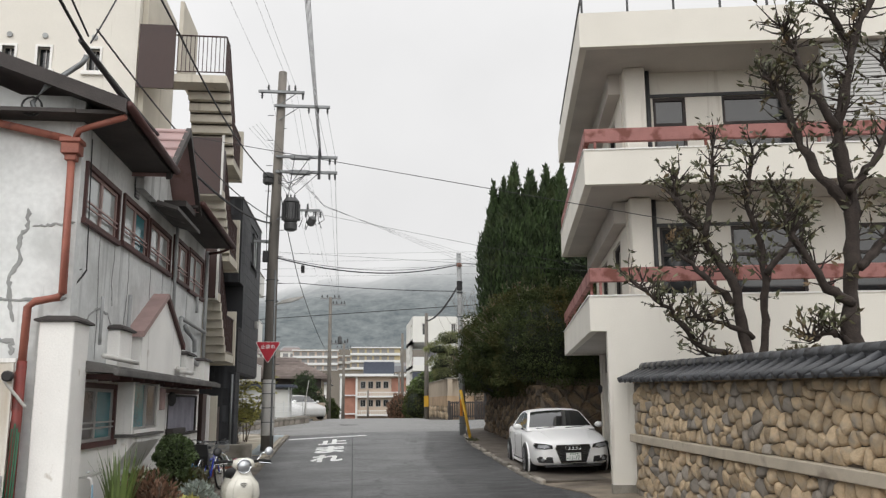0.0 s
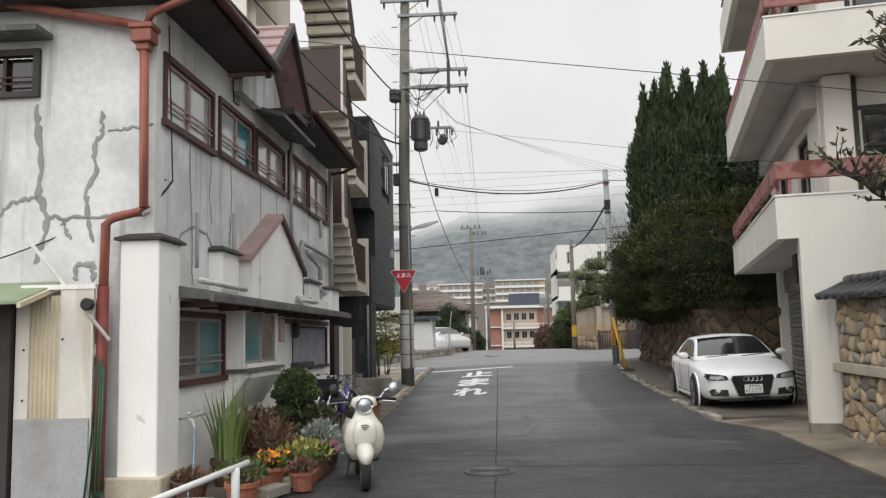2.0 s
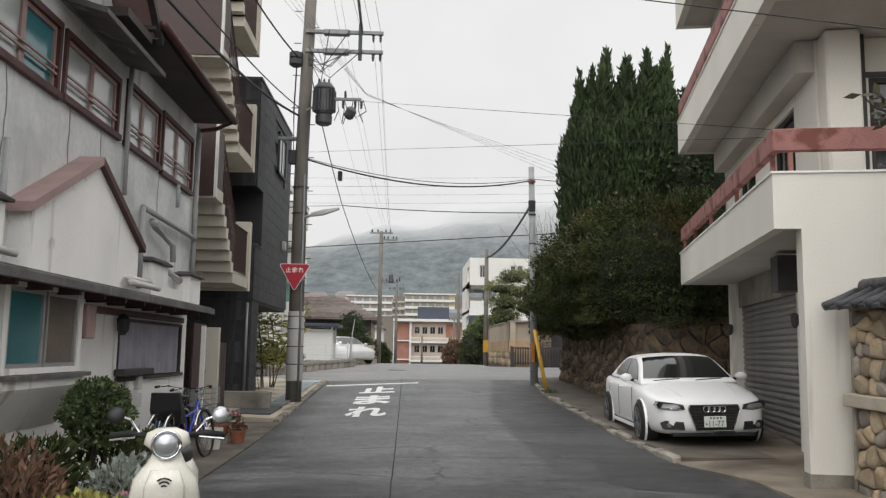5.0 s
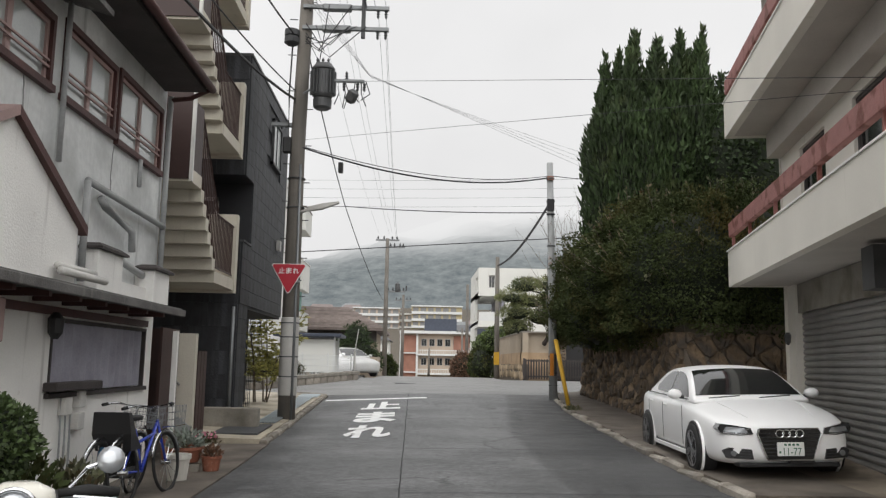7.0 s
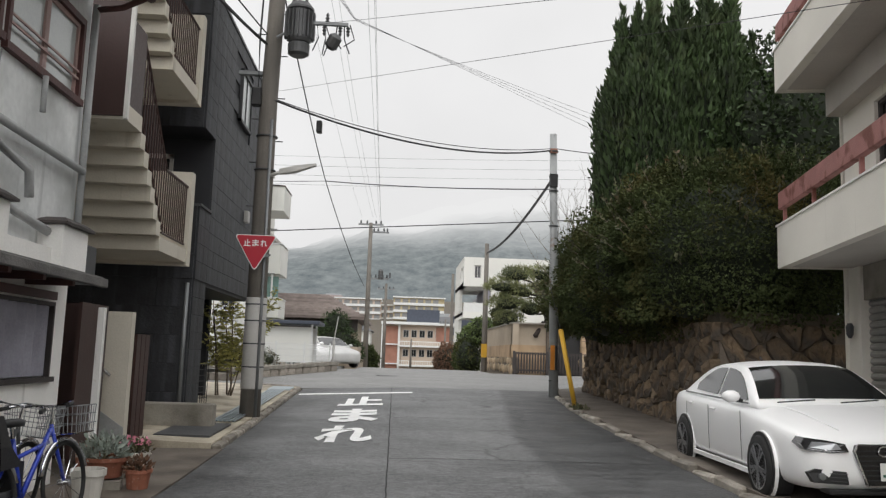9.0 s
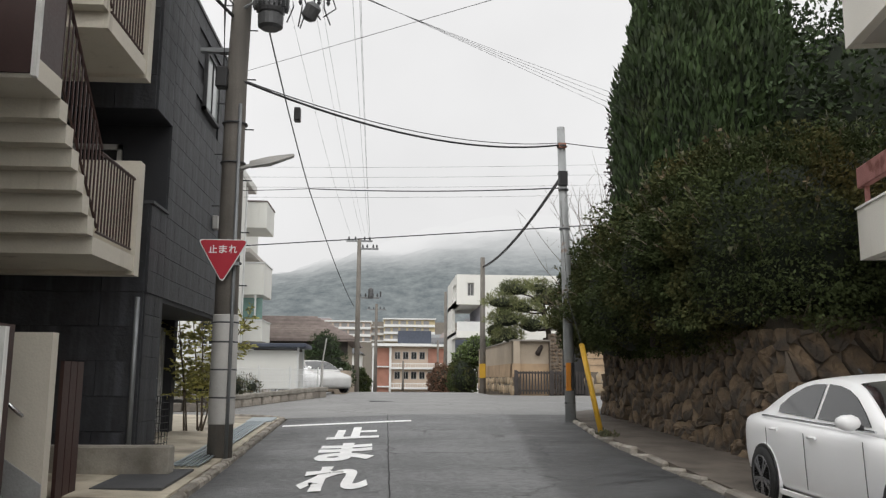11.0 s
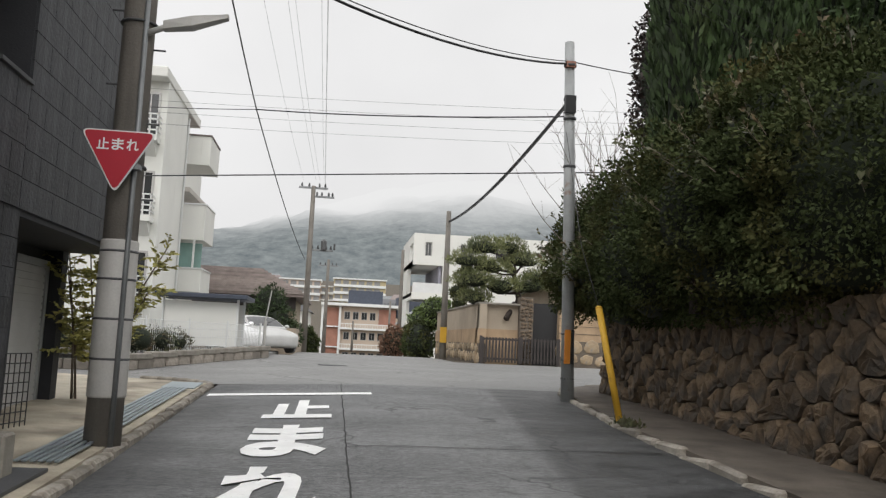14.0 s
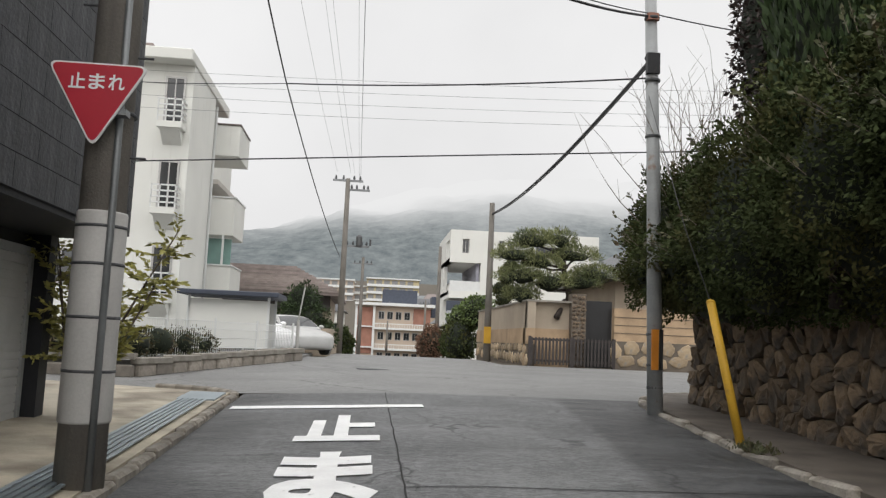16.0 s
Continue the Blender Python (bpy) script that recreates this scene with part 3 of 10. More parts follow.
# joints and patches of the worn asphalt
def ribbon(pts, w, lift=0.006):
    bm = bmesh.new()
    prev = None
    for i, (x, y) in enumerate(pts):
        x2, y2 = pts[min(i + 1, len(pts) - 1)]
        x1, y1 = pts[max(i - 1, 0)]
        d = Vector((x2 - x1, y2 - y1)).normalized()
        n = Vector((-d.y, d.x)) * (w / 2)
        row = [bm.verts.new((x + s * n.x, y + s * n.y, ground_z(x + s * n.x, y + s * n.y) + lift)) for s in (-1, 1)]
        if prev:
            bm.faces.new((prev[0], prev[1], row[1], row[0]))
        prev = row
    return bm


def wavy(x, y0, y1, amp=0.02, step=0.4):
    return [(x + R.uniform(-amp, amp), y) for y in span(y0, y1, step)]


setting("road_joint_1", ribbon(wavy(0.02, 8.0, 34.0, 0.007, 0.22), 0.017), M["seam"], "dark sealed joint along the asphalt lane", "road joint")
for i, yy in enumerate((12.6, 17.5, 21.4, 26.2)):
    setting(f"road_joint_{i + 2}", ribbon([(x, yy + R.uniform(-0.015, 0.015)) for x in span(0.03, 3.7, 0.3)], 0.022), M["seam"], "dark joint across the asphalt lane", "road joint")


def flat_patch(pts, lift):
    """A flat convex patch of the road, cut into rows so that it follows the surface."""
    bm = bmesh.new()
    ymin, ymax = min(p[1] for p in pts), max(p[1] for p in pts)
    ys = span(ymin + 1e-4, ymax - 1e-4, 0.4)
    prev = None
    for y in ys:
        xs = []
        for (xa, ya), (xb, yb) in zip(pts, pts[1:] + pts[:1]):
            if (ya - y) * (yb - y) <= 0 and ya != yb:
                xs.append(xa + (xb - xa) * (y - ya) / (yb - ya))
        if len(xs) < 2:
            continue
        a, b = min(xs), max(xs)
        row = [bm.verts.new((a + (b - a) * i / 4, y, ground_z(a + (b - a) * i / 4, y) + lift)) for i in range(5)]
        if prev:
            for i in range(4):
                bm.faces.new((prev[i], prev[i + 1], row[i + 1], row[i]))
        prev = row
    return bm


setting("road_patch_1", flat_patch([(2.5, 15.2), (3.8, 14.7), (4.2, 17.2), (2.75, 17.4)], 0.006), M["asphalt_dark"], "dark square asphalt repair patch", "road patch")
# the stop line and the painted word
bm = bmesh.new()
prev = None
for x in span(-2.3, 0.55, 0.25):
    row = [bm.verts.new((x, y, ground_z(x, y) + 0.012)) for y in (31.7 + 0.02 * x, 32.05 + 0.02 * x)]
    if prev:
        bm.faces.new((prev[0], row[0], row[1], prev[1]))
    prev = row
setting("stop_line", bm, M["road_paint"], "white painted stop line on the asphalt", "road marking")


def glyph(ch, extrude=0.0, bold=0.0):
    cu = bpy.data.curves.new("glyph", "FONT")
    cu.body, cu.extrude, cu.resolution_u, cu.offset = ch, extrude, 3, bold
    ob = bpy.data.objects.new("glyph", cu)
    scene.collection.objects.link(ob)
    bpy.context.view_layer.update()
    me = bpy.data.meshes.new_from_object(ob.evaluated_get(bpy.context.evaluated_depsgraph_get()))
    bpy.data.objects.remove(ob)
    return me


def glyph_fit(name, ch, material, w, h, extrude=0.0, bold=0.0):
    """The characters ch as a mesh stretched to w by h, centred on its own origin."""
    me = glyph(ch, extrude, bold)
    co = np.array([v.co[:] for v in me.vertices])
    lo, hi = co.min(0), co.max(0)
    for v in me.vertices:
        v.co.x = (v.co.x - (lo[0] + hi[0]) / 2) / max(1e-6, hi[0] - lo[0]) * w
        v.co.y = (v.co.y - (lo[1] + hi[1]) / 2) / max(1e-6, hi[1] - lo[1]) * h
    me.materials.clear()
    me.materials.append(material)
    me.name = name
    return me


word = thing("road_word", "white painted stop word on the asphalt", "road marking", (-0.65, 26, ground_z(-0.65, 26)), kind="structure")
for ch, ya, yb, xa, xb in (("れ", 22.95, 25.05, -1.12, -0.24), ("ま", 25.6, 27.9, -1.12, -0.2), ("止", 28.6, 30.8, -1.12, -0.15)):
    me = glyph_fit("letter", ch, M["road_paint"], xb - xa, yb - ya, 0.0, 0.045)
    bmg = bmesh.new()
    bmg.from_mesh(me)
    for cut in span(-1.0, 1.0, 0.5):
        bmesh.ops.bisect_plane(bmg, geom=bmg.verts[:] + bmg.edges[:] + bmg.faces[:], plane_co=(0, cut, 0), plane_no=(0, 1, 0))
    for v in bmg.verts:
        x, y = v.co.x + (xa + xb) / 2, v.co.y + (ya + yb) / 2
        v.co = (x, y, ground_z(x, y) + 0.012)
    part("letter", bmg, M["road_paint"], word)


def slab_between(bm, line_a, line_b, z_of, thick):
    """A slab between two polylines of equal length; z_of(x, y) is its top."""
    t = [[bm.verts.new((x, y, z_of(x, y) - d)) for x, y in ln] for ln in (line_a, line_b) for d in (0, thick)]
    for i in range(len(line_a) - 1):
        for p, q in ((0, 2), (2, 3), (3, 1), (1, 0)):
            bm.faces.new((t[p][i], t[p][i + 1], t[q][i + 1], t[q][i]))
    for i in (0, -1):
        bm.faces.new((t[0][i], t[2][i], t[3][i], t[1][i]))
    return bm


# right-hand pavement, round the corner into the cross street
kerb_line = [(road_right(y), y) for y in span(17.2, 32, 0.74)] + [(4.35, 33.2), (4.75, 34.3), (5.5, 35.2), (6.6, 35.8), (8.5, 36.1), (14, 36.3), (30, 36.6)]
inner = [(6.2 - 0.09 * max(0, y - 17), y) if y < 24.2 else (5.55, y) for x, y in kerb_line[:21]] + [(5.7, 33.0), (6.2, 33.2), (6.8, 33.3), (7.6, 33.3), (9, 33.3), (14, 33.3), (30, 33.3)]
inner = inner[:len(kerb_line)]
bm = slab_between(bmesh.new(), [(x + 0.12, y) for x, y in kerb_line], inner, lambda x, y: ground_z(x, y) + 0.07, 0.2)
setting("pavement_right", bm, M["dirt_concrete"], "dirty concrete pavement below the stone wall", "pavement")
kerb = thing("kerb", "worn chipped concrete kerb stones along the asphalt", "kerb", (kerb_line[0][0], kerb_line[0][1], ground_z(*kerb_line[0])), kind="structure")
KST = mesh_of(B(-0.07, 0.07, -0.33, 0.33, -0.12, 0.075, bev=0.028), "kerb_stone", M["kerb"])
for (xa, ya), (xb, yb) in zip(kerb_line[:-3], kerb_line[1:-2]):
    n = max(1, round(math.hypot(xb - xa, yb - ya) / 0.7))
    for i in range(n):
        f = (i + 0.5) / n
        x, y = xa + (xb - xa) * f, ya + (yb - ya) * f
        part("kerb_stone", KST, None, kerb, at=pose(x + 0.06, y, ground_z(x, y) + R.uniform(-0.03, 0.02), R.uniform(-4, 4), 0, -math.degrees(math.atan2(xb - xa, yb - ya)) + R.uniform(-5, 5)) @ Matrix.Diagonal((R.uniform(0.7, 1.2), R.uniform(0.8, 1.02) * math.hypot(xb - xa, yb - ya) / n / 0.68, 1, 1)))

# driveway apron before the garage and the gutter strip along the stone wall
bm = slab_between(bmesh.new(), [(4.28, 14.9), (4.3, 15.6), (3.9, 16.9), (3.88, 18), (3.9, 20), (3.9, 23.5)], [(7.2, 14.4), (7.3, 15.2), (7.5, 16.6), (7.6, 18), (7.9, 20), (8.5, 23.5)],
                  lambda x, y: ground_z(x, y) + 0.012 + 0.04 * max(0, x - 3.9), 0.2)
setting("driveway", bm, M["concrete_brown"], "stained cracked concrete driveway before the garage", "driveway")
bm = slab_between(bmesh.new(), [(road_right(y) - 0.02, y) for y in span(-6, 14.9, 1.0)], [(5.06, y) for y in span(-6, 14.9, 1.0)], lambda x, y: ground_z(x, y) + 0.035 + 0.05 * max(0, x - road_right(y)), 0.2)
setting("gutter_strip", bm, M["concrete_brown"], "narrow concrete strip at the foot of the stone wall", "pavement")

# left-hand strips
ysl = span(-6, 22.3, 1.0)
bm = slab_between(bmesh.new(), [(-7.5 if y < 10.4 else -3.6, y) for y in ysl], [(road_left(y) + 0.02, y) for y in ysl], lambda x, y: ground_z(x, y) + 0.02, 0.2)
setting("pavement_left", bm, M["dirt_concrete"], "grey concrete strip before the old house", "pavement")
ysl = span(22.3, 33.2, 0.9)
bm = slab_between(bmesh.new(), [(-9.0, y) for y in ysl], [(road_left(y) - 0.13, y) for y in ysl], lambda x, y: ground_z(road_left(y), y) + 0.09 + 0.03 * max(0, -2.5 - x), 0.25)
setting("forecourt", bm, M["concrete_pale"], "sandy concrete forecourt before the charcoal house", "pavement")
kerb2 = thing("kerb", "worn concrete kerb stones along the forecourt", "kerb", (-2.4, 25, ground_z(-2.4, 25)), kind="structure")
for i in range(16):
    y = 22.6 + 0.68 * i
    part("kerb_stone", KST, None, kerb2, at=pose(road_left(y) - 0.07, y, ground_z(road_left(y), y) + R.uniform(0, 0.012), 0, 0, R.uniform(-1.5, 1.5)))
for i in range(7):
    a = radians(10 + 13 * i)
    x, y = road_left(33) - 1.5 + 1.43 * math.cos(a), 33.2 + 1.3 * math.sin(a)
    part("kerb_stone", KST, None, kerb2, at=pose(x, y, ground_z(x, y) + 0.01, 0, 0, math.degrees(a)) @ Matrix.Diagonal((1, 0.55, 1, 1)))
bm = bmesh.new()
prism(bm, [(-9, 33.2), (road_left(33) - 0.1, 33.2), *[(road_left(33) - 1.5 + 1.4 * math.cos(radians(a)), 33.2 + 1.27 * math.sin(radians(a))) for a in range(10, 91, 10)], (-9, 34.45)], "z", 0.05, 0.27)
setting("forecourt_corner", bm, M["concrete_pale"], "rounded sandy concrete corner of the forecourt", "pavement")
drain = thing("drain_grating", "long galvanised steel drain grating in the forecourt", "drain grating", (-2.75, 27.5, ground_z(-2.75, 27.5) + 0.09), kind="structure")
GB = mesh_of(B(-0.022, 0.022, -0.5, 0.5, 0, 0.02, bev=0.004), "bar", M["grating"])
for k in range(7):
    for i in range(6):
        y = 24.7 + k * 1.0
        part("bar", GB, None, drain, at=pose(road_left(y) - 0.62 + i * 0.07, y + 0.5, ground_z(road_left(y + 0.5), y + 0.5) + 0.122, math.degrees(math.atan2(ground_z(-2.3, y + 1) - ground_z(-2.3, y), 1.0))))
bm = bmesh.new()
slab_between(bm, [(road_left(y) - 0.72, y) for y in span(31.9, 33.0, 0.55)], [(road_left(y) - 0.16, y) for y in span(31.9, 33.0, 0.55)], lambda x, y: ground_z(road_left(y), y) + 0.115, 0.03)
setting("drain_cover", bm, M["grating"], "pale metal plate covering the drain end", "drain cover")
bm = lathe(bmesh.new(), [(0.31, -0.01), (0.31, 0.012), (0.0001, 0.012)], 28, (-0.05, 12.3, ground_z(-0.05, 12.3)))
mh = setting("manhole_cover", bm, M["steel_dark"], "round cast iron manhole cover in the asphalt", "manhole cover")
for i in range(5):
    bm = lathe(bmesh.new(), [(0.05 + 0.05 * i, 0.013), (0.05 + 0.05 * i, 0.018), (0.065 + 0.05 * i, 0.018), (0.065 + 0.05 * i, 0.013)], 24, (-0.05, 12.3, ground_z(-0.05, 12.3)))
    part("ridge", bm, M["steel_grey"], mh)
bm = lathe(bmesh.new(), [(0.42, -0.01), (0.42, 0.006), (0.0001, 0.006)], 24, (-0.15, 41, ground_z(-0.15, 41)))
setting("manhole_cover", bm, M["steel_dark"], "flat dark manhole cover in the crossing", "manhole cover")
bm = bmesh.new()
slab_between(bm, [(-3.35, 22.8), (-3.35, 24.4)], [(-2.55, 22.8), (-2.55, 24.4)], lambda x, y: ground_z(road_left(y), y) + 0.13, 0.03)
setting("steel_plate", bm, M["steel_dark"], "dark steel cover plate in the forecourt", "cover plate")

# ---- the old grey house ----
def sash(parent, name, x, y0, y1, z0, z1, panes, bars=True, frame_mat="frame_pink", trim="brown_trim", label=""):
    """A sliding window in a wall facing +x: dark outer frame, inner sashes, panes and guard bars."""
    w = part(name, B((x - 0.09, x + 0.035, y0, y0 + 0.06, z0, z1), (x - 0.09, x + 0.035, y1 - 0.06, y1, z0, z1), (x - 0.09, x + 0.035, y0 + 0.06, y1 - 0.06, z1 - 0.07, z1),
                     (x - 0.09, x + 0.06, y0 - 0.03, y1 + 0.03, z0 - 0.05, z0 + 0.02)), M[trim], parent, label)
    n = len(panes)
    step = (y1 - y0 - 0.12) / n
    for i, pm in enumerate(panes):
        a, b = y0 + 0.06 + i * step, y0 + 0.06 + (i + 1) * step
        s = 0.045
        part("sash", B((x - 0.055, x - 0.005, a, a + s, z0 + 0.02, z1 - 0.07), (x - 0.055, x - 0.005, b - s, b, z0 + 0.02, z1 - 0.07), (x - 0.055, x - 0.005, a + s, b - s, z1 - 0.07 - s, z1 - 0.07),
                       (x - 0.055, x - 0.005, a + s, b - s, z0 + 0.02, z0 + 0.02 + s)), M[frame_mat], w)
        part("pane", B(x - 0.04, x - 0.03, a + s, b - s, z0 + 0.02 + s, z1 - 0.07 - s), M[pm], w)
        if bars:
            for k in (0.24, 0.33):
                z = z0 + (z1 - z0) * k
                part("guard_bar", B(x + 0.004, x + 0.022, a, b, z, z + 0.022), M[frame_mat], w)
    return w


FX = -3.45
house = thing("old_house", "two-storey grey mortar house with brown eaves and stained walls", "house", (-5.5, 15, ground_z(-3.5, 15)))
upper = [(10.72, 12.3, 3.83, 4.6), (12.5, 14.05, 3.88, 4.63), (14.15, 15.8, 3.9, 4.62), (16.05, 17.5, 3.9, 4.72), (17.6, 19.3, 3.86, 4.76)]
lower = [(11.0, 12.75, 1.0, 1.8), (12.84, 14.42, 1.2, 1.84), (16.3, 19.2, 0.95, 1.7)]
part("front_wall", wall_grid(bmesh.new(), "x", FX - 0.18, FX, 10.55, 19.5, 1.93, 5.4, upper), M["mortar_grey"], house)
part("lower_wall", wall_grid(bmesh.new(), "x", FX - 0.18, FX + 0.004, 10.55, 19.5, -0.4, 1.93, lower), M["white_wall"], house, "whitewashed stained lower wall")
part("end_wall", wall_grid(bmesh.new(), "y", 10.55, 10.73, -9.5, FX - 0.18, -0.4, 5.4, [(-5.4, -4.72, 4.09, 4.62)]), M["mortar_grey"], house, "grey end wall with sealed cracks")
part("far_end_wall", B(-9.5, FX - 0.18, 19.32, 19.5, -0.4, 5.4), M["mortar_grey"], house)
part("back_wall", B(-9.68, -9.5, 10.55, 19.5, -0.4, 5.4), M["mortar_grey"], house)
part("room_back", B(-4.7, -4.65, 10.8, 19.3, -0.3, 5.3), M["curtain"], house)
for i, (a, b, c, d) in enumerate(upper):
    panes = [("pane_frost", "pane_frost"), ("pane_frost", "pane_teal"), ("pane_frost", "pane_frost"), ("pane_frost", "pane_frost"), ("pane_frost", "pane_frost")][i]
    sash(house, "window", FX, a, b, c, d, panes, label="sliding window with brown frame and frosted panes")
sash(house, "window", FX, 11.0, 12.75, 1.0, 1.8, ("pane_dusty", "pane_teal"), frame_mat="frame_alu", label="low sliding window, one teal pane")
# bay with teal pane
bay = part("bay_window", B((-3.446, -3.2, 12.79, 12.88, 1.085, 1.895), (-3.446, -3.2, 14.4, 14.49, 1.085, 1.895), (-3.446, -3.2, 12.88, 14.4, 1.085, 1.14), (-3.446, -3.2, 12.88, 14.4, 1.85, 1.895)), M["white_wall"], house, "shallow white bay with teal window")
for a, b, pm in ((12.89, 13.62, "pane_teal"), (13.66, 14.39, "pane_dusty")):
    part("pane", B(-3.25, -3.235, a + 0.04, b - 0.04, 1.18, 1.82), M[pm], bay)
    part("sash", B((-3.26, -3.215, a, a + 0.04, 1.14, 1.85), (-3.26, -3.215, b - 0.04, b, 1.14, 1.85), (-3.26, -3.215, a + 0.04, b - 0.04, 1.81, 1.85), (-3.26, -3.215, a + 0.04, b - 0.04, 1.14, 1.18)), M["frame_alu"], bay)
part("sill", B(-3.46, -3.12, 12.72, 14.6, 1.04, 1.08), M["canopy_grey"], bay)
part("sloping_base", prism(bmesh.new(), [(-3.44, 0.55), (-3.44, 1.04), (-3.16, 1.04), (-3.16, 0.96)], "y", 12.78, 14.52), M["white_wall"], bay)
# curtained window
cur = part("curtained_window", B((-3.5, -3.43, 16.3, 16.33, 0.95, 1.7), (-3.5, -3.43, 19.17, 19.2, 0.95, 1.7), (-3.5, -3.40, 16.25, 19.25, 0.9, 0.95), (-3.5, -3.42, 16.33, 19.17, 1.66, 1.7)), M["roof_dark"], house, "wide window behind a violet-grey curtain")
bm = bmesh.new()
prev = None
for i in range(91):
    y = 16.36 + 2.79 * i / 90
    x = -3.53 + 0.022 * math.sin(i * 0.9) + 0.01 * math.sin(i * 0.37)
    row = [bm.verts.new((x + 0.06, y, 0.96)), bm.verts.new((x + 0.06, y, 1.66))]
    if prev:
        bm.faces.new((prev[0], row[0], row[1], prev[1]))
    prev = row
part("curtain", bm, M["curtain"], cur, smooth=True)
part("ledge_board", B(-3.44, -3.30, 16.2, 17.4, 0.97, 1.06, bev=0.01), M["roof_dark"], cur)
# main roof: eaves over the road, cross gable
RZ = 5.12
def roof_piece(name, y0, y1):
    bm = bmesh.new()
    prism(bm, [(-2.85, RZ), (-2.85, RZ + 0.07), (-6.4, RZ + 1.35), (-9.9, RZ + 0.1), (-9.9, RZ), (-6.4, RZ + 1.25)], "y", y0, y1)
    return part(name, bm, M["roof_dark"], house)
roof_piece("roof", 10.15, 13.0)
roof_piece("roof", 15.25, 19.4)
for a, b in ((10.2, 13.0), (15.25, 19.38)):
    part("soffit", B(-3.45, -2.87, a, b, RZ - 0.06, RZ - 0.01), M["roof_dark"], house)
part("soffit_end", B(-9.8, -3.45, 10.18, 10.55, RZ - 0.06, RZ - 0.01), M["roof_dark"], house)
for a, b in ((10.12, 13.02), (15.3, 19.45)):
    part("gutter", Tube([(-2.8, a, RZ + 0.03), (-2.8, b, RZ + 0.0)], 0.055, 8), M["brown_trim"], house, smooth=True)
part("gable_board", prism(bmesh.new(), [(-2.82, RZ - 0.08), (-2.82, RZ + 0.1), (-6.4, RZ + 1.4), (-9.9, RZ + 0.15), (-9.9, RZ - 0.02), (-6.4, RZ + 1.22)], "y", 10.08, 10.16), M["roof_dark"], house)
part("gable_wall", prism(bmesh.new(), [(-3.47, RZ - 0.05), (-6.4, RZ + 1.2), (-9.5, RZ - 0.02)], "y", 10.56, 10.7), M["mortar_grey"], house)
bm = bmesh.new()
for s in (-1, 1):
    prism(bm, [(14.15, 6.12), (14.15, 6.2), (14.15 + s * 1.25, 5.08), (14.15 + s * 1.25, 5.0)], "x", -6.0, -2.88)
dormer = part("cross_gable", bm, M["roof_pink"], house, "small gable with faded pink metal roof")
part("gable_face", prism(bmesh.new(), [(13.05, 5.02), (14.15, 6.05), (15.25, 5.02), (15.25, 4.85), (13.05, 4.85)], "x", -3.42, -3.3), M["mortar_grey"], dormer)
for s in (-1, 1):
    part("bargeboard", prism(bmesh.new(), [(14.15, 6.08), (14.15, 6.22), (14.15 + s * 1.32, 5.06), (14.15 + s * 1.32, 4.94)], "x", -2.92, -2.84), M["roof_dark"], dormer)
part("soffit_box", B(-3.3, -2.92, 14.45, 15.3, 4.9, 5.0), M["roof_dark"], dormer)
for k in range(5):
    y = 14.15 - 1.25 * (k + 0.5) / 5
    z = 6.2 - 1.12 * (k + 0.5) / 5
    part("seam_rib", B(-6.0, -2.88, y - 0.012, y + 0.012, z, z + 0.03), M["roof_pink"], dormer)
# small awning over the third window
part("awning", prism(bmesh.new(), [(-3.45, 4.86), (-3.45, 4.93), (-2.95, 4.78), (-2.95, 4.72)], "y", 13.95, 16.0), M["canopy_grey"], house)
part("vent", B((-3.452, -3.43, 13.1, 13.32, 4.72, 4.92)), M["steel_dark"], house)
for k in range(4):
    part("vent_slat", B(-3.432, -3.415, 13.1, 13.32, 4.735 + 0.045 * k, 4.755 + 0.045 * k), M["grey_pipe"], house)
# lower canopy, white piers and the little gable above it
part("canopy", prism(bmesh.new(), [(-3.46, 1.93), (-3.46, 2.08), (-2.98, 1.98), (-2.98, 1.9)], "y", 10.95, 19.2), M["canopy_grey"], house, "weathered grey canopy over the lower windows")
part("canopy_edge", B(-2.99, -2.93, 10.92, 19.22, 1.87, 1.96, bev=0.008), M["canopy_grey"], house)
def pier(y0, y1, x0, x1, z0, z1, cap=True):
    p = part("pier", B(x0, x1, y0, y1, z0, z1, bev=0.012), M["white_wall"], house, "whitewashed pier with dark metal cap")
    if cap:
        bm = bmesh.new()
        loft(bm, [[(x0 - 0.05, y0 - 0.05, z1), (x1 + 0.05, y0 - 0.05, z1), (x1 + 0.05, y1 + 0.05, z1), (x0 - 0.05, y1 + 0.05, z1)], [(x0 - 0.05, y0 - 0.05, z1 + 0.025), (x1 + 0.05, y0 - 0.05, z1 + 0.025), (x1 + 0.05, y1 + 0.05, z1 + 0.025), (x0 - 0.05, y1 + 0.05, z1 + 0.025)],
                  [(x0 + 0.06, y0 + 0.06, z1 + 0.075), (x1 - 0.02, y0 + 0.06, z1 + 0.075), (x1 - 0.02, y1 - 0.06, z1 + 0.075), (x0 + 0.06, y1 - 0.06, z1 + 0.075)]])
        part("cap", bm, M["roof_dark"], p)
pier(10.42, 11.0, -3.75, -3.34, -0.3, 2.5)
pier(12.2, 12.85, -3.46, -3.28, 2.0, 2.56)
pier(16.85, 17.6, -3.46, -3.24, 2.0, 2.47)
pier(18.65, 19.3, -3.46, -3.2, 2.0, 2.44)
part("pier_footing", B(-3.84, -3.26, 10.34, 11.0, -0.35, 0.12, bev=0.015), M["concrete_pale"], house)
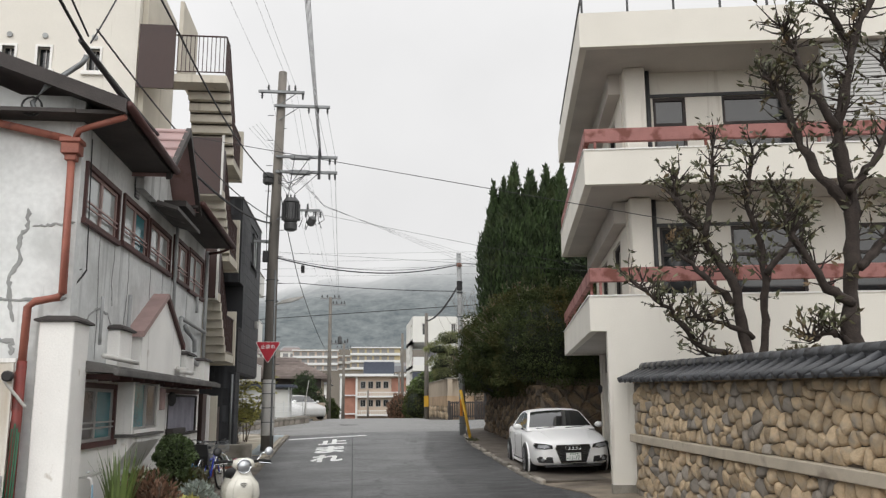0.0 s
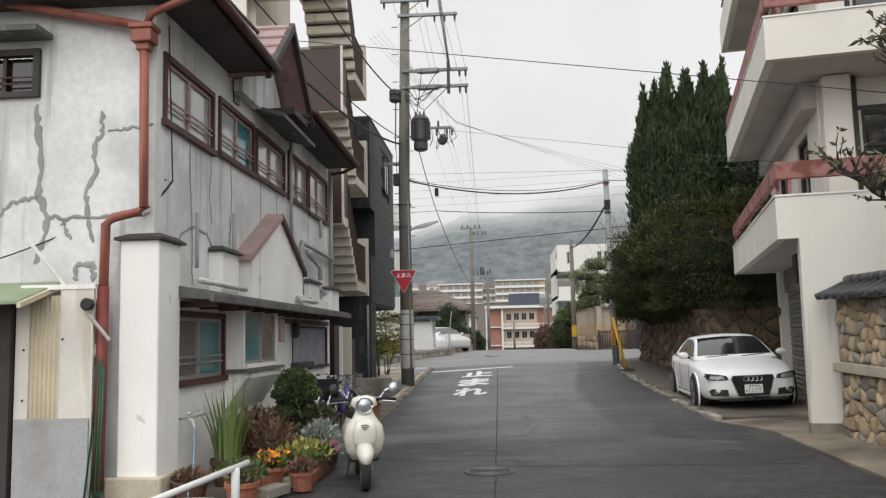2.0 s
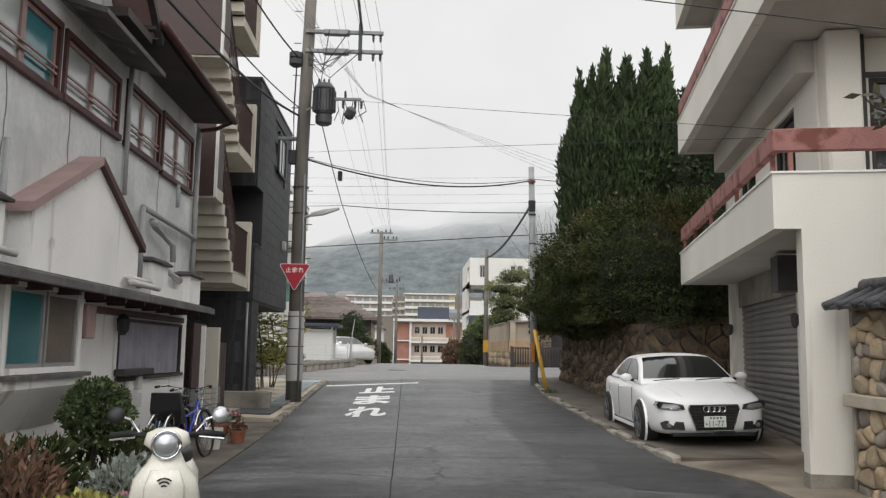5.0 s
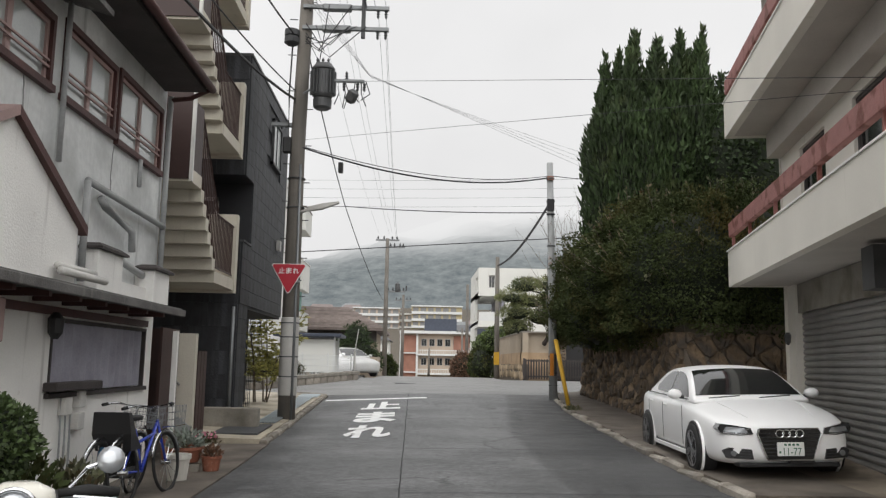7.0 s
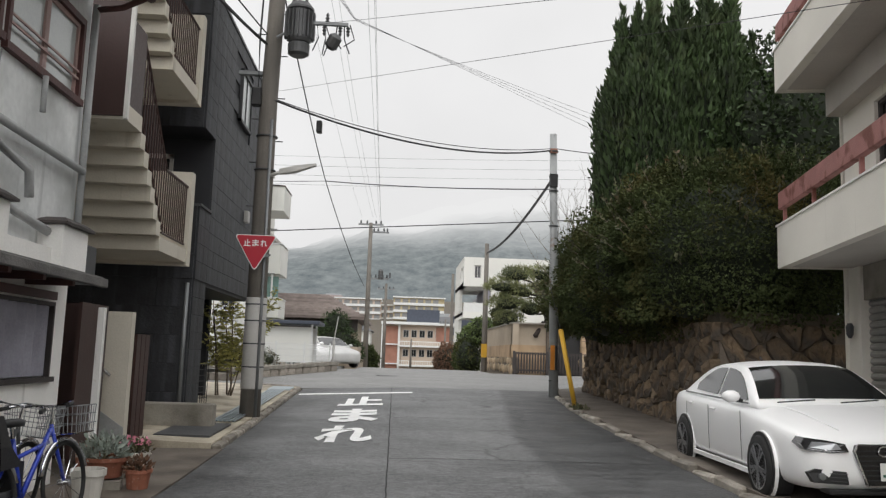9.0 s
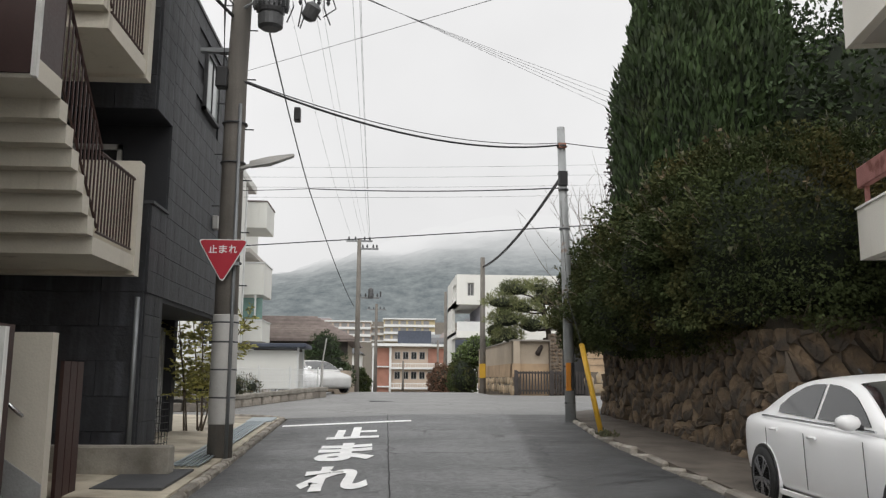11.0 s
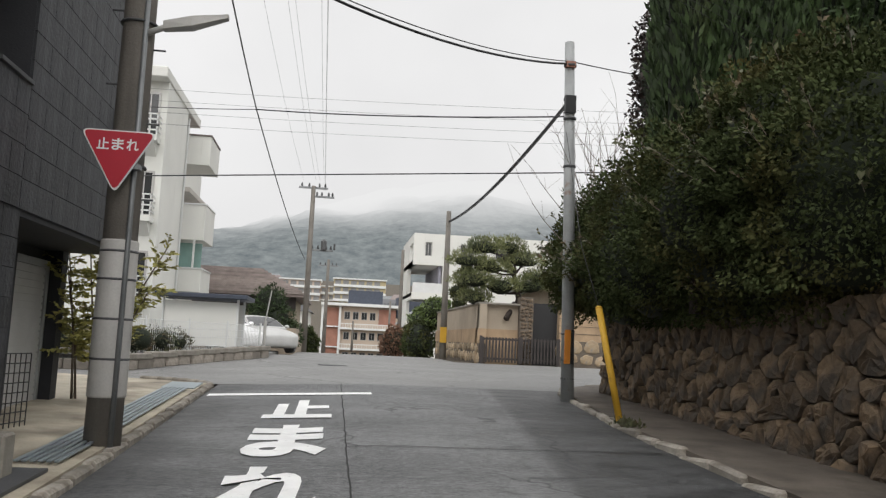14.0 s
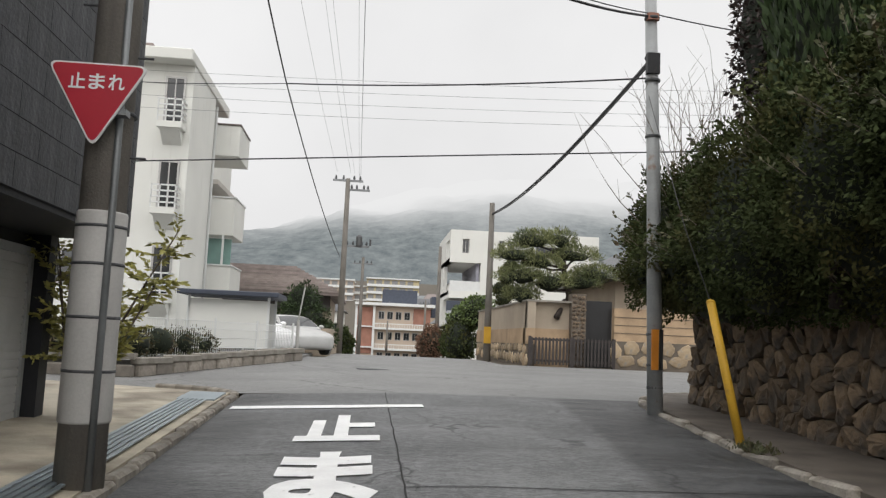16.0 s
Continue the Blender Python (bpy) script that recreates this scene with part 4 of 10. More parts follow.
gab = part("gable_ornament", prism(bmesh.new(), [(13.25, 2.0), (13.25, 2.6), (14.75, 3.32), (16.25, 2.6), (16.25, 2.0)], "x", -3.46, -3.24), M["white_wall"], house, "white gabled ornament above the canopy")
for s in (-1, 1):
    part("coping", prism(bmesh.new(), [(14.75, 3.31), (14.75, 3.4), (14.75 + s * 1.6, 2.62), (14.75 + s * 1.6, 2.53)], "x", -3.46, -3.18), M["brown_trim"] if s > 0 else M["frame_pink"], gab)
part("parapet_low", B(-3.46, -3.3, 17.6, 18.65, 2.0, 2.2), M["white_wall"], house)
for i in range(12):
    y = 11.2 + 0.66 * i
    part("canopy_rafter", B(-3.44, -3.0, y, y + 0.06, 1.83, 1.9), M["brown_trim"], house)
part("canopy_board", B(-3.42, -3.38, 15.2, 19.1, 1.72, 1.8), M["brown_trim"], house)
# pipes
def hpipe(pts, r, m, label=""):
    part("pipe", Tube(pts, r, 8), M[m], house, label, smooth=True)
hpipe([(-3.38, 12.98, 3.15), (-3.38, 12.98, 2.08)], 0.03, "grey_pipe")
hpipe([(-3.38, 11.6, 2.95), (-3.38, 11.6, 2.3)], 0.022, "grey_pipe")
hpipe([(-3.36, 16.7, 3.18), (-3.36, 19.4, 3.12)], 0.04, "grey_pipe")
hpipe([(-3.36, 16.7, 3.18), (-3.36, 16.7, 2.1)], 0.04, "grey_pipe")
hpipe([(-3.34, 17.05, 3.05), (-3.34, 17.2, 2.98), (-3.34, 18.1, 2.85), (-3.34, 18.15, 2.6)], 0.045, "grey_pipe")
hpipe([(-3.36, 17.7, 2.47), (-3.36, 18.66, 2.36)], 0.045, "grey_pipe")
hpipe([(-3.36, 18.3, 3.8), (-3.36, 18.3, 3.45)], 0.03, "grey_pipe")
hpipe([(-3.36, 15.95, 4.9), (-3.36, 15.95, 3.2)], 0.03, "grey_pipe")
hpipe([(-3.38, 19.44, 5.0), (-3.38, 19.44, 2.1)], 0.04, "grey_pipe")
hpipe([(-2.84, 19.4, 5.1), (-3.1, 19.42, 4.98), (-3.38, 19.44, 4.95)], 0.035, "brown_trim")
hpipe([(-3.2, 11.2, 2.13), (-3.2, 12.9, 2.12)], 0.035, "white_pipe")
hpipe([(-3.1, 15.6, 2.1), (-3.1, 16.7, 2.1)], 0.04, "white_pipe")
hpipe([(-3.18, 15.7, 2.16), (-3.18, 16.6, 2.17)], 0.035, "white_pipe")
# rust-red rainwater pipe at the near corner
hpipe([(-6.5, 10.42, 5.42), (-5.13, 10.42, 5.12), (-3.56, 10.42, 4.78)], 0.05, "red_pipe", "rust-red gutter pipe")
hopper = part("hopper", B((-3.64, -3.42, 10.32, 10.52, 4.58, 4.72), (-3.66, -3.4, 10.3, 10.54, 4.72, 4.78), (-3.6, -3.46, 10.36, 10.48, 4.5, 4.58), bev=0.01), M["red_pipe"], house)
hpipe([(-3.53, 10.42, 4.56), (-3.51, 10.42, 2.84), (-3.54, 10.4, 2.79), (-3.8, 10.36, 2.73), (-3.87, 10.34, 2.66), (-3.88, 10.34, 2.0)], 0.05, "red_pipe", "rust-red downpipe")
hpipe([(-3.52, 10.42, 4.76), (-3.46, 10.41, 4.9), (-3.35, 10.38, 4.93), (-2.85, 10.2, 5.02)], 0.042, "red_pipe")
hpipe([(-3.88, 10.34, 2.02), (-3.9, 10.34, 0.0)], 0.06, "brown_pipe", "dark red-brown lower downpipe")
hpipe([(-3.97, 10.43, 1.9), (-3.97, 10.43, 0)], 0.03, "red_pipe")
for k, dx in enumerate((-0.06, 0.0, 0.055, 0.1)):
    hpipe([(-3.86 + dx * 0.5, 10.24, 1.3 - abs(dx)), (-3.88 + dx * 0.6, 10.22, 0.5), (-3.92 + dx, 10.2, -0.18)], 0.01, "hose_green", "green garden cane")
# sealed cracks on the end wall
RC = random.Random(77)


def crack_line(pts, w, put):
    """An uneven, slightly proud strip of sealing mortar along a wandering crack."""
    fine = []
    for (ua, za), (ub, zb) in zip(pts, pts[1:]):
        for k in range(5):
            f = k / 5
            fine.append((ua + (ub - ua) * f + RC.uniform(-0.018, 0.018), za + (zb - za) * f + RC.uniform(-0.018, 0.018)))
    fine.append(pts[-1])
    bm = bmesh.new()
    prev = None
    for i, (u, z) in enumerate(fine):
        a, b = fine[max(0, i - 1)], fine[min(len(fine) - 1, i + 1)]
        d = Vector((b[0] - a[0], b[1] - a[1])).normalized()
        h = w * RC.uniform(0.5, 1.35) * (0.4 if i in (0, len(fine) - 1) else 1.0)
        row = [bm.verts.new(put(u - d.y * h * q, z + d.x * h * q, p)) for q, p in ((-1.0, 0.0), (-0.5, 0.006), (0.5, 0.006), (1.0, 0.0))]
        if prev:
            for k in range(3):
                bm.faces.new((prev[k], prev[k + 1], row[k + 1], row[k]))
        prev = row
    part("crack_seal", bm, M["seal_grey"], house)


def crack(pts, w=0.022):
    crack_line(pts, w, lambda u, z, p: (u, 10.547 - p, z))


def crack_f(pts, w=0.014):
    crack_line(pts, w, lambda u, z, p: (FX + 0.003 + p, u, z))


crack([(-4.76, 4.02), (-4.73, 3.74), (-4.68, 3.37), (-4.71, 3.0), (-4.6, 2.79), (-4.66, 2.52), (-4.74, 2.3)], 0.035)
crack([(-4.03, 3.92), (-4.04, 3.65), (-4.11, 3.53), (-4.09, 3.28), (-4.2, 3.01), (-4.19, 2.81), (-4.1, 2.5)], 0.028)
crack([(-4.6, 2.8), (-4.4, 2.77), (-4.2, 2.77), (-3.84, 2.78), (-3.5, 2.8)], 0.022)
crack([(-5.4, 2.6), (-5.13, 2.83), (-5.04, 2.94), (-4.89, 2.98), (-4.71, 3.0)], 0.024)
crack([(-3.98, 3.69), (-3.8, 3.71), (-3.61, 3.72), (-3.47, 3.75)], 0.016)
crack([(-4.45, 2.76), (-4.4, 2.65), (-4.35, 2.54)], 0.024)
crack([(-4.28, 2.1), (-4.28, 2.26), (-4.1, 2.28), (-4.1, 2.1)], 0.03)
crack_f([(11.51, 3.78), (11.55, 3.2), (11.63, 2.54), (11.62, 2.1)])
crack_f([(11.12, 2.42), (11.28, 2.66), (11.71, 2.81), (12.1, 2.76), (12.35, 2.58)], 0.02)
crack_f([(13.0, 3.85), (13.05, 3.3), (12.95, 2.7)], 0.01)
crack_f([(14.4, 3.85), (14.42, 3.4), (14.46, 3.1)], 0.012)
crack_f([(15.3, 3.85), (15.35, 3.5), (15.3, 3.2)], 0.01)
crack_f([(17.6, 3.85), (17.55, 3.4), (17.62, 3.2)], 0.012)
crack_f([(12.25, 3.8), (12.2, 3.2), (12.28, 2.9)], 0.009)
# guarded window in the end wall
sw = part("end_window", B((-5.4, -4.72, 10.5, 10.6, 4.55, 4.62), (-5.4, -4.72, 10.5, 10.6, 4.09, 4.15), (-4.79, -4.72, 10.5, 10.6, 4.15, 4.55)), M["roof_dark"], house)
part("pane", B(-5.4, -4.79, 10.62, 10.64, 4.15, 4.55), M["pane_dark"], sw)
for k in range(2):
    part("guard_bar", B(-5.4, -4.79, 10.53, 10.545, 4.24 + 0.07 * k, 4.255 + 0.07 * k), M["brown_trim"], sw)
part("mullion", B(-5.16, -5.12, 10.56, 10.6, 4.15, 4.55), M["brown_trim"], sw)
part("window_hood", B(-5.6, -4.6, 10.22, 10.55, 4.72, 4.78), M["canopy_grey"], sw)

# ---- the lean-to beside it ----
shed = thing("lean_to_shed", "shabby white sheet lean-to with a cream corrugated strip and green roof", "shed", (-5.0, 10.2, ground_z(-5, 10.2)))
part("sheet_wall", B((-4.74, -4.6, 10.26, 10.3, -0.2, 1.9), (-4.28, -3.94, 10.26, 10.3, -0.2, 2.0)), M["shed_white"], shed, "stained white sheet wall")
bm = bmesh.new()
prev = None
for i in range(61):
    x = -4.6 + 0.32 * i / 60
    row = [bm.verts.new((x, 10.272 + 0.014 * math.sin(i * 2 * math.pi / 8.6), z)) for z in (-0.2, 1.94)]
    if prev:
        bm.faces.new((prev[0], row[0], row[1], prev[1]))
    prev = row
part("corrugated_strip", bm, M["corrugated"], shed, "yellowed corrugated plastic strip", smooth=True)
part("lower_sheet", B(-4.72, -3.96, 10.235, 10.25, -0.2, 0.72), M["shed_dull"], shed, "bluish grey plastic sheet")
part("top_rail", B(-4.7, -3.92, 10.25, 10.32, 2.0, 2.05), M["white_wall"], shed)
part("post", B(-4.87, -4.76, 10.2, 10.32, -0.25, 1.86), M["roof_dark"], shed)
part("door_leaf", B(-5.6, -4.9, 10.22, 10.26, -0.2, 1.45), M["shed_white"], shed)
part("door_head", B(-5.6, -4.88, 10.25, 10.3, 1.45, 1.86), M["roof_dark"], shed)
part("roof", prism(bmesh.new(), [(9.75, 1.84), (9.75, 1.87), (10.5, 2.1), (10.5, 2.07)], "x", -6.7, -4.42), M["roof_green"], shed)
part("roof_edge", prism(bmesh.new(), [(9.72, 1.8), (9.72, 1.85), (10.5, 2.08), (10.5, 2.03)], "x", -4.42, -4.38), M["corrugated"], shed)
for x, z in ((-4.65, 1.4), (-4.65, 0.9), (-4.25, 1.5), (-4.25, 0.66), (-4.66, 0.4)):
    part("bolt", lathe(bmesh.new(), [(0.012, 0), (0.012, 0.012), (0.004, 0.018)], 8, (0, 0, 0), pose(x, 10.258, z, 90)), M["steel_dark"], shed)
strut = thing("white_strut", "thin white pipe leaning across the end wall", "pipe", (-3.75, 10.25, 1.49))
part("tube", Tube([(-4.68, 10.36, 2.5), (-3.76, 10.24, 1.48)], 0.02, 8), M["white_pipe"], strut, smooth=True)
spot_ = thing("wall_spotlight", "small round black spotlight on the shed wall", "wall lamp", (-3.97, 10.25, 1.84))
part("head", lathe(bmesh.new(), [(0.03, 0), (0.06, 0.03), (0.065, 0.09), (0.05, 0.1)], 12, (0, 0, 0), pose(-3.97, 10.26, 1.84, 90)), M["black_plastic"], spot_)

# ---- cream apartment house with the outside staircase ----
block = thing("cream_apartment_house", "tall cream rendered apartment house with small recessed windows", "apartment house", (-9, 24, 0))
holes = [(x, x + 0.3, 9.75, 10.35) for x in (-8.8, -7.95, -6.75)]
part("end_wall", wall_grid(bmesh.new(), "y", 20.5, 20.75, -14, -5.55, -0.3, 13.0, holes), M["cream"], block)
part("body", B(-14, -5.55, 20.75, 24.0, -0.3, 13.0), M["cream"], block)
for a, b, c, d in holes:
    w = part("window", B((a - 0.06, a, 20.46, 20.56, c - 0.06, d + 0.06), (b, b + 0.06, 20.46, 20.56, c - 0.06, d + 0.06), (a, b, 20.46, 20.56, d, d + 0.06), (a - 0.12, b + 0.12, 20.42, 20.56, c - 0.1, c)), M["white_wall"], block)
    part("pane", B(a, b, 20.66, 20.68, c, d), M["pane_dark"], w)
    part("mullion", B(a + 0.14, a + 0.16, 20.63, 20.66, c, d), M["frame_alu"], w)
    part("vent_cap", lathe(bmesh.new(), [(0.07, -0.03), (0.07, 0.03)], 10, (0, 0, 0), pose(a + 0.15, 20.48, d + 0.3, 90)), M["grey_pipe"], block)

stair = thing("outside_staircase", "cream concrete outside staircase with brown metal railings", "staircase", (-4.3, 22, ground_z(-3.3, 22)))
SX0, SX1 = -5.5, -3.3


def flight(y0, z0, y1, z1, n, x0, x1):
    """A folded flight from (y0, z0) down to (y1, z1): its soffit follows the steps."""
    top, bot = [], []
    for i in range(n):
        ya, yb = y0 + (y1 - y0) * i / n, y0 + (y1 - y0) * (i + 1) / n
        z = z0 - (z0 - z1) * (i + 1) / n
        top += [(ya, z), (yb, z)]
        bot += [(ya, z - 0.2), (yb, z - 0.2)]
    return prism(bmesh.new(), [(y0, z0), *top, *[(y, z) for y, z in reversed(bot)], (y0, z0 - 0.2)], "x", x0, x1)


def railing(pts, h, n, name="railing"):
    """Brown bars between a lower and an upper rail along two points."""
    (xa, ya, za), (xb, yb, zb) = pts
    r = part(name, Tube([(xa, ya, za + h), (xb, yb, zb + h)], 0.022, 6), M["brown_panel"], stair)
    part("lower_rail", Tube([(xa, ya, za + 0.08), (xb, yb, zb + 0.08)], 0.016, 6), M["brown_panel"], r)
    for i in range(n):
        f = (i + 0.5) / n
        x, y, z = xa + (xb - xa) * f, ya + (yb - ya) * f, za + (zb - za) * f
        part("baluster", BAL, None, r, at=pose(x, y, z + 0.08) @ Matrix.Diagonal((1, 1, h - 0.08, 1)))
    return r


BAL = mesh_of(B(-0.009, 0.009, -0.009, 0.009, 0, 1), "baluster", M["brown_panel"])
PNL = mesh_of(B(-0.15, 0.15, -0.012, 0.012, 0, 1), "sheet_panel", M["brown_panel"])
for k in range(3):
    far, near = (2.82, 5.45, 8.1)[k], (4.2, 6.8, 9.75)[k]
    part("far_landing", B(SX0, SX1, 22.4, 23.7, far - 0.2, far), M["cream_stair"], stair)
    part("end_parapet", B(SX0, SX1 + 0.02, 23.7, 23.9, far - 0.25, far + 1.25), M["cream_stair"], stair)
    part("near_landing", B(SX0, SX1, 20.46, 21.05, near - 0.2, near), M["cream_stair"], stair)
    part("flight", flight(21.05, near, 22.4, far, 7, -4.35, SX1), M["cream_stair"], stair)
    if k < 2:
        part("return_flight", prism(bmesh.new(), [(21.05, near), (21.05, near - 0.22), (22.4, (5.23, 7.88)[k]), (22.4, (5.45, 8.1)[k])], "x", SX0, -4.45), M["cream_stair"], stair)
    railing(((SX1 - 0.04, 21.05, near), (SX1 - 0.04, 22.4, far + 0.05)), 1.0, 12)
    railing(((SX1 - 0.04, 22.4, far), (SX1 - 0.04, 23.68, far)), 1.0, 12)
    if k < 2:
        for i in range(7):
            part("sheet_panel", PNL, None, stair, at=pose(SX1 - 0.16 - 0.3 * i, 20.44, near - 0.16) @ Matrix.Diagonal((1, 1, 1.45, 1)))
        part("panel_post", B(SX1 - 0.03, SX1 + 0.02, 20.4, 20.46, near - 0.2, near + 1.35), M["white_pipe"], stair)
        part("side_panel", B(SX1 - 0.04, SX1 - 0.02, 20.46, 21.05, near + 0.02, near + 1.1), M["brown_panel"], stair)
    else:
        for i in range(3):
            part("sheet_panel", PNL, None, stair, at=pose(-4.75 - 0.3 * i, 20.44, near - 0.4) @ Matrix.Diagonal((1, 1, 1.7, 1)))
        railing(((-4.6, 20.47, near), (SX1 - 0.04, 20.47, near)), 1.05, 12)
        part("stair_head_wall", B(-4.55, -4.45, 20.5, 22.4, near, near + 2.0), M["cream_stair"], stair)
        railing(((SX1 - 0.04, 20.47, near), (SX1 - 0.04, 21.05, near)), 1.05, 5)
part("core_wall", B(-5.54, -5.4, 20.76, 24.0, 0, 12.8), M["cream_stair"], stair)
part("entry_wall", B(-4.1, -3.35, 21.45, 21.6, 0.0, 1.72), M["cream_stair"], stair, "cream entry wall with short handrail")
part("entry_dado", prism(bmesh.new(), [(-4.1, 0.0), (-3.35, 0.0), (-3.35, 0.25), (-4.1, 0.75)], "y", 21.43, 21.45), M["seal_grey"], stair)
part("handrail", Tube([(-3.85, 21.38, 1.15), (-3.55, 21.38, 0.9)], 0.022, 8), M["chrome"], stair, smooth=True)
for i in range(4):
    part("sheet_panel", PNL, None, stair, at=pose(-3.57 - 0.3 * i, 20.28, 0.0) @ Matrix.Diagonal((1, 1, 1.75, 1)))
part("screen_board", B(-3.46, -3.42, 19.9, 20.75, 0.0, 1.75), M["brown_panel"], stair)
for i in range(3):
    part("screen_board", B(-3.5, -3.46, 22.1 + 0.2 * i, 22.28 + 0.2 * i, 0.0, 1.45), M["brown_panel"], stair)
part("white_post", B(-3.5, -3.35, 20.4, 20.48, 0, 1.72), M["white_wall"], stair)
ac = thing("air_conditioner", "dark air conditioner unit on a wall bracket", "air conditioner", (-3.75, 20.6, 2.1))
part("casing", B(-4.1, -3.6, 20.35, 20.7, 2.05, 2.45, bev=0.015), M["steel_dark"], ac)
for i in range(3):
    part("grille_fin", B(-4.0 + 0.13 * i, -3.9 + 0.13 * i, 20.33, 20.35, 2.12, 2.38), M["roof_dark"], ac)
part("bracket", B(-4.2, -3.5, 20.4, 20.5, 1.98, 2.05), M["steel_grey"], ac)

# ---- charcoal house ----
dark = thing("charcoal_house", "modern house clad in charcoal wood-grain siding panels", "house", (-6, 27, ground_z(-3.5, 27)))
DX = -3.3
part("core_upper", wall_grid(bmesh.new(), "x", -9.5, DX - 0.03, 25.2, 29.5, 2.42, 7.5, []), M["charcoal_flat"], dark)
part("core_front", B(-9.5, DX - 0.03, 24.4, 25.2, 5.0, 7.5), M["charcoal_flat"], dark)
part("balcony_parapet", B((DX - 0.15, DX - 0.03, 24.4, 25.2, 2.42, 3.65), (-9.5, DX - 0.15, 24.4, 24.52, 2.42, 3.65), (-9.5, DX - 0.15, 24.52, 25.2, 2.42, 2.7)), M["charcoal_flat"], dark)
part("parapet_cap", B((DX - 0.17, DX + 0.03, 24.38, 25.2, 3.65, 3.69), (-9.5, DX - 0.17, 24.38, 24.54, 3.65, 3.69)), M["steel_dark"], dark)
part("roof_edge", B(-9.5, DX + 0.02, 24.38, 29.52, 7.5, 7.56), M["steel_dark"], dark)
part("soffit", B(-9.4, DX - 0.03, 25.3, 29.45, 2.36, 2.42), M["charcoal_flat"], dark)
part("lower_wall", B(-9.5, DX - 0.05, 24.42, 25.3, 0.0, 2.42), M["charcoal_flat"], dark)
part("lower_back", B((-9.5, -4.35, 25.3, 29.45, 0.0, 2.38), (-4.35, -4.1, 29.2, 29.45, 0.0, 2.38), (-4.35, -4.1, 25.3, 27.5, 0.0, 2.38)), M["charcoal_flat"], dark)
part("shutter_door", B(-4.35, -4.3, 27.6, 29.1, 0.1, 2.1), M["shutter_white"], dark, "pale roller shutter door")
for i in range(20):
    part("slat", B(-4.31, -4.285, 27.6, 29.1, 0.15 + 0.097 * i, 0.225 + 0.097 * i), M["shutter_white"], dark)
part("door_frame", B((-4.34, -4.26, 27.5, 27.6, 0.05, 2.2), (-4.34, -4.26, 29.1, 29.19, 0.05, 2.2), (-4.34, -4.26, 27.6, 29.1, 2.1, 2.2)), M["grey_pipe"], dark)
part("recess_window", B((-5.0, -4.0, 25.12, 25.18, 3.7, 3.78), (-5.0, -4.0, 25.12, 25.18, 4.6, 4.68), (-4.06, -4.0, 25.12, 25.18, 3.7, 4.68)), M["pole_sheet"], dark)
part("recess_pane", B(-5.0, -4.06, 25.15, 25.17, 3.78, 4.6), M["pane_dark"], dark)
sw = part("side_window", B((DX - 0.02, DX + 0.05, 27.1, 27.16, 5.9, 7.0), (DX - 0.02, DX + 0.05, 28.2, 28.26, 5.9, 7.0), (DX - 0.02, DX + 0.05, 27.1, 28.26, 6.94, 7.0), (DX - 0.02, DX + 0.05, 27.1, 28.26, 5.9, 5.96)), M["steel_dark"], dark)
part("pane", B(DX - 0.01, DX + 0.015, 27.16, 28.2, 5.96, 6.94), M["pane_frost"], sw)
part("mullion", B(DX - 0.01, DX + 0.03, 27.65, 27.7, 5.96, 6.94), M["steel_dark"], sw)
part("downpipe", Tube([(DX - 0.1, 24.34, 2.35), (DX - 0.1, 24.34, 0.1)], 0.035, 8), M["steel_grey"], dark, smooth=True)
part("meter_box", B(DX, DX + 0.1, 28.3, 28.5, 4.0, 4.25, bev=0.01), M["pole_sheet"], dark)
SID = {}


def siding(face, u0, u1, z0, z1, holes=()):
    """Rows of long siding boards with open joints on one face of the charcoal house."""
    rows = round((z1 - z0) / (0.3 if face == "x" else 0.46))
    h = (z1 - z0) / rows
    for r in range(rows):
        step = 0.92 if face == "x" else 1.8
        off = step / 2 if r % 2 else 0.0
        cuts = [u0, *[u for u in [u0 - step + off + step * i for i in range(14)] if u0 + 0.15 < u < u1 - 0.15], u1]
        for a, b in zip(cuts, cuts[1:]):
            zc = z0 + (r + 0.5) * h
            if any(hh[0] < (a + b) / 2 < hh[1] and hh[2] < zc < hh[3] for hh in holes):
                continue
            key = (face, round(b - a, 3), round(h, 3))
            if key not in SID:
                SID[key] = mesh_of(B(0, 0.03, 0.0035, b - a - 0.0035, 0.0035, h - 0.0035) if face == "x" else B(0.006, b - a - 0.006, -0.03, 0, 0.006, h - 0.006), "siding_board", M["charcoal"])
            at = pose(DX - 0.03, a, z0 + r * h) if face == "x" else pose(a, 0, z0 + r * h)
            yield SID[key], at


for me, at in siding("x", 25.2, 29.5, 2.42, 7.5, [(27.0, 28.3, 5.8, 7.1)]):
    part("siding_board", me, None, dark, at=at)
for me, at in siding("x", 24.4, 25.2, 2.42, 3.65):
    part("siding_board", me, None, dark, at=at)
for me, at in siding("x", 24.4, 25.2, 5.0, 7.5):
    part("siding_board", me, None, dark, at=at)
for z0, z1 in ((2.42, 3.65), (5.0, 7.5), (0.1, 2.42)):
    for me, at in siding("y", -7.5, DX - 0.03, z0, z1):
        part("siding_board", me, None, dark, at=pose(0, 24.4, 0) @ at)
for me, at in siding("x", 24.42, 25.3, 0.1, 2.42):
    part("siding_board", me, None, dark, at=pose(-0.02, 0, 0) @ at)
part("step_wall", B(-5.5, -2.75, 23.9, 24.15, 0.0, 0.42, bev=0.02), M["concrete"], dark)

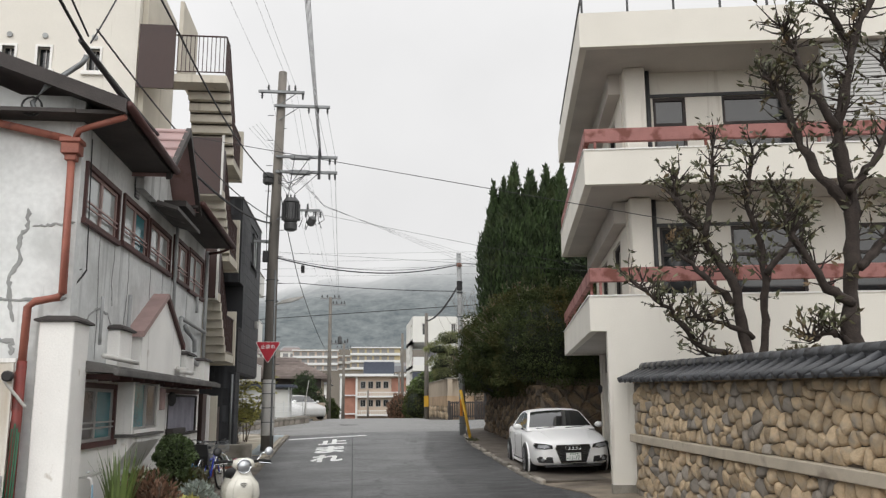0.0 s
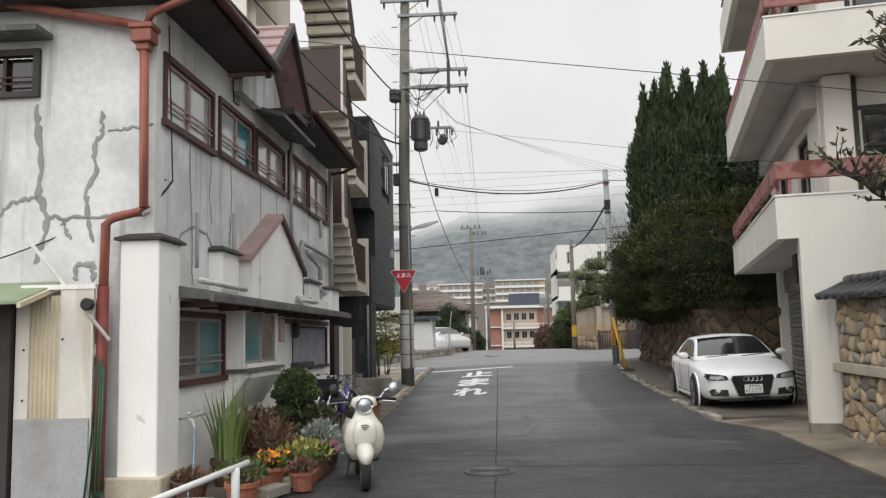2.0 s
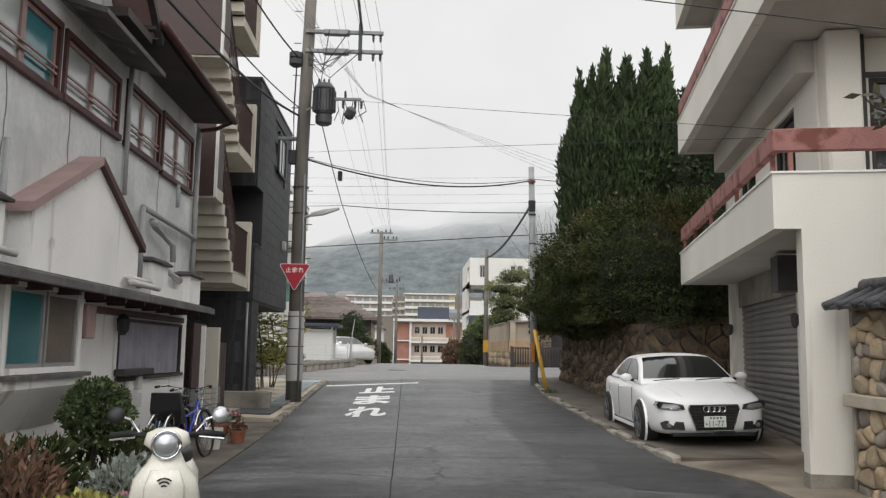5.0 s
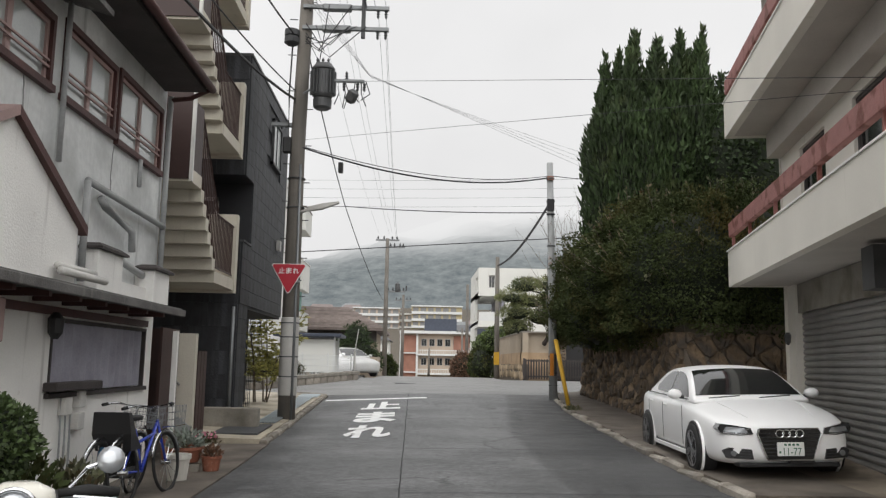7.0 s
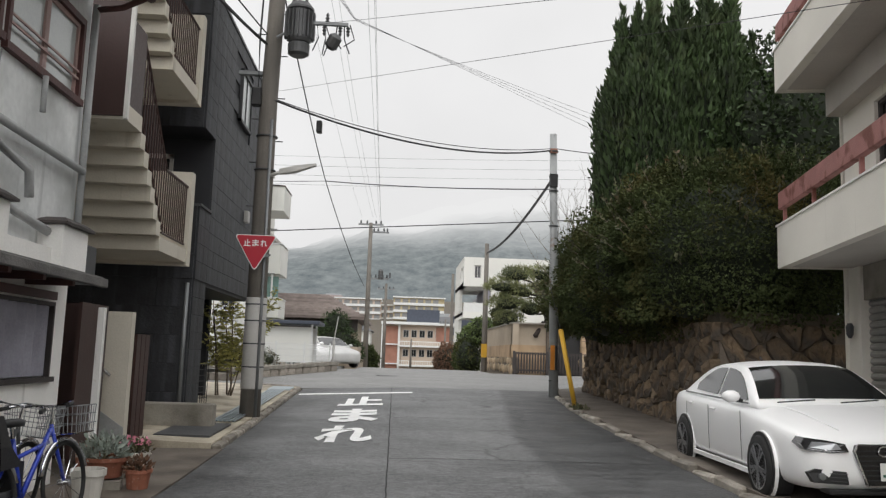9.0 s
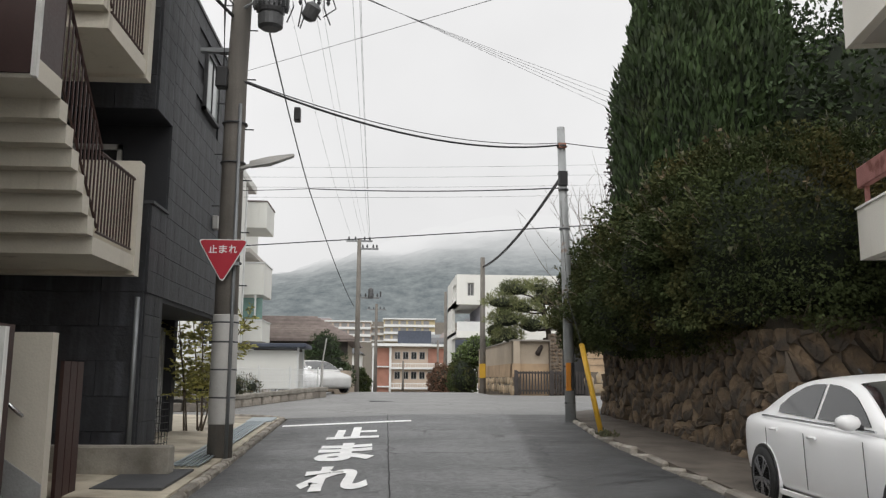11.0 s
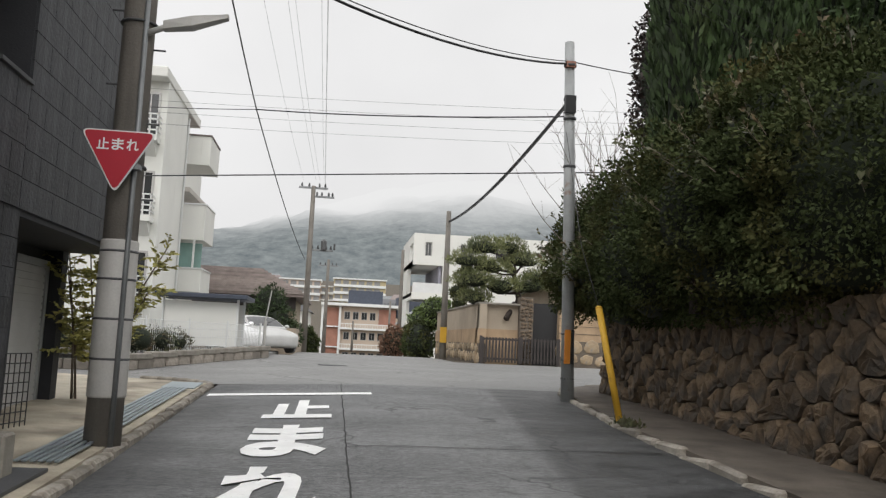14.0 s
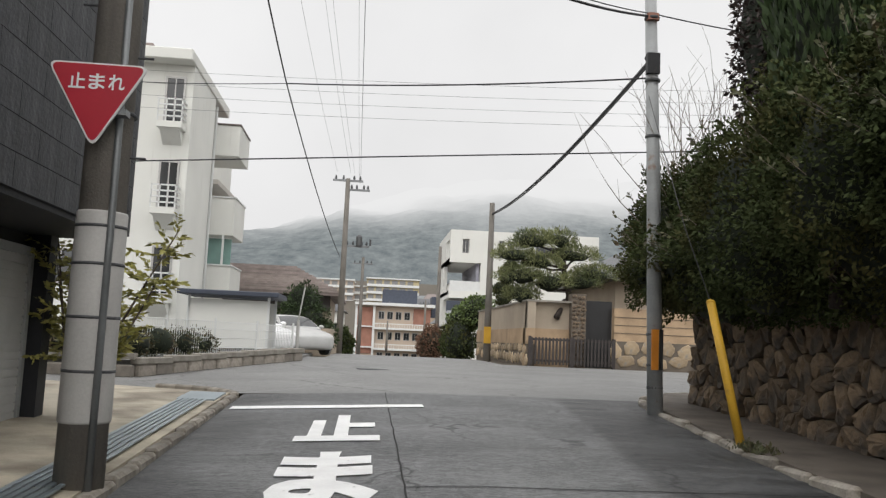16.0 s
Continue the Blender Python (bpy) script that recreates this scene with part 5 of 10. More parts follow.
# ---- white balcony house on the other side, turned eleven degrees ----
OX, OY, RZB = 4.37, 15.0, -11
OB = pose(OX, OY, 0, 0, 0, RZB)
white = thing("balcony_house", "three-storey cream house with deep balconies and rusty red rails", "house", (OX, OY, 0), RZB, world_coords=False)
part("ground_front", B(0.3, 13, 0, 0.25, -0.1, 2.8), M["cream"], white)
part("plinth", B(0.29, 0.75, -0.012, 0.26, -0.12, 0.05), M["concrete"], white)
for z0, z1, tag in ((2.8, 3.45, "balcony_band"), (5.6, 6.28, "balcony_band")):
    part(tag, B((0, 13, 0, 0.14, z0, z1), (0, 0.14, 0.14, 8.05, z0, z1), (0.14, 2.5, 7.91, 8.05, z0, z1)), M["cream"], white)
    part("coping", B((-0.02, 13, -0.02, 0.16, z1, z1 + 0.025), (-0.02, 0.16, 0.16, 8.07, z1, z1 + 0.025)), M["white_wall"], white)
    part("balcony_slab", B(0.14, 13, 0.14, 7.91, z0 + 0.012, z0 + 0.2), M["cream_shaded"], white)
for b in ((0, 13, 0, 0.14, 8.4, 9.12), (0, 0.14, 0.14, 8.05, 8.4, 9.12), (0.14, 13, 7.91, 8.05, 8.4, 9.12)):
    part("roof_fascia", B(*b), M["cream"], white)
part("roof_slab", B(0.14, 13, 0.14, 7.91, 8.412, 8.6), M["cream_shaded"], white)
for k, z in enumerate((3.72, 6.45)):
    part("balcony_rail", B(0.02, 13, 0.02, 0.12, z, z + 0.27, bev=0.012), M["rust_red"], white, "rusty pinkish-red painted balcony rail")
    part("balcony_rail", B(0.02, 0.12, 0.13, 8.05, z, z + 0.27, bev=0.012), M["rust_red"], white, "rusty pinkish-red painted balcony rail")
    for v in (0.25, 2.4, 4.6, 6.4, 7.85):
        part("rail_post", B(0.05, 0.1, v, v + 0.05, z - 0.28, z), M["rust_red"], white)
    for u in (0.2, 2.3, 4.4, 6.5, 8.6):
        part("rail_post", B(u, u + 0.05, 0.05, 0.1, z - 0.28, z), M["rust_red"], white)
WG = 1.5
for z0, z1 in ((3.0, 5.6), (5.8, 8.41)):
    part("front_room_wall", wall_grid(bmesh.new(), "y", WG, WG + 0.2, 0.95, 13, z0, z1, [(1.62, 2.3, z0, z0 + 2.05), (3.05, 4.5, z0, z0 + 2.05), (5.4, 7.0, z0 + 0.6, z0 + 2.05)]), M["cream"], white)
    part("corner_column", B(0.98, 1.42, WG - 0.38, WG, z0, z1, bev=0.03), M["cream"], white)
    part("downpipe", Tube([(1.5, WG - 0.1, z0), (1.5, WG - 0.1, z1)], 0.055, 8), M["steel_dark"], white, smooth=True)
    part("lintel", B(1.45, 4.55, WG - 0.03, WG - 0.002, z0 + 2.05, z0 + 2.12), M["steel_dark"], white)
    part("side_room_wall", wall_grid(bmesh.new(), "x", 0.95, 1.15, WG + 0.2, 7.85, z0, z1, [(2.6, 3.9, z0, z0 + 2.0), (5.2, 6.6, z0 + 0.7, z0 + 2.0)]), M["cream"], white)
    part("side_beam", B(0.7, 0.949, WG, 7.85, z1 - 0.45, z1), M["cream_shaded"], white)
    for a, b, c, d in ((1.62, 2.3, z0, z0 + 2.05), (3.05, 4.5, z0, z0 + 2.05), (5.4, 7.0, z0 + 0.6, z0 + 2.05)):
        w = part("window", B((a, a + 0.06, WG + 0.02, WG + 0.1, c, d), (b - 0.06, b, WG + 0.02, WG + 0.1, c, d), (a + 0.06, b - 0.06, WG + 0.02, WG + 0.1, d - 0.07, d), (a + 0.06, b - 0.06, WG + 0.02, WG + 0.1, c, c + 0.08), (a + 0.06, b - 0.06, WG + 0.02, WG + 0.1, d - 0.62, d - 0.56)), M["roof_dark"], white)
        part("pane", B(a + 0.06, b - 0.06, WG + 0.06, WG + 0.075, c + 0.08, d - 0.07), M["pane_dark"], w)
    for a, b, c, d in ((2.6, 3.9, z0, z0 + 2.0), (5.2, 6.6, z0 + 0.7, z0 + 2.0)):
        w = part("window", B((1.0, 1.08, a, a + 0.06, c, d), (1.0, 1.08, b - 0.06, b, c, d), (1.0, 1.08, a, b, d - 0.06, d)), M["roof_dark"], white)
        part("pane", B(1.04, 1.06, a, b, c, d), M["pane_dark"], w)
part("balcony_blind", B(3.1, 4.45, WG + 0.08, WG + 0.1, 5.9, 7.0), M["wall_tan"], white)
lou = part("louvre_screen", B((4.65, 4.72, 0.2, 0.3, 6.3, 8.4), (5.75, 5.82, 0.2, 0.3, 6.3, 8.4)), M["shutter_white"], white, "white horizontal louvre screen")
for i in range(26):
    part("louvre_slat", B(4.72, 5.75, 0.22, 0.28, 6.34 + 0.079 * i, 6.4 + 0.079 * i), M["shutter_white"], lou)
part("inner_core", B(1.2, 13, 2.6, 7.88, -0.1, 8.4), M["curtain"], white)
rr = part("roof_railing", B((0.05, 13, 0.05, 0.09, 9.55, 9.59), (0.05, 0.09, 0.09, 7.95, 9.55, 9.59)), M["steel_dark"], white)
for i in range(15):
    part("rail_post", B(0.05 + 0.9 * i, 0.09 + 0.9 * i, 0.05, 0.09, 9.12, 9.55), M["steel_dark"], rr)
# garage
GU = 1.05
part("garage_lintel", B(GU, GU + 0.25, 0.25, 7.98, 2.3, 2.8), M["concrete"], white)
part("garage_jamb", B(GU - 0.05, GU + 0.3, 2.55, 3.05, -0.1, 2.3), M["cream"], white)
part("garage_jamb", B(GU - 0.05, GU + 0.3, 7.5, 7.98, -0.1, 2.8), M["cream"], white)
part("garage_inner_wall", B(GU, GU + 0.2, 0.25, 2.55, -0.1, 2.3), M["cream"], white)
part("duct_box", B(0.55, 1.0, 2.2, 2.6, 2.25, 2.75), M["steel_dark"], white)
part("far_end_wall", B(0.95, 13, 7.99, 8.03, 0, 8.4), M["cream"], white)
sh = part("garage_shutter", B(GU + 0.1, GU + 0.13, 3.05, 7.5, -0.05, 2.35), M["shutter"], white, "closed grey steel roller shutter")
SL = mesh_of(prism(bmesh.new(), [(0, 0), (-0.035, 0.02), (-0.045, 0.05), (-0.03, 0.085), (0, 0.1)], "y", 3.06, 7.49), "slat", M["shutter"])
for i in range(22):
    part("slat", SL, None, sh, at=pose(GU + 0.1, 0, 0.0 + 0.105 * i))
part("wall_lamp", lathe(bmesh.new(), [(0.02, 0), (0.05, 0.05), (0.06, 0.17), (0.03, 0.22)], 10, (GU - 0.14, 2.8, 1.75)), M["steel_dark"], white)
part("wall_lamp", lathe(bmesh.new(), [(0.02, 0), (0.05, 0.05), (0.06, 0.17), (0.03, 0.22)], 10, (GU - 0.14, 7.7, 1.75)), M["steel_dark"], white)

# ---- near stone wall with a tiled coping ----
SW_U = 0.73
WB = thing("stone_wall", "garden wall of rounded tan stones with granite band and tile coping", "stone wall", kind="structure", world_coords=False)
WB.matrix_basis = pose(4.95 - SW_U, 15.0, 0, 1.0, 0, 0)
part("wall_core", B(SW_U + 0.1, SW_U + 0.42, -20, -0.35, -0.3, 1.86), M["stone_joint"], WB)
part("granite_band", B(SW_U - 0.03, SW_U + 0.2, -20, -0.3, 0.82, 0.96, bev=0.012), M["granite"], WB)
part("plaster_strip", B(SW_U + 0.06, SW_U + 0.46, -20, -0.33, 1.84, 1.9), M["wall_tan"], WB)


def blob_mesh(name, rng, w, h, d, material, n=8):
    """A rounded, uneven stone face: an irregular polygon with a bulging front towards -x."""
    bm = bmesh.new()
    ang = [2 * math.pi * (i + rng.uniform(-0.33, 0.33)) / n for i in range(n)]
    rad = [rng.uniform(0.84, 1.12) for _ in range(n)]
    def rg(s, x):
        return [bm.verts.new((x, s * r * math.copysign(abs(math.cos(a)) ** 0.85, math.cos(a)) * w / 2, s * r * math.copysign(abs(math.sin(a)) ** 0.85, math.sin(a)) * h / 2)) for a, r in zip(ang, rad)]
    rows = [rg(1.0, 0.06), rg(0.97, -d * 0.4), rg(0.8, -d * 0.9)]
    for a, b in zip(rows, rows[1:]):
        for i in range(n):
            bm.faces.new((a[i], a[(i + 1) % n], b[(i + 1) % n], b[i]))
    c = bm.verts.new((-d, rng.uniform(-0.02, 0.02), rng.uniform(-0.02, 0.02)))
    for i in range(n):
        bm.faces.new((rows[-1][i], rows[-1][(i + 1) % n], c))
    return mesh_of(bm, name, material, smooth=True)


def stones(y0, y1, z0, z1, w, h, rng):
    """Irregular courses of stones: (centre y, centre z, width, height)."""
    z = z0
    while z < z1 - 0.03:
        hh = min(h * rng.uniform(0.85, 1.15), z1 - z)
        if z1 - z - hh < h * 0.4:
            hh = z1 - z
        y = y0 - rng.uniform(0, w)
        while y < y1:
            ww = w * rng.uniform(0.7, 1.35)
            yield y + ww / 2, z + hh / 2 + rng.uniform(-0.2, 0.2) * hh, ww, hh
            y += ww
        z += hh


def rubble(y0, y1, z0, z1, w, h, rng, jit=0.42):
    """Cells of an irregular rubble wall: (centre, outline about the centre), from jittered seeds."""
    nr, nc = max(1, round((z1 - z0) / h)), max(1, round((y1 - y0) / w))
    seeds = {}
    for r in range(-1, nr + 1):
        for c in range(-1, nc + 1):
            seeds[r, c] = Vector((y0 + (c + 0.5 + (0.25 if r % 2 else -0.25) + rng.uniform(-jit, jit)) * (y1 - y0) / nc, z0 + (r + 0.5 + rng.uniform(-jit, jit)) * (z1 - z0) / nr))
    for r in range(nr):
        for c in range(nc):
            s = seeds[r, c]
            poly = [Vector(p) for p in ((y0, z0), (y1, z0), (y1, z1), (y0, z1))]
            for dr in (-2, -1, 0, 1, 2):
                for dc in (-2, -1, 0, 1, 2):
                    o = seeds.get((r + dr, c + dc))
                    if o is None or (dr, dc) == (0, 0):
                        continue
                    mid, d = (s + o) / 2, o - s
                    out = []
                    for a, b in zip(poly, poly[1:] + poly[:1]):
                        fa, fb = (a - mid).dot(d), (b - mid).dot(d)
                        if fa <= 0:
                            out.append(a)
                        if fa * fb < 0:
                            out.append(a + (b - a) * (fa / (fa - fb)))
                    poly = out
                    if len(poly) < 3:
                        break
                if len(poly) < 3:
                    break
            if len(poly) < 3:
                continue
            k = len(poly)
            c0 = sum(poly, Vector((0, 0))) / k
            soft = []
            for i in range(k):
                a, b = poly[i] - c0, poly[(i + 1) % k] - c0
                soft += [a * 0.78 + b * 0.22, a * 0.22 + b * 0.78]
            yield c0, soft


def rubble_stone(name, outline, depth, material, rng, gap=0.95, facets=0.0):
    """One stone of a rubble wall: rounded when facets is 0, a rough hewn, uneven face otherwise."""
    bm = bmesh.new()
    tilt = (rng.uniform(-0.2, 0.2), rng.uniform(-0.2, 0.2))
    rows = []
    for sc_, x in ((gap, 0.08), (gap * 0.99, -depth * 0.5), (gap * (0.82 + 0.09 * facets), -depth * 0.92), (gap * 0.45, -depth)):
        rows.append([bm.verts.new((x + (p.x * tilt[0] + p.y * tilt[1] + rng.uniform(-0.028, 0.028) * facets if x < 0 else 0), p.x * sc_, p.y * sc_)) for p in outline])
    n = len(outline)
    for a, b in zip(rows, rows[1:]):
        for i in range(n):
            bm.faces.new((a[i], a[(i + 1) % n], b[(i + 1) % n], b[i]))
    c = bm.verts.new((-depth * rng.uniform(0.95, 1.15), 0, 0))
    for i in range(n):
        bm.faces.new((rows[-1][i], rows[-1][(i + 1) % n], c))
    return mesh_of(bm, name, material, smooth=facets == 0)


rs = random.Random(11)
TAN = [blob_mesh("stone", rs, 1, 1, 0.075, M["stone_tan"], 7) for _ in range(8)]
bmj = bmesh.new()
for z0, z1, w, h in ((-0.15, 0.83, 0.21, 0.2), (0.95, 1.86, 0.185, 0.175)):
    for c0, outline in rubble(-13.5, -0.38, z0, z1, w, h, rs):
        me = rubble_stone("stone", outline, rs.uniform(0.055, 0.085), M["stone_tan"] if rs.random() < 0.72 else M["stone_grey"], rs)
        at = pose(SW_U + 0.1, c0.x, c0.y)
        if c0.x > -6.6:
            part("stone", me, None, WB, at=at)
        else:
            me.transform(at)
            bmj.from_mesh(me)
            bpy.data.meshes.remove(me)
tagged(part("stones_behind", bmj, M["stone_tan"], WB, smooth=True), kind="stuff")
# coping tiles
CT = mesh_of(prism(bmesh.new(), [(0.5, 1.9), (0.28, 2.06), (0.0, 1.93), (-0.16, 1.86), (-0.16, 1.895), (0.0, 1.965), (0.28, 2.1), (0.5, 1.94)], "y", -0.135, 0.135), "coping_tile", M["kawara"])
RT = mesh_of(tube(bmesh.new(), [(-0.19, 0, 1.895), (-0.02, 0, 1.965), (0.2, 0, 2.07)], 0.05, 8), "round_tile", M["kawara"], smooth=True)
RDG = mesh_of(tube(bmesh.new(), [(0.28, -0.14, 2.13), (0.28, 0.145, 2.13)], 0.085, 10), "ridge_tile", M["kawara"], smooth=True)
for i in range(48):
    v = -0.42 - 0.28 * i
    part("coping_tile", CT, None, WB, at=pose(SW_U, v, 0))
    part("round_tile", RT, None, WB, at=pose(SW_U, v + 0.14 + R.uniform(-0.006, 0.006), R.uniform(-0.004, 0.004)))
    part("ridge_tile", RDG, None, WB, at=pose(SW_U, v, R.uniform(-0.004, 0.006), 0, 0, R.uniform(-1.5, 1.5)))
part("ridge_board", B(SW_U + 0.2, SW_U + 0.36, -14, -0.35, 2.02, 2.1), M["kawara"], WB)
part("wall_end_face", B(SW_U + 0.08, SW_U + 0.44, -0.36, -0.3, -0.2, 1.86), M["stone_grey"], WB)
# garden bank behind the wall
bm = B(SW_U + 0.42, 12, -20, -0.05, -0.4, 1.5)
gb = part("garden_bank", bm, M["earth"], None)
gb.matrix_basis = pose(4.95 - SW_U, 14.85, -0.1, 1.0)
tagged(gb, "raised earth garden behind the stone wall", "ground", "", "structure")

# ---- hedge, cypresses and the rough stone wall below them ----
rng = np.random.default_rng(5)


def shell_points(ells, n, rng, low=-0.75, inset=0.22):
    """Points spread over the outside of a union of ellipsoids, with outward directions."""
    P, N = [], []
    area = [e[3] * e[4] + e[4] * e[5] + e[3] * e[5] for e in ells]
    for e, a in zip(ells, area):
        k = int(n * a / sum(area))
        d = rng.normal(0, 1, (k, 3))
        d /= np.linalg.norm(d, axis=1, keepdims=True)
        d = d[d[:, 2] > low]
        lump = 1 + 0.10 * np.sin(d[:, :1] * 7 + e[0] * 3) * np.cos(d[:, 1:2] * 6 + e[1]) + 0.07 * np.sin(d[:, 2:3] * 9 + e[1] * 2)
        s = lump * (1 - inset * rng.random((len(d), 1)) ** 1.6)
        p = np.array(e[:3]) + d * np.array(e[3:]) * s
        k2 = 2 * np.pi / (0.55 if min(e[3:]) > 0.8 else 0.3)
        p += d * min(0.14, 0.09 * min(e[3:])) * (np.sin(p[:, :1] * k2) + np.sin(p[:, 1:2] * k2 * 0.9 + 2 * p[:, 2:3]) + np.sin(p[:, 2:3] * k2 * 1.1 + p[:, :1])) / 1.5
        P.append(p)
        N.append(d)
    P, N = np.concatenate(P), np.concatenate(N)
    keep = np.ones(len(P), bool)
    for e in ells:
        keep &= (((P - np.array(e[:3])) / (np.array(e[3:]) * 0.72)) ** 2).sum(1) > 1
    return P[keep], N[keep]


def core_mesh(ells, k=0.82):
    bm = bmesh.new()
    for e in ells:
        t = bmesh.new()
        bmesh.ops.create_icosphere(t, subdivisions=3, radius=1, matrix=Matrix.Translation(e[:3]) @ Matrix.Diagonal((e[3] * k, e[4] * k, e[5] * k, 1)))
        for v in t.verts:
            v.co += Vector(v.co - Vector(e[:3])).normalized() * noise.noise(v.co * 1.7) * 0.18
        me = bpy.data.meshes.new("t")
        t.to_mesh(me)
        t.free()
        bm.from_mesh(me)
        bpy.data.meshes.remove(me)
    return bm


HEDGE = [(5.9, 25.3, 3.3, 1.8, 2.15, 1.6), (5.65, 27.4, 3.4, 1.85, 2.1, 1.65), (5.5, 26.0, 3.7, 1.45, 1.6, 1.3), (5.6, 29.8, 3.1, 1.8, 2.0, 1.6), (5.5, 31.9, 2.85, 1.5, 1.5, 1.3), (5.75, 28.6, 2.1, 0.85, 4.2, 0.45), (6.95, 25.1, 3.3, 1.6, 1.7, 1.75), (7.2, 28, 3.5, 2, 4, 1.5), (5.15, 33.5, 3.0, 1.05, 1.2, 1.2), (5.4, 32.6, 3.3, 1.3, 1.3, 1.3)]
hedge = thing("clipped_hedge", "broad dark green hedge bulging over the stone wall", "hedge", (5.6, 28, 2.0))
P, N = shell_points(HEDGE, 400000, rng)
tagged(part("foliage", quads("foliage", leaves_at(P, N, 0.066, rng, 1.9, 0.9), M["leaf_hedge"]), None, hedge), kind="stuff")
# solid filler behind the leaves, dark in place of the shade within
part("inner_growth", core_mesh(HEDGE, 0.8), M["leaf_core_shade"], hedge, smooth=True)
# loose shoots that break the outline
P, N = shell_points(HEDGE, 1100, rng, -0.3, 0.02)
bm = bmesh.new()
SP, SN = [], []
for p, d in zip(P, N):
    d = Vector(d) + Vector((0, 0, 0.7))
    L = rng.uniform(0.15, 0.42)
    q = Vector(p) + d.normalized() * L
    tube(bm, [p, q], [0.006, 0.003], 3, False)
    for f in (0.4, 0.6, 0.8, 1.0):
        SP += [tuple(Vector(p).lerp(q, f))] * 2
        SN += [tuple(d)] * 2
tagged(part("twig_mass", bm, M["bark_pale"], hedge), kind="stuff")
tagged(part("shoot_leaf", quads("shoot_leaf", leaves_at(np.array(SP), np.array(SN), 0.08, rng, 1.9, 0.9), M["leaf_dull"]), None, hedge), kind="stuff")

# bare shrub twigs beyond the hedge, a dusky red shrub and the tall cypresses behind
bare = thing("bare_shrub", "leafless pale shrub rising behind the hedge", "shrub", (4.9, 33, 2.0))
bm = bmesh.new()
for i in range(46):
    x, y = 4.9 + R.uniform(-0.5, 0.9), 32.6 + R.uniform(-0.9, 0.9)
    p = Vector((x, y, 3.2))
    d = Vector((R.uniform(-0.35, 0.35), R.uniform(-0.3, 0.3), 1))
    pts = [p]
    for s in range(5):
        d = (d + Vector((R.uniform(-0.25, 0.25), R.uniform(-0.25, 0.25), 0))).normalized()
        p = p + d * R.uniform(0.4, 0.75)
        pts.append(p)
    tube(bm, pts, [0.012, 0.01, 0.008, 0.006, 0.005, 0.003], 4, False)
    for s in range(3):
        a = pts[R.randint(2, 5)]
        tube(bm, [a, a + Vector((R.uniform(-0.4, 0.4), R.uniform(-0.3, 0.3), R.uniform(0.2, 0.5)))], [0.004, 0.002], 3, False)
tagged(part("twig_mass", bm, M["bark_pale"], bare), kind="stuff")
EVG = [(8.8, 28.2, 5.6, 1.7, 1.8, 3.0), (7.4, 28.6, 6.0, 1.5, 2.0, 2.4), (6.6, 30.2, 5.2, 1.2, 1.3, 1.6)]
evg = thing("evergreen_tree", "dense dark evergreen tree behind the hedge", "tree", (7.4, 28.6, 2.0))
part("trunk", Tube([(7.4, 28.6, 1.9), (7.4, 28.6, 6)], [0.18, 0.08], 8), M["bark"], evg)
P, N = shell_points(EVG, 26000, rng)
tagged(part("foliage", quads("foliage", leaves_at(P, N, 0.12, rng, 1.9, 0.9), M["leaf_cypress"]), None, evg), kind="stuff")
part("inner_growth", core_mesh(EVG, 0.84), M["leaf_core_shade"], evg, smooth=True)
RED = [(5.65, 30.5, 6.1, 0.8, 0.9, 2.1), (5.9, 29.6, 5.3, 1.0, 1.2, 1.5)]
red = thing("dusky_shrub", "dusky purple-brown evergreen shrub behind the hedge", "shrub", (5.6, 28, 4))
M["leaf_dusky"] = mat("leaf_dusky", (0.04, 0.026, 0.022), 0.6, var=0.3, bump=0.0, island=0.45)
P, N = shell_points(RED, 16000, rng)
tagged(part("foliage", quads("foliage", leaves_at(P, N, 0.09, rng, 1.7, 0.9), M["leaf_dusky"]), None, red), kind="stuff")
part("inner_growth", core_mesh(RED, 0.8), M["leaf_core_shade"], red, smooth=True)

spires = [(4.6, 26.3, 8.45, 0.5), (4.95, 26.0, 9.0, 0.48), (5.4, 25.9, 8.65, 0.5), (5.5, 26.6, 9.0, 0.55), (5.95, 25.8, 8.8, 0.5), (6.4, 25.7, 8.8, 0.5), (6.75, 26.0, 8.55, 0.5), (4.85, 26.8, 8.3, 0.55), (6.3, 26.6, 8.9, 0.6), (7.1, 26.4, 8.1, 0.5), (5.2, 27.3, 8.2, 0.6), (7.6, 26.6, 7.5, 0.6)]
spires = [(0.1 + (x - 0.1) * 1.085, y + 1.9, 1.5 + (z - 1.5) * 1.085, r * 1.1) for x, y, z, r in spires]
TRUNK = mesh_of(tube(bmesh.new(), [(0, 0, 0), (0.02, 0, 3), (0, 0, 6.6)], [0.11, 0.08, 0.02], 8), "trunk", M["bark"], smooth=True)
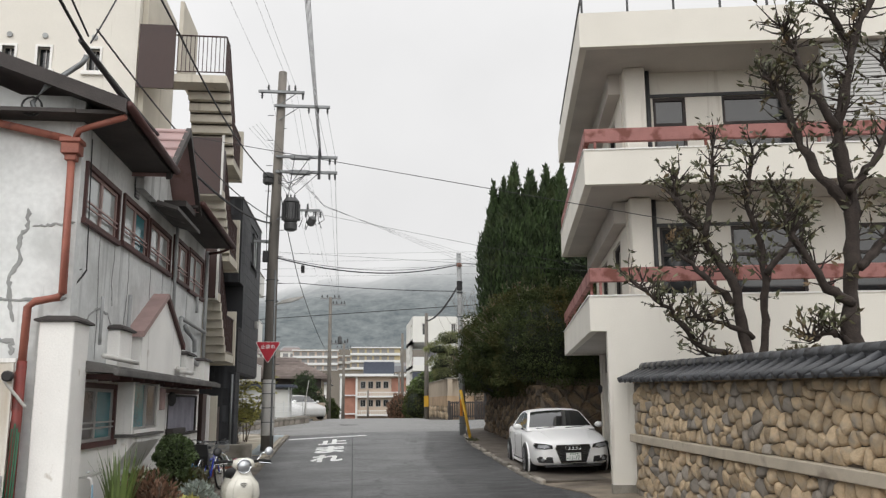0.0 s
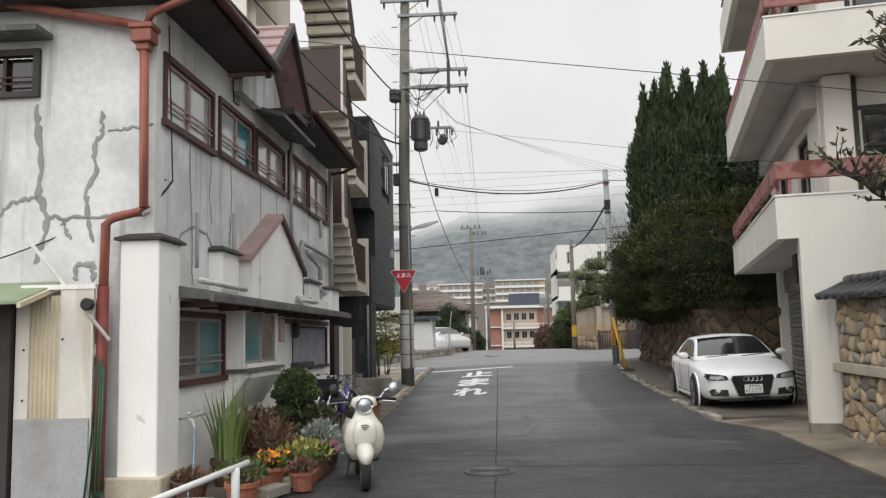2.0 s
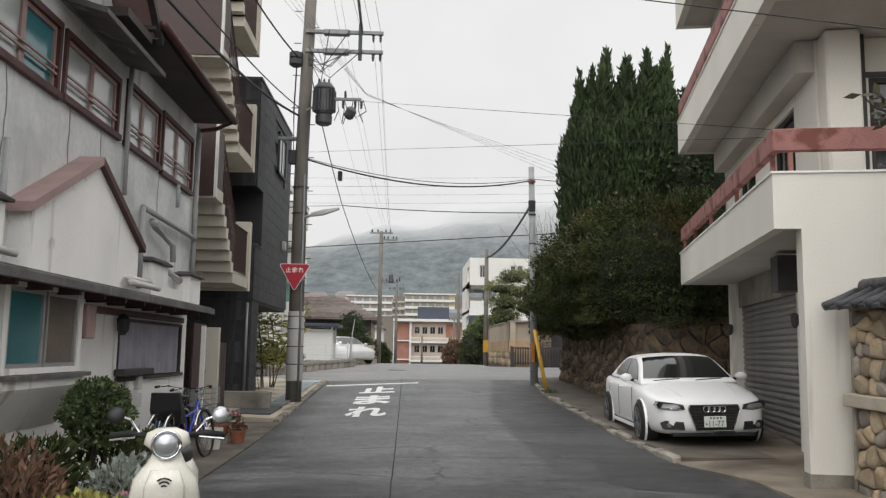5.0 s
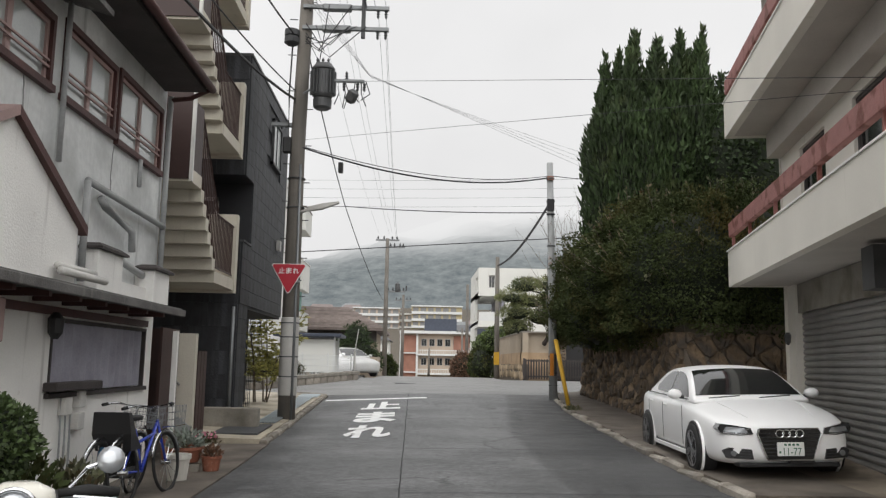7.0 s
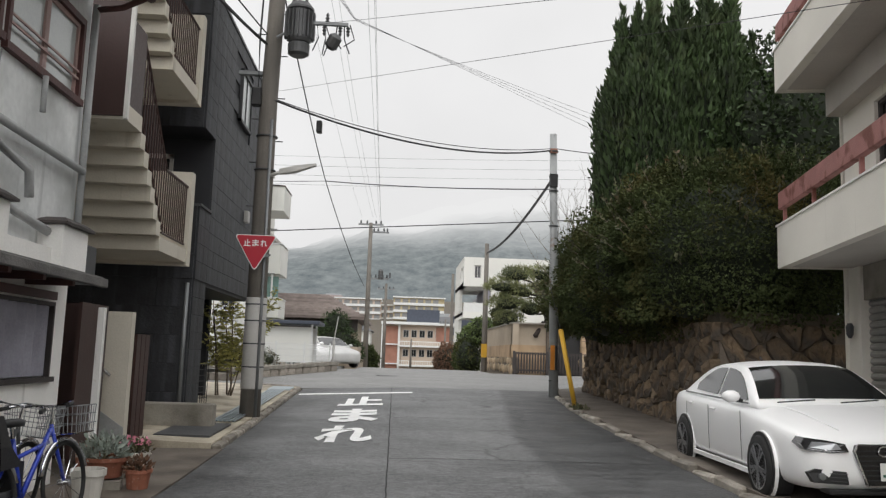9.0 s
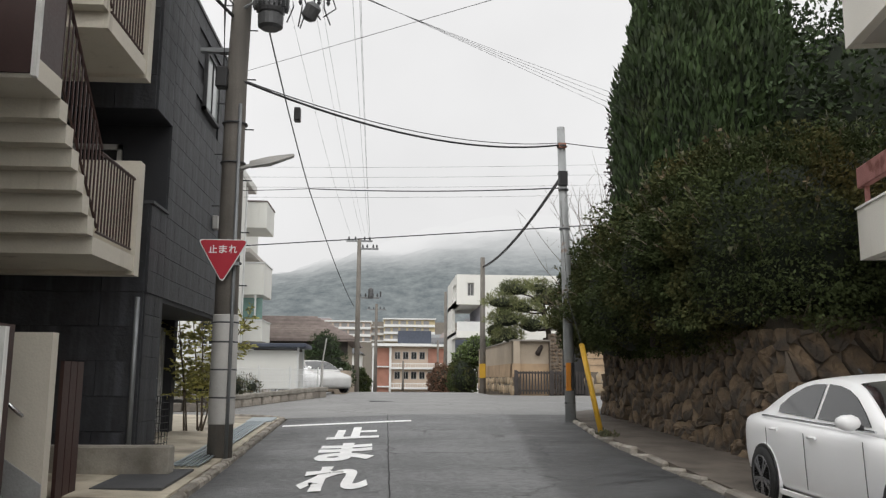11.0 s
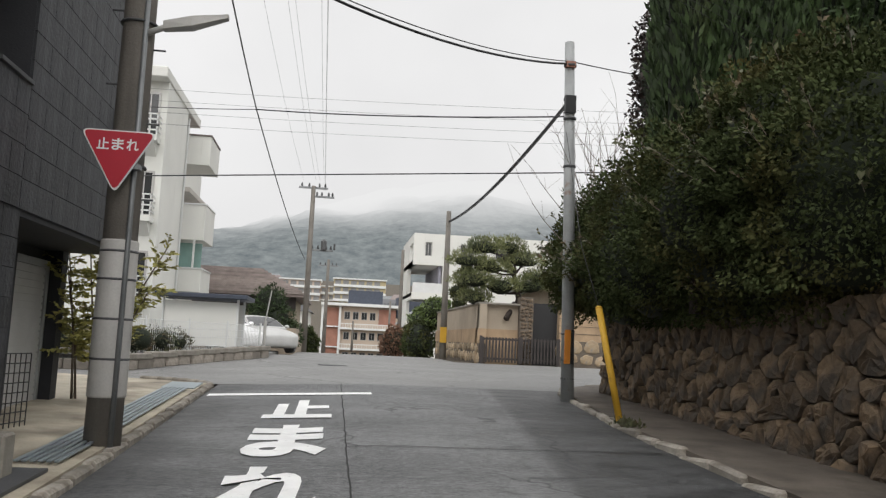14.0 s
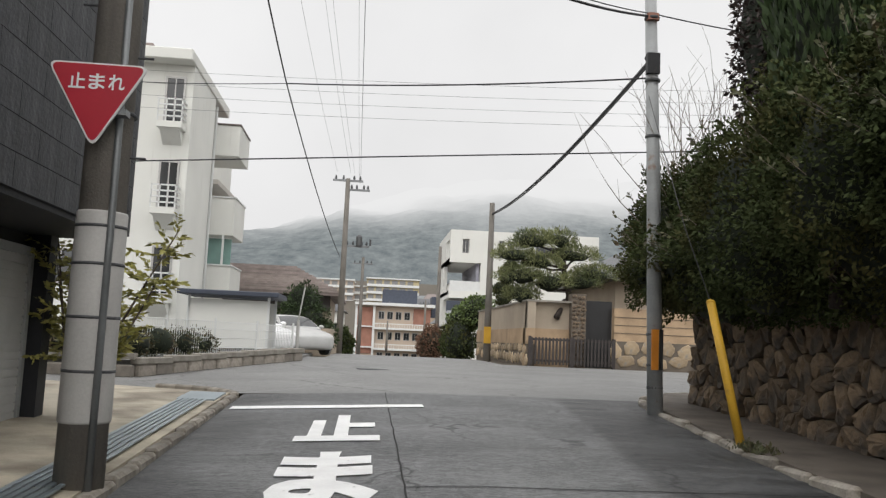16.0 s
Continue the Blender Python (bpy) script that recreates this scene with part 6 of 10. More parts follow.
for i, (cx, cy, top, r) in enumerate(spires):
    c = thing("cypress", "tall narrow dark green cypress with pointed tips", "tree", (cx, cy, 1.9), group="cypress row")
    part("trunk", TRUNK, None, c, at=pose(cx, cy, 1.9))
    n = 6500
    z = 0.25 + 0.75 * rng.uniform(0, 1, n) ** 0.9
    tips = rng.integers(0, 7, n)
    ta = rng.uniform(0, 2 * np.pi, 7)
    th = rng.uniform(0.55, 1.12, 7)
    prof = np.where(z < 0.72, 1.0, np.clip((1 - z) / 0.28, 0, 1) ** 0.7) * r * 1.15
    ang = rng.uniform(0, 2 * np.pi, n)
    rad = prof * np.sqrt(rng.uniform(0.55, 1, n)) * (1 + 0.16 * np.sin(ang * 4 + z * 5 + i))
    zz = 2.2 + (top - 2.2) * z
    tipx, tipy = np.cos(ta[tips]) * r * 0.55, np.sin(ta[tips]) * r * 0.55
    f = np.clip((z - 0.66) / 0.34, 0, 1)
    px = cx + np.cos(ang) * rad * (1 - 0.88 * f) + tipx * f
    py = cy + np.sin(ang) * rad * (1 - 0.88 * f) + tipy * f
    zz = np.where(f > 0, 2.2 + (top - 2.2) * (0.66 + 0.34 * f * th[tips]), zz)
    P = np.stack([px, py, zz], 1)
    N = np.stack([np.cos(ang) * 0.35, np.sin(ang) * 0.35, np.full(n, 1.3)], 1)
    tagged(part("crown", quads("crown", leaves_at(P, N, 0.2, rng, 3.6, 0.3), M["leaf_cypress"]), None, c), kind="stuff")
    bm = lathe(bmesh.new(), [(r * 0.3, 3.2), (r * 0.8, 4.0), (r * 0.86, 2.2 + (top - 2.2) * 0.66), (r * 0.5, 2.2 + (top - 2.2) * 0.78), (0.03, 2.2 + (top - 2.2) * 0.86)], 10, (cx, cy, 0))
    part("inner_growth", bm, M["leaf_core_shade"], c, smooth=True)

# boulder wall under the hedge: a face to the road and a return towards the garage
bw = thing("boulder_wall", "retaining wall of large rough brown boulders", "stone wall", (5.3, 28, 0.2), kind="structure")
part("wall_core", B((5.45, 9, 24.1, 33.2, -0.2, 2.0)), M["stone_joint"], bw)
part("earth_fill", B((5.46, 9, 24.11, 33.15, 2.0, 2.2)), M["earth"], bw)
rs2 = random.Random(21)
BLD = [blob_mesh("boulder", rs2, 1, 1, 0.14, M["boulder"], 6) for _ in range(8)]
for c0, outline in rubble(24.05, 33.3, -0.05, 1.95, 0.32, 0.42, rs2, 0.48):
    g = ground_z(5.2, c0.x)
    part("boulder", rubble_stone("boulder", outline, rs2.uniform(0.05, 0.11), M["boulder"], rs2, 0.97, 1.0), None, bw, at=pose(5.42 - 0.1 * (1 - c0.y / 2), c0.x, g + c0.y))
for c0, outline in rubble(5.45, 7.6, -0.05, 1.95, 0.36, 0.42, rs2, 0.48):
    part("boulder", rubble_stone("boulder", outline, rs2.uniform(0.05, 0.11), M["boulder"], rs2, 0.97, 1.0), None, bw, at=pose(c0.x, 24.08, ground_z(5.2, 24.1) + c0.y, 0, 0, 90) @ Matrix.Diagonal((1, -1, 1, 1)))
for c0, outline in rubble(5.5, 9.0, 0.0, 1.8, 0.4, 0.42, rs2, 0.45):
    part("boulder", rubble_stone("boulder", outline, rs2.uniform(0.05, 0.11), M["boulder"], rs2, 0.97, 1.0), None, bw, at=pose(c0.x, 33.22, ground_z(5.5, 33) + c0.y, 0, 0, -90))

# ---- gnarled pruned trees behind the near stone wall ----
def gnarled(name, label, base, limbs, seed, leafmat, nleaf):
    """limbs: polylines (dx, dz) from the base in a plane facing the street; kinks, twigs and leaf tufts are grown on them."""
    rr = random.Random(seed)
    nr = np.random.default_rng(seed)
    t = thing(name, label, "tree", base)
    LP, LN = [], []
    for r0, pts in limbs:
        path = []
        y = 0.0
        for (xa, za), (xb, zb) in zip(pts, pts[1:]):
            n = 5
            for k in range(n):
                f = k / n
                y += rr.uniform(-0.06, 0.06)
                path.append(Vector((base[0] + xa + (xb - xa) * f + rr.uniform(-0.03, 0.03), base[1] + y, base[2] + za + (zb - za) * f + rr.uniform(-0.03, 0.03))))
        path.append(Vector((base[0] + pts[-1][0], base[1] + y, base[2] + pts[-1][1])))
        m = len(path)
        part("limb", Tube(path, [r0 * 0.78 * (1 - 0.68 * i / (m - 1)) * rr.uniform(0.8, 1.25) for i in range(m)], 8), M["bark"], t, smooth=True)
        bm = bmesh.new()
        for i in range(int(m * 0.35), m):
            for _ in range(5 if i > m * 0.6 else 3):
                a = path[i]
                d = Vector((rr.uniform(-1, 1), rr.uniform(-0.7, 0.7), rr.uniform(-0.2, 1.1))).normalized()
                q = [a]
                for s in range(3):
                    d = (d + Vector((rr.uniform(-0.5, 0.5), rr.uniform(-0.4, 0.4), rr.uniform(-0.2, 0.5)))).normalized()
                    q.append(q[-1] + d * rr.uniform(0.07, 0.18))
                tube(bm, q, [0.017, 0.013, 0.009, 0.005], 5, False)
                for s in range(nleaf):
                    w = q[rr.randint(2, 3)]
                    LP.append((w.x + rr.uniform(-0.03, 0.03), w.y + rr.uniform(-0.03, 0.03), w.z + rr.uniform(-0.03, 0.03)))
                    LN.append((d.x, d.y, d.z))
        tagged(part("twig_mass", bm, M["bark"], t), kind="stuff")
    tagged(part("leaves", quads("leaves", leaves_at(np.array(LP), np.array(LN), 0.115, nr, 2.8, 0.9, 0.25), M[leafmat]), None, t), kind="stuff")
    return t


gnarled("pruned_tree", "gnarled pruned garden tree with sparse drooping leaves", (6.15, 12.4, 1.5), [
    (0.13, [(0, 0), (0.0, 0.8), (-0.2, 1.9), (-0.55, 2.6), (-1.0, 3.2), (-0.95, 3.6)]), (0.10, [(0.15, 0), (0.3, 0.9), (0.35, 1.8), (0.4, 2.5), (0.15, 3.2), (0.3, 4.1)]),
    (0.085, [(-0.05, 0.6), (-0.75, 0.85), (-1.3, 1.4), (-1.9, 1.85)]), (0.075, [(-0.15, 1.5), (-0.6, 1.9), (-1.0, 2.3), (-0.7, 2.5)]), (0.07, [(-0.6, 2.6), (-0.45, 3.4), (-0.35, 4.2)]),
    (0.07, [(0.33, 2.0), (0.8, 2.5), (1.0, 3.1), (0.7, 3.4)]), (0.08, [(-0.3, 0.3), (-0.75, 0.85)]), (0.06, [(0.1, 1.0), (-0.5, 1.25), (-0.95, 1.3)])], 31, "leaf_dull", 6)
gnarled("pruned_tree", "large gnarled pruned tree with knotted dark limbs", (6.85, 10.6, 1.5), [
    (0.17, [(0, 0), (-0.1, 0.9), (0.05, 1.9), (0.1, 2.8), (-0.1, 3.6), (0.0, 4.3), (0.25, 5.2), (0.6, 5.8)]), (0.10, [(-0.05, 1.3), (-0.45, 1.6), (-0.9, 2.2), (-1.0, 2.5)]),
    (0.10, [(0.1, 2.6), (-0.3, 3.1), (-0.65, 3.9), (-0.75, 4.4), (-0.95, 4.6)]), (0.09, [(0.0, 2.9), (0.5, 3.4), (0.9, 4.2), (0.8, 5.0)]), (0.08, [(-0.1, 3.7), (-0.45, 4.3), (-0.6, 5.0), (-0.8, 5.3)]),
    (0.09, [(0.05, 1.8), (0.5, 2.2), (0.9, 2.8), (1.3, 3.0)]), (0.07, [(0.2, 5.1), (-0.15, 5.6), (-0.3, 5.9)]), (0.07, [(-0.05, 0.7), (-0.4, 0.9), (-0.7, 0.8)])], 33, "leaf_dull", 6)
fern = [(6.55, 12.9, 1.75, 0.5, 0.4, 0.45), (7.2, 12.6, 1.8, 0.6, 0.5, 0.5)]
lowb = thing("garden_shrub", "yellowish green shrub with fern-like leaves behind the wall", "shrub", (6.9, 12.7, 1.5))
P, N = shell_points(fern, 2600, rng)
tagged(part("foliage", quads("foliage", leaves_at(P, N, 0.12, rng, 3.2, 0.8, 0.3), M["leaf_dull"]), None, lowb), kind="stuff")
part("stem", Tube([(6.9, 12.7, 1.45), (6.9, 12.7, 1.9)], 0.03, 6), M["bark"], lowb)

# ---- poles, sign and lines ----
PX, PY = -2.53, 26.0
pole = thing("utility_pole", "weathered concrete utility pole with crossarms and transformer", "utility pole", (PX, PY, ground_z(PX, PY)))
part("shaft", Tube([(PX, PY, -0.2), (PX - 0.005, PY, 6), (PX + 0.12, PY + 0.1, 12.2)], [0.19, 0.165, 0.135], 20), M["pole_concrete"], pole, smooth=True)
part("wrap", lathe(bmesh.new(), [(0.196, 0.58), (0.2, 0.6), (0.196, 2.22), (0.19, 2.24)], 20, (PX, PY, 0)), M["pole_sheet"], pole, "pale ribbed sheet wrapped round the shaft", smooth=True)
for z in (0.98, 1.4, 1.82, 2.12, 4.65, 5.3, 3.05):
    part("strap", lathe(bmesh.new(), [(0.2, z - 0.012), (0.205, z), (0.2, z + 0.012)], 20, (PX, PY, 0)), M["steel_dark"], pole)
part("conduit", Tube([(PX + 0.12, PY - 0.16, -0.1), (PX + 0.12, PY - 0.16, 2.25), (PX + 0.1, PY - 0.15, 5.6)], 0.03, 8), M["steel_grey"], pole, smooth=True)
for i in range(20):
    z = 2.7 + 0.42 * i
    s = -1 if i % 2 else 1
    part("climbing_step", Tube([(PX + s * 0.12, PY, z), (PX + s * 0.3, PY, z)], 0.011, 6), M["steel_dark"], pole)


def insulator(p, up=1):
    bm = bmesh.new()
    lathe(bm, [(0.02, 0), (0.045, 0.03), (0.02, 0.06), (0.045, 0.09), (0.02, 0.12), (0.035, 0.15), (0.01, 0.2)], 8, (0, 0, 0), pose(*p, 0 if up > 0 else 180))
    part("insulator", bm, M["steel_dark"], pole)


def arm(x0, x1, y, z, w=0.045):
    part("crossarm", B(x0, x1, y - w, y + w, z - w, z + w, bev=0.008), M["steel_grey"], pole)


arm(PX - 0.62, PX + 0.85, PY - 0.1, 11.45)
arm(PX - 0.1, PX + 1.68, PY - 0.1, 10.98)
arm(PX, PX + 1.95, PY - 0.1, 9.28)
arm(PX, PX + 1.95, PY - 0.1, 8.78)
arm(PX + 0.6, PX + 1.45, PY - 0.25, 7.5, 0.035)
for x in (-0.3, 0.35, 0.55):
    insulator((PX + x, PY - 0.1, 11.5))
for x in (-0.5, 0.8):
    insulator((PX + x, PY - 0.1, 11.4), -1)
for x in (1.0, 1.3, 1.6):
    insulator((PX + x, PY - 0.1, 10.94), -1)
for x in (1.7, 1.88):
    insulator((PX + x, PY - 0.1, 9.24), -1)
    insulator((PX + x, PY - 0.1, 8.74), -1)
part("brace", Tube([(PX + 0.05, PY - 0.1, 11.0), (PX + 0.6, PY - 0.1, 11.42)], 0.015, 6), M["steel_grey"], pole)
part("brace", Tube([(PX + 0.05, PY - 0.1, 10.5), (PX + 0.7, PY - 0.1, 10.95)], 0.015, 6), M["steel_grey"], pole)
part("spacer_bar", B(PX + 1.33, PX + 1.42, PY - 0.18, PY - 0.1, 8.55, 9.5), M["steel_dark"], pole)
for z in (9.28, 8.78):
    part("switch_box", B(PX + 0.45, PX + 1.1, PY - 0.2, PY - 0.02, z - 0.09, z + 0.05, bev=0.02), M["steel_grey"], pole)
tr = part("transformer", lathe(bmesh.new(), [(0.14, -0.22), (0.2, -0.18), (0.21, 0.0), (0.17, 0.03), (0.2, 0.05), (0.22, 0.1), (0.22, 0.66), (0.26, 0.68), (0.26, 0.72), (0.18, 0.82), (0.05, 0.84)], 20, (PX + 0.53, PY - 0.22, 7.06)), M["tank_grey"], pole, "grey ribbed pole transformer", smooth=False)
for i in range(18):
    a = 2 * math.pi * i / 18
    part("rib", B(-0.01, 0.01, 0.2, 0.29, 0.12, 0.64), M["tank_grey"], tr, at=pose(PX + 0.53, PY - 0.22, 7.06, 0, 0, math.degrees(a)))
for dx in (-0.1, 0.02, 0.14):
    part("bushing", lathe(bmesh.new(), [(0.02, 0), (0.04, 0.04), (0.02, 0.08), (0.035, 0.11), (0.01, 0.16)], 8, (PX + 0.5 + dx, PY - 0.3, 7.84)), M["steel_dark"], tr)
part("fuse_drum", lathe(bmesh.new(), [(0.06, -0.16), (0.13, -0.1), (0.13, 0.1), (0.06, 0.16)], 12, (0, 0, 0), pose(PX + 1.18, PY - 0.25, 7.15, 20, 30, 0)), M["tank_grey"], pole)
for i in range(7):
    a = R.uniform(0.7, 1.5)
    part("hanging_lead", Tube([(PX + a, PY - 0.25, 7.5), (PX + a + R.uniform(-0.1, 0.1), PY - 0.28, 7.2), (PX + a + R.uniform(-0.12, 0.12), PY - 0.25, 6.85 + R.uniform(0, 0.25))], 0.012, 5), M["wire"], pole)
for x in (0.75, 1.0, 1.3, 1.45):
    insulator((PX + x, PY - 0.25, 7.46), -1)
part("riser_cable", Tube([(PX - 0.19, PY - 0.12, 6.0), (PX - 0.22, PY - 0.14, 7.2), (PX - 0.19, PY - 0.13, 8.5)], 0.018, 6), M["wire"], pole)
insulator((PX + 1.05, PY - 0.25, 7.52))
part("terminal_box", B(PX - 0.3, PX - 0.12, PY - 0.24, PY - 0.06, 5.85, 6.2, bev=0.02), M["black_plastic"], pole)
part("hanger", Tube([(PX + 0.1, PY - 0.2, 7.2), (PX + 0.6, PY - 0.25, 7.5)], 0.025, 6), M["steel_grey"], pole)
for z in (8.62, 8.45):
    part("cable_clamp", lathe(bmesh.new(), [(0.1, -0.1), (0.17, -0.05), (0.17, 0.08), (0.08, 0.12)], 10, (PX - 0.22, PY - 0.1, z)), M["steel_dark"], pole)
part("side_bracket", B(PX - 0.6, PX - 0.1, PY - 0.05, PY + 0.05, 6.5, 6.57), M["steel_grey"], pole)
for i in range(7):
    a, b = R.uniform(0.2, 1.6), R.uniform(0.1, 1.3)
    part("jumper_cable", Tube([(PX + 0.1, PY - 0.2, 7.9 + R.uniform(0, 1)), (PX + 0.3 + 0.3 * b, PY - 0.3, 8.0 + R.uniform(-0.2, 0.6)), (PX + a, PY - 0.2, 8.8 + R.choice((0, 0.5)))], 0.012, 5), M["wire"], pole)
lamp = part("street_light", Tube([(PX + 0.1, PY - 0.12, 4.52), (PX + 0.35, PY - 0.2, 4.6)], 0.035, 8), M["pole_sheet"], pole, "slim grey street light arm", smooth=True)
bm = bmesh.new()
loft(bm, [[(PX + 0.3, PY - 0.25, 4.55), (PX + 0.3, PY - 0.13, 4.55), (PX + 0.3, PY - 0.13, 4.64), (PX + 0.3, PY - 0.25, 4.64)], [(PX + 0.6, PY - 0.28, 4.6), (PX + 0.6, PY - 0.1, 4.6), (PX + 0.6, PY - 0.12, 4.72), (PX + 0.6, PY - 0.26, 4.72)], [(PX + 0.98, PY - 0.24, 4.74), (PX + 0.98, PY - 0.14, 4.74), (PX + 0.98, PY - 0.14, 4.78), (PX + 0.98, PY - 0.24, 4.78)]])
part("lamp_head", bm, M["pole_sheet"], lamp)

sign = thing("stop_sign", "red triangular stop sign with white border and characters", "traffic sign", (PX - 0.05, PY - 0.3, 3.1))
def tri(cx, cz, w, y0, y1, m, name, corner=0.05):
    h = w * 0.866
    pts = [Vector((cx - w / 2, cz + h / 3)), Vector((cx + w / 2, cz + h / 3)), Vector((cx, cz - 2 * h / 3))]
    out = []
    for i in range(3):
        a, b, c = pts[i - 1], pts[i], pts[(i + 1) % 3]
        d1, d2 = (a - b).normalized(), (c - b).normalized()
        for k in range(5):
            f = k / 4
            p = (b + d1 * corner * 1.7) * (1 - f) ** 2 + b * 2 * f * (1 - f) + (b + d2 * corner * 1.7) * f * f
            out.append((p.x, p.y))
    return part(name, prism(bmesh.new(), out, "y", y0, y1), m, sign)
SCX, SCZ, SY = -2.56, 3.15, 25.68
tri(SCX, SCZ, 0.78, SY, SY + 0.02, M["sign_white"], "border")
tri(SCX, SCZ, 0.735, SY - 0.006, SY - 0.002, M["sign_red"], "red_face", 0.045)
for i, ch in enumerate("止まれ"):
    me = glyph_fit("character", ch, M["sign_white"], 0.125, 0.125, 0.0, 0.02)
    part("character", me, None, sign, at=pose(SCX - 0.15 + 0.15 * i, SY - 0.009, SCZ + 0.075, 90))
part("bracket", B(PX - 0.2, PX + 0.2, SY + 0.02, SY + 0.14, 2.98, 3.03), M["steel_grey"], sign)

RPX, RPY = 4.19, 31.95
rpole = thing("utility_pole", "slim grey steel pole beside the hedge", "utility pole", (RPX, RPY, ground_z(RPX, RPY)))
part("shaft", Tube([(RPX, RPY, 0.1), (RPX - 0.02, RPY + 0.2, 4), (RPX - 0.04, RPY + 0.45, 7.4)], [0.125, 0.11, 0.095], 16), M["pole_grey"], rpole, smooth=True)
part("hazard_plate", B(RPX - 0.13, RPX - 0.02, RPY - 0.17, RPY - 0.13, 1.03, 1.66), M["orange"], rpole, "orange hazard plate with black bars")
part("hazard_edge", B(RPX + 0.0, RPX + 0.05, RPY - 0.17, RPY - 0.13, 1.03, 1.66), M["black_plastic"], rpole)
for z in (1.1, 1.58, 0.75, 6.9, 6.2, 5.8, 4.83):
    part("strap", lathe(bmesh.new(), [(0.125, -0.02), (0.13, 0), (0.125, 0.02)], 14, (RPX - 0.005 * z, RPY + 0.06 * z * 0.9, z)), M["steel_dark"], rpole)
part("rusty_clamp", B(RPX - 0.13, RPX + 0.05, RPY + 0.27, RPY + 0.4, 6.85, 6.97), M["brick_red"], rpole)
part("clamp", B(RPX - 0.15, RPX + 0.06, RPY + 0.2, RPY + 0.32, 5.9, 6.25), M["wire"], rpole)

stake = thing("guard_stake", "leaning yellow painted pole guard in the kerb", "guard stake", (4.03, 28.55, ground_z(4, 28.5)))
part("tube", Tube([(4.03, 28.55, 0.15), (3.71, 28.75, 1.93)], 0.052, 12), M["yellow"], stake, smooth=True)
part("cap", lathe(bmesh.new(), [(0.053, 0), (0.05, 0.03), (0.02, 0.045)], 12, (3.708, 28.752, 1.925)), M["yellow"], stake)
part("stay_wire", Tube([(3.72, 28.75, 1.9), (3.55, 29.2, 2.9), (4.1, 32.3, 5.6)], 0.006, 5), M["wire"], stake)


def wire(a, b, sag=0.25, r=0.012, n=18, label="thin black overhead wire", extra=()):
    pts = [Vector(a).lerp(Vector(b), i / n) - Vector((0, 0, sag * 4 * (i / n) * (1 - i / n))) for i in range(n + 1)]
    w = setting("overhead_wire", Tube(pts, r, 5), M["wire"], label, "overhead wire", kind=" ")
    del w["kind"]
    return w


TOPR = (RPX - 0.04, RPY + 0.4, 6.95)
wire((PX + 0.1, PY - 0.1, 6.0), TOPR, 0.42, 0.022, label="thick sagging black telephone cable")
wire((PX + 0.1, PY, 6.05), (RPX - 0.04, RPY + 0.4, 7.0), 0.36, 0.01)
box_ = thing("cable_closure", "small black box hanging on the cable", "cable box", (-1.66, 27.1, 5.85))
part("case", B(-1.72, -1.61, 27.0, 27.18, 5.72, 5.96, bev=0.015), M["black_plastic"], box_)
JT = (-2.42, 37.3, 6.84)
wire((PX + 0.1, PY + 0.1, 8.4), JT, 0.15, 0.016)
wire(JT, (-1.85, 60, 5.2), 0.3, 0.016)
wire(JT, (RPX - 0.03, RPY + 0.35, 5.86), 0.08, 0.016)
wire(JT, (-12, 40, 7.6), 0.2, 0.01)
wire((-14, 39.8, 4.74), (9.5, 38.1, 6.3), 0.0, 0.018)
wire((RPX - 0.03, RPY + 0.4, 6.2), (4.8, 54.5, 6.9), 0.35, 0.03, label="thick bundled black cable")
wire((RPX - 0.03, RPY + 0.4, 6.15), (4.8, 54.5, 6.85), 0.37, 0.02)
wire((RPX, RPY + 0.4, 7.0), (9, 33.5, 7.2), 0.1, 0.012)
for x, z in ((PX + 1.7, 9.2), (PX + 1.88, 9.2), (PX + 1.88, 8.7)):
    wire((x, PY - 0.1, z), (-1.6 + 0.3 * (x - PX), 60, 8.9), 0.5, 0.004)
for x in (-0.3, 0.35, 0.55):
    wire((PX + x, PY - 0.1, 11.7), (-1.9 + x, 60, 9.4), 0.6, 0.004)
    wire((PX + x, PY - 0.1, 11.7), (PX + x - 2.6, -14, 12.8), 0.6, 0.004)
for i in range(5):
    wire((PX + 1.36 + 0.02 * i, PY - 0.14, 9.5 - 0.06 * i), (-0.75 + 0.06 * i, -12, 10.9 - 0.05 * i), 0.5, 0.007)
for x in (1.0, 1.3, 1.6):
    wire((PX + x, PY - 0.1, 10.75), (PX + 0.6 + 0.8 * x, PY - 0.1, 9.3), 0.0, 0.005)
for i in range(4):
    wire((-14, 47, 8.6 + 0.42 * i), (16, 45, 9.0 + 0.42 * i), 0.25, 0.005)
for i in range(4):
    wire((-1.02 + 0.03 * i, 25.86, 7.72 - 0.03 * i), (6.6, 27.1 + 0.1 * i, 4.95 + 0.26 * i), 0.03 * i, 0.003)
    wire((-1.02 + 0.03 * i, 25.86, 7.72 - 0.03 * i), (-2.9 + 0.1 * i, 22.0, 8.9 + 0.05 * i), 0.02, 0.0035)
wire((-2.4, 26, 6.2), (4.9, 14.95, 3.9), 0.0, 0.0035)
wire((-1.7, 25.8, 7.5), (4.6, 14.95, 3.95), 0.0, 0.004)
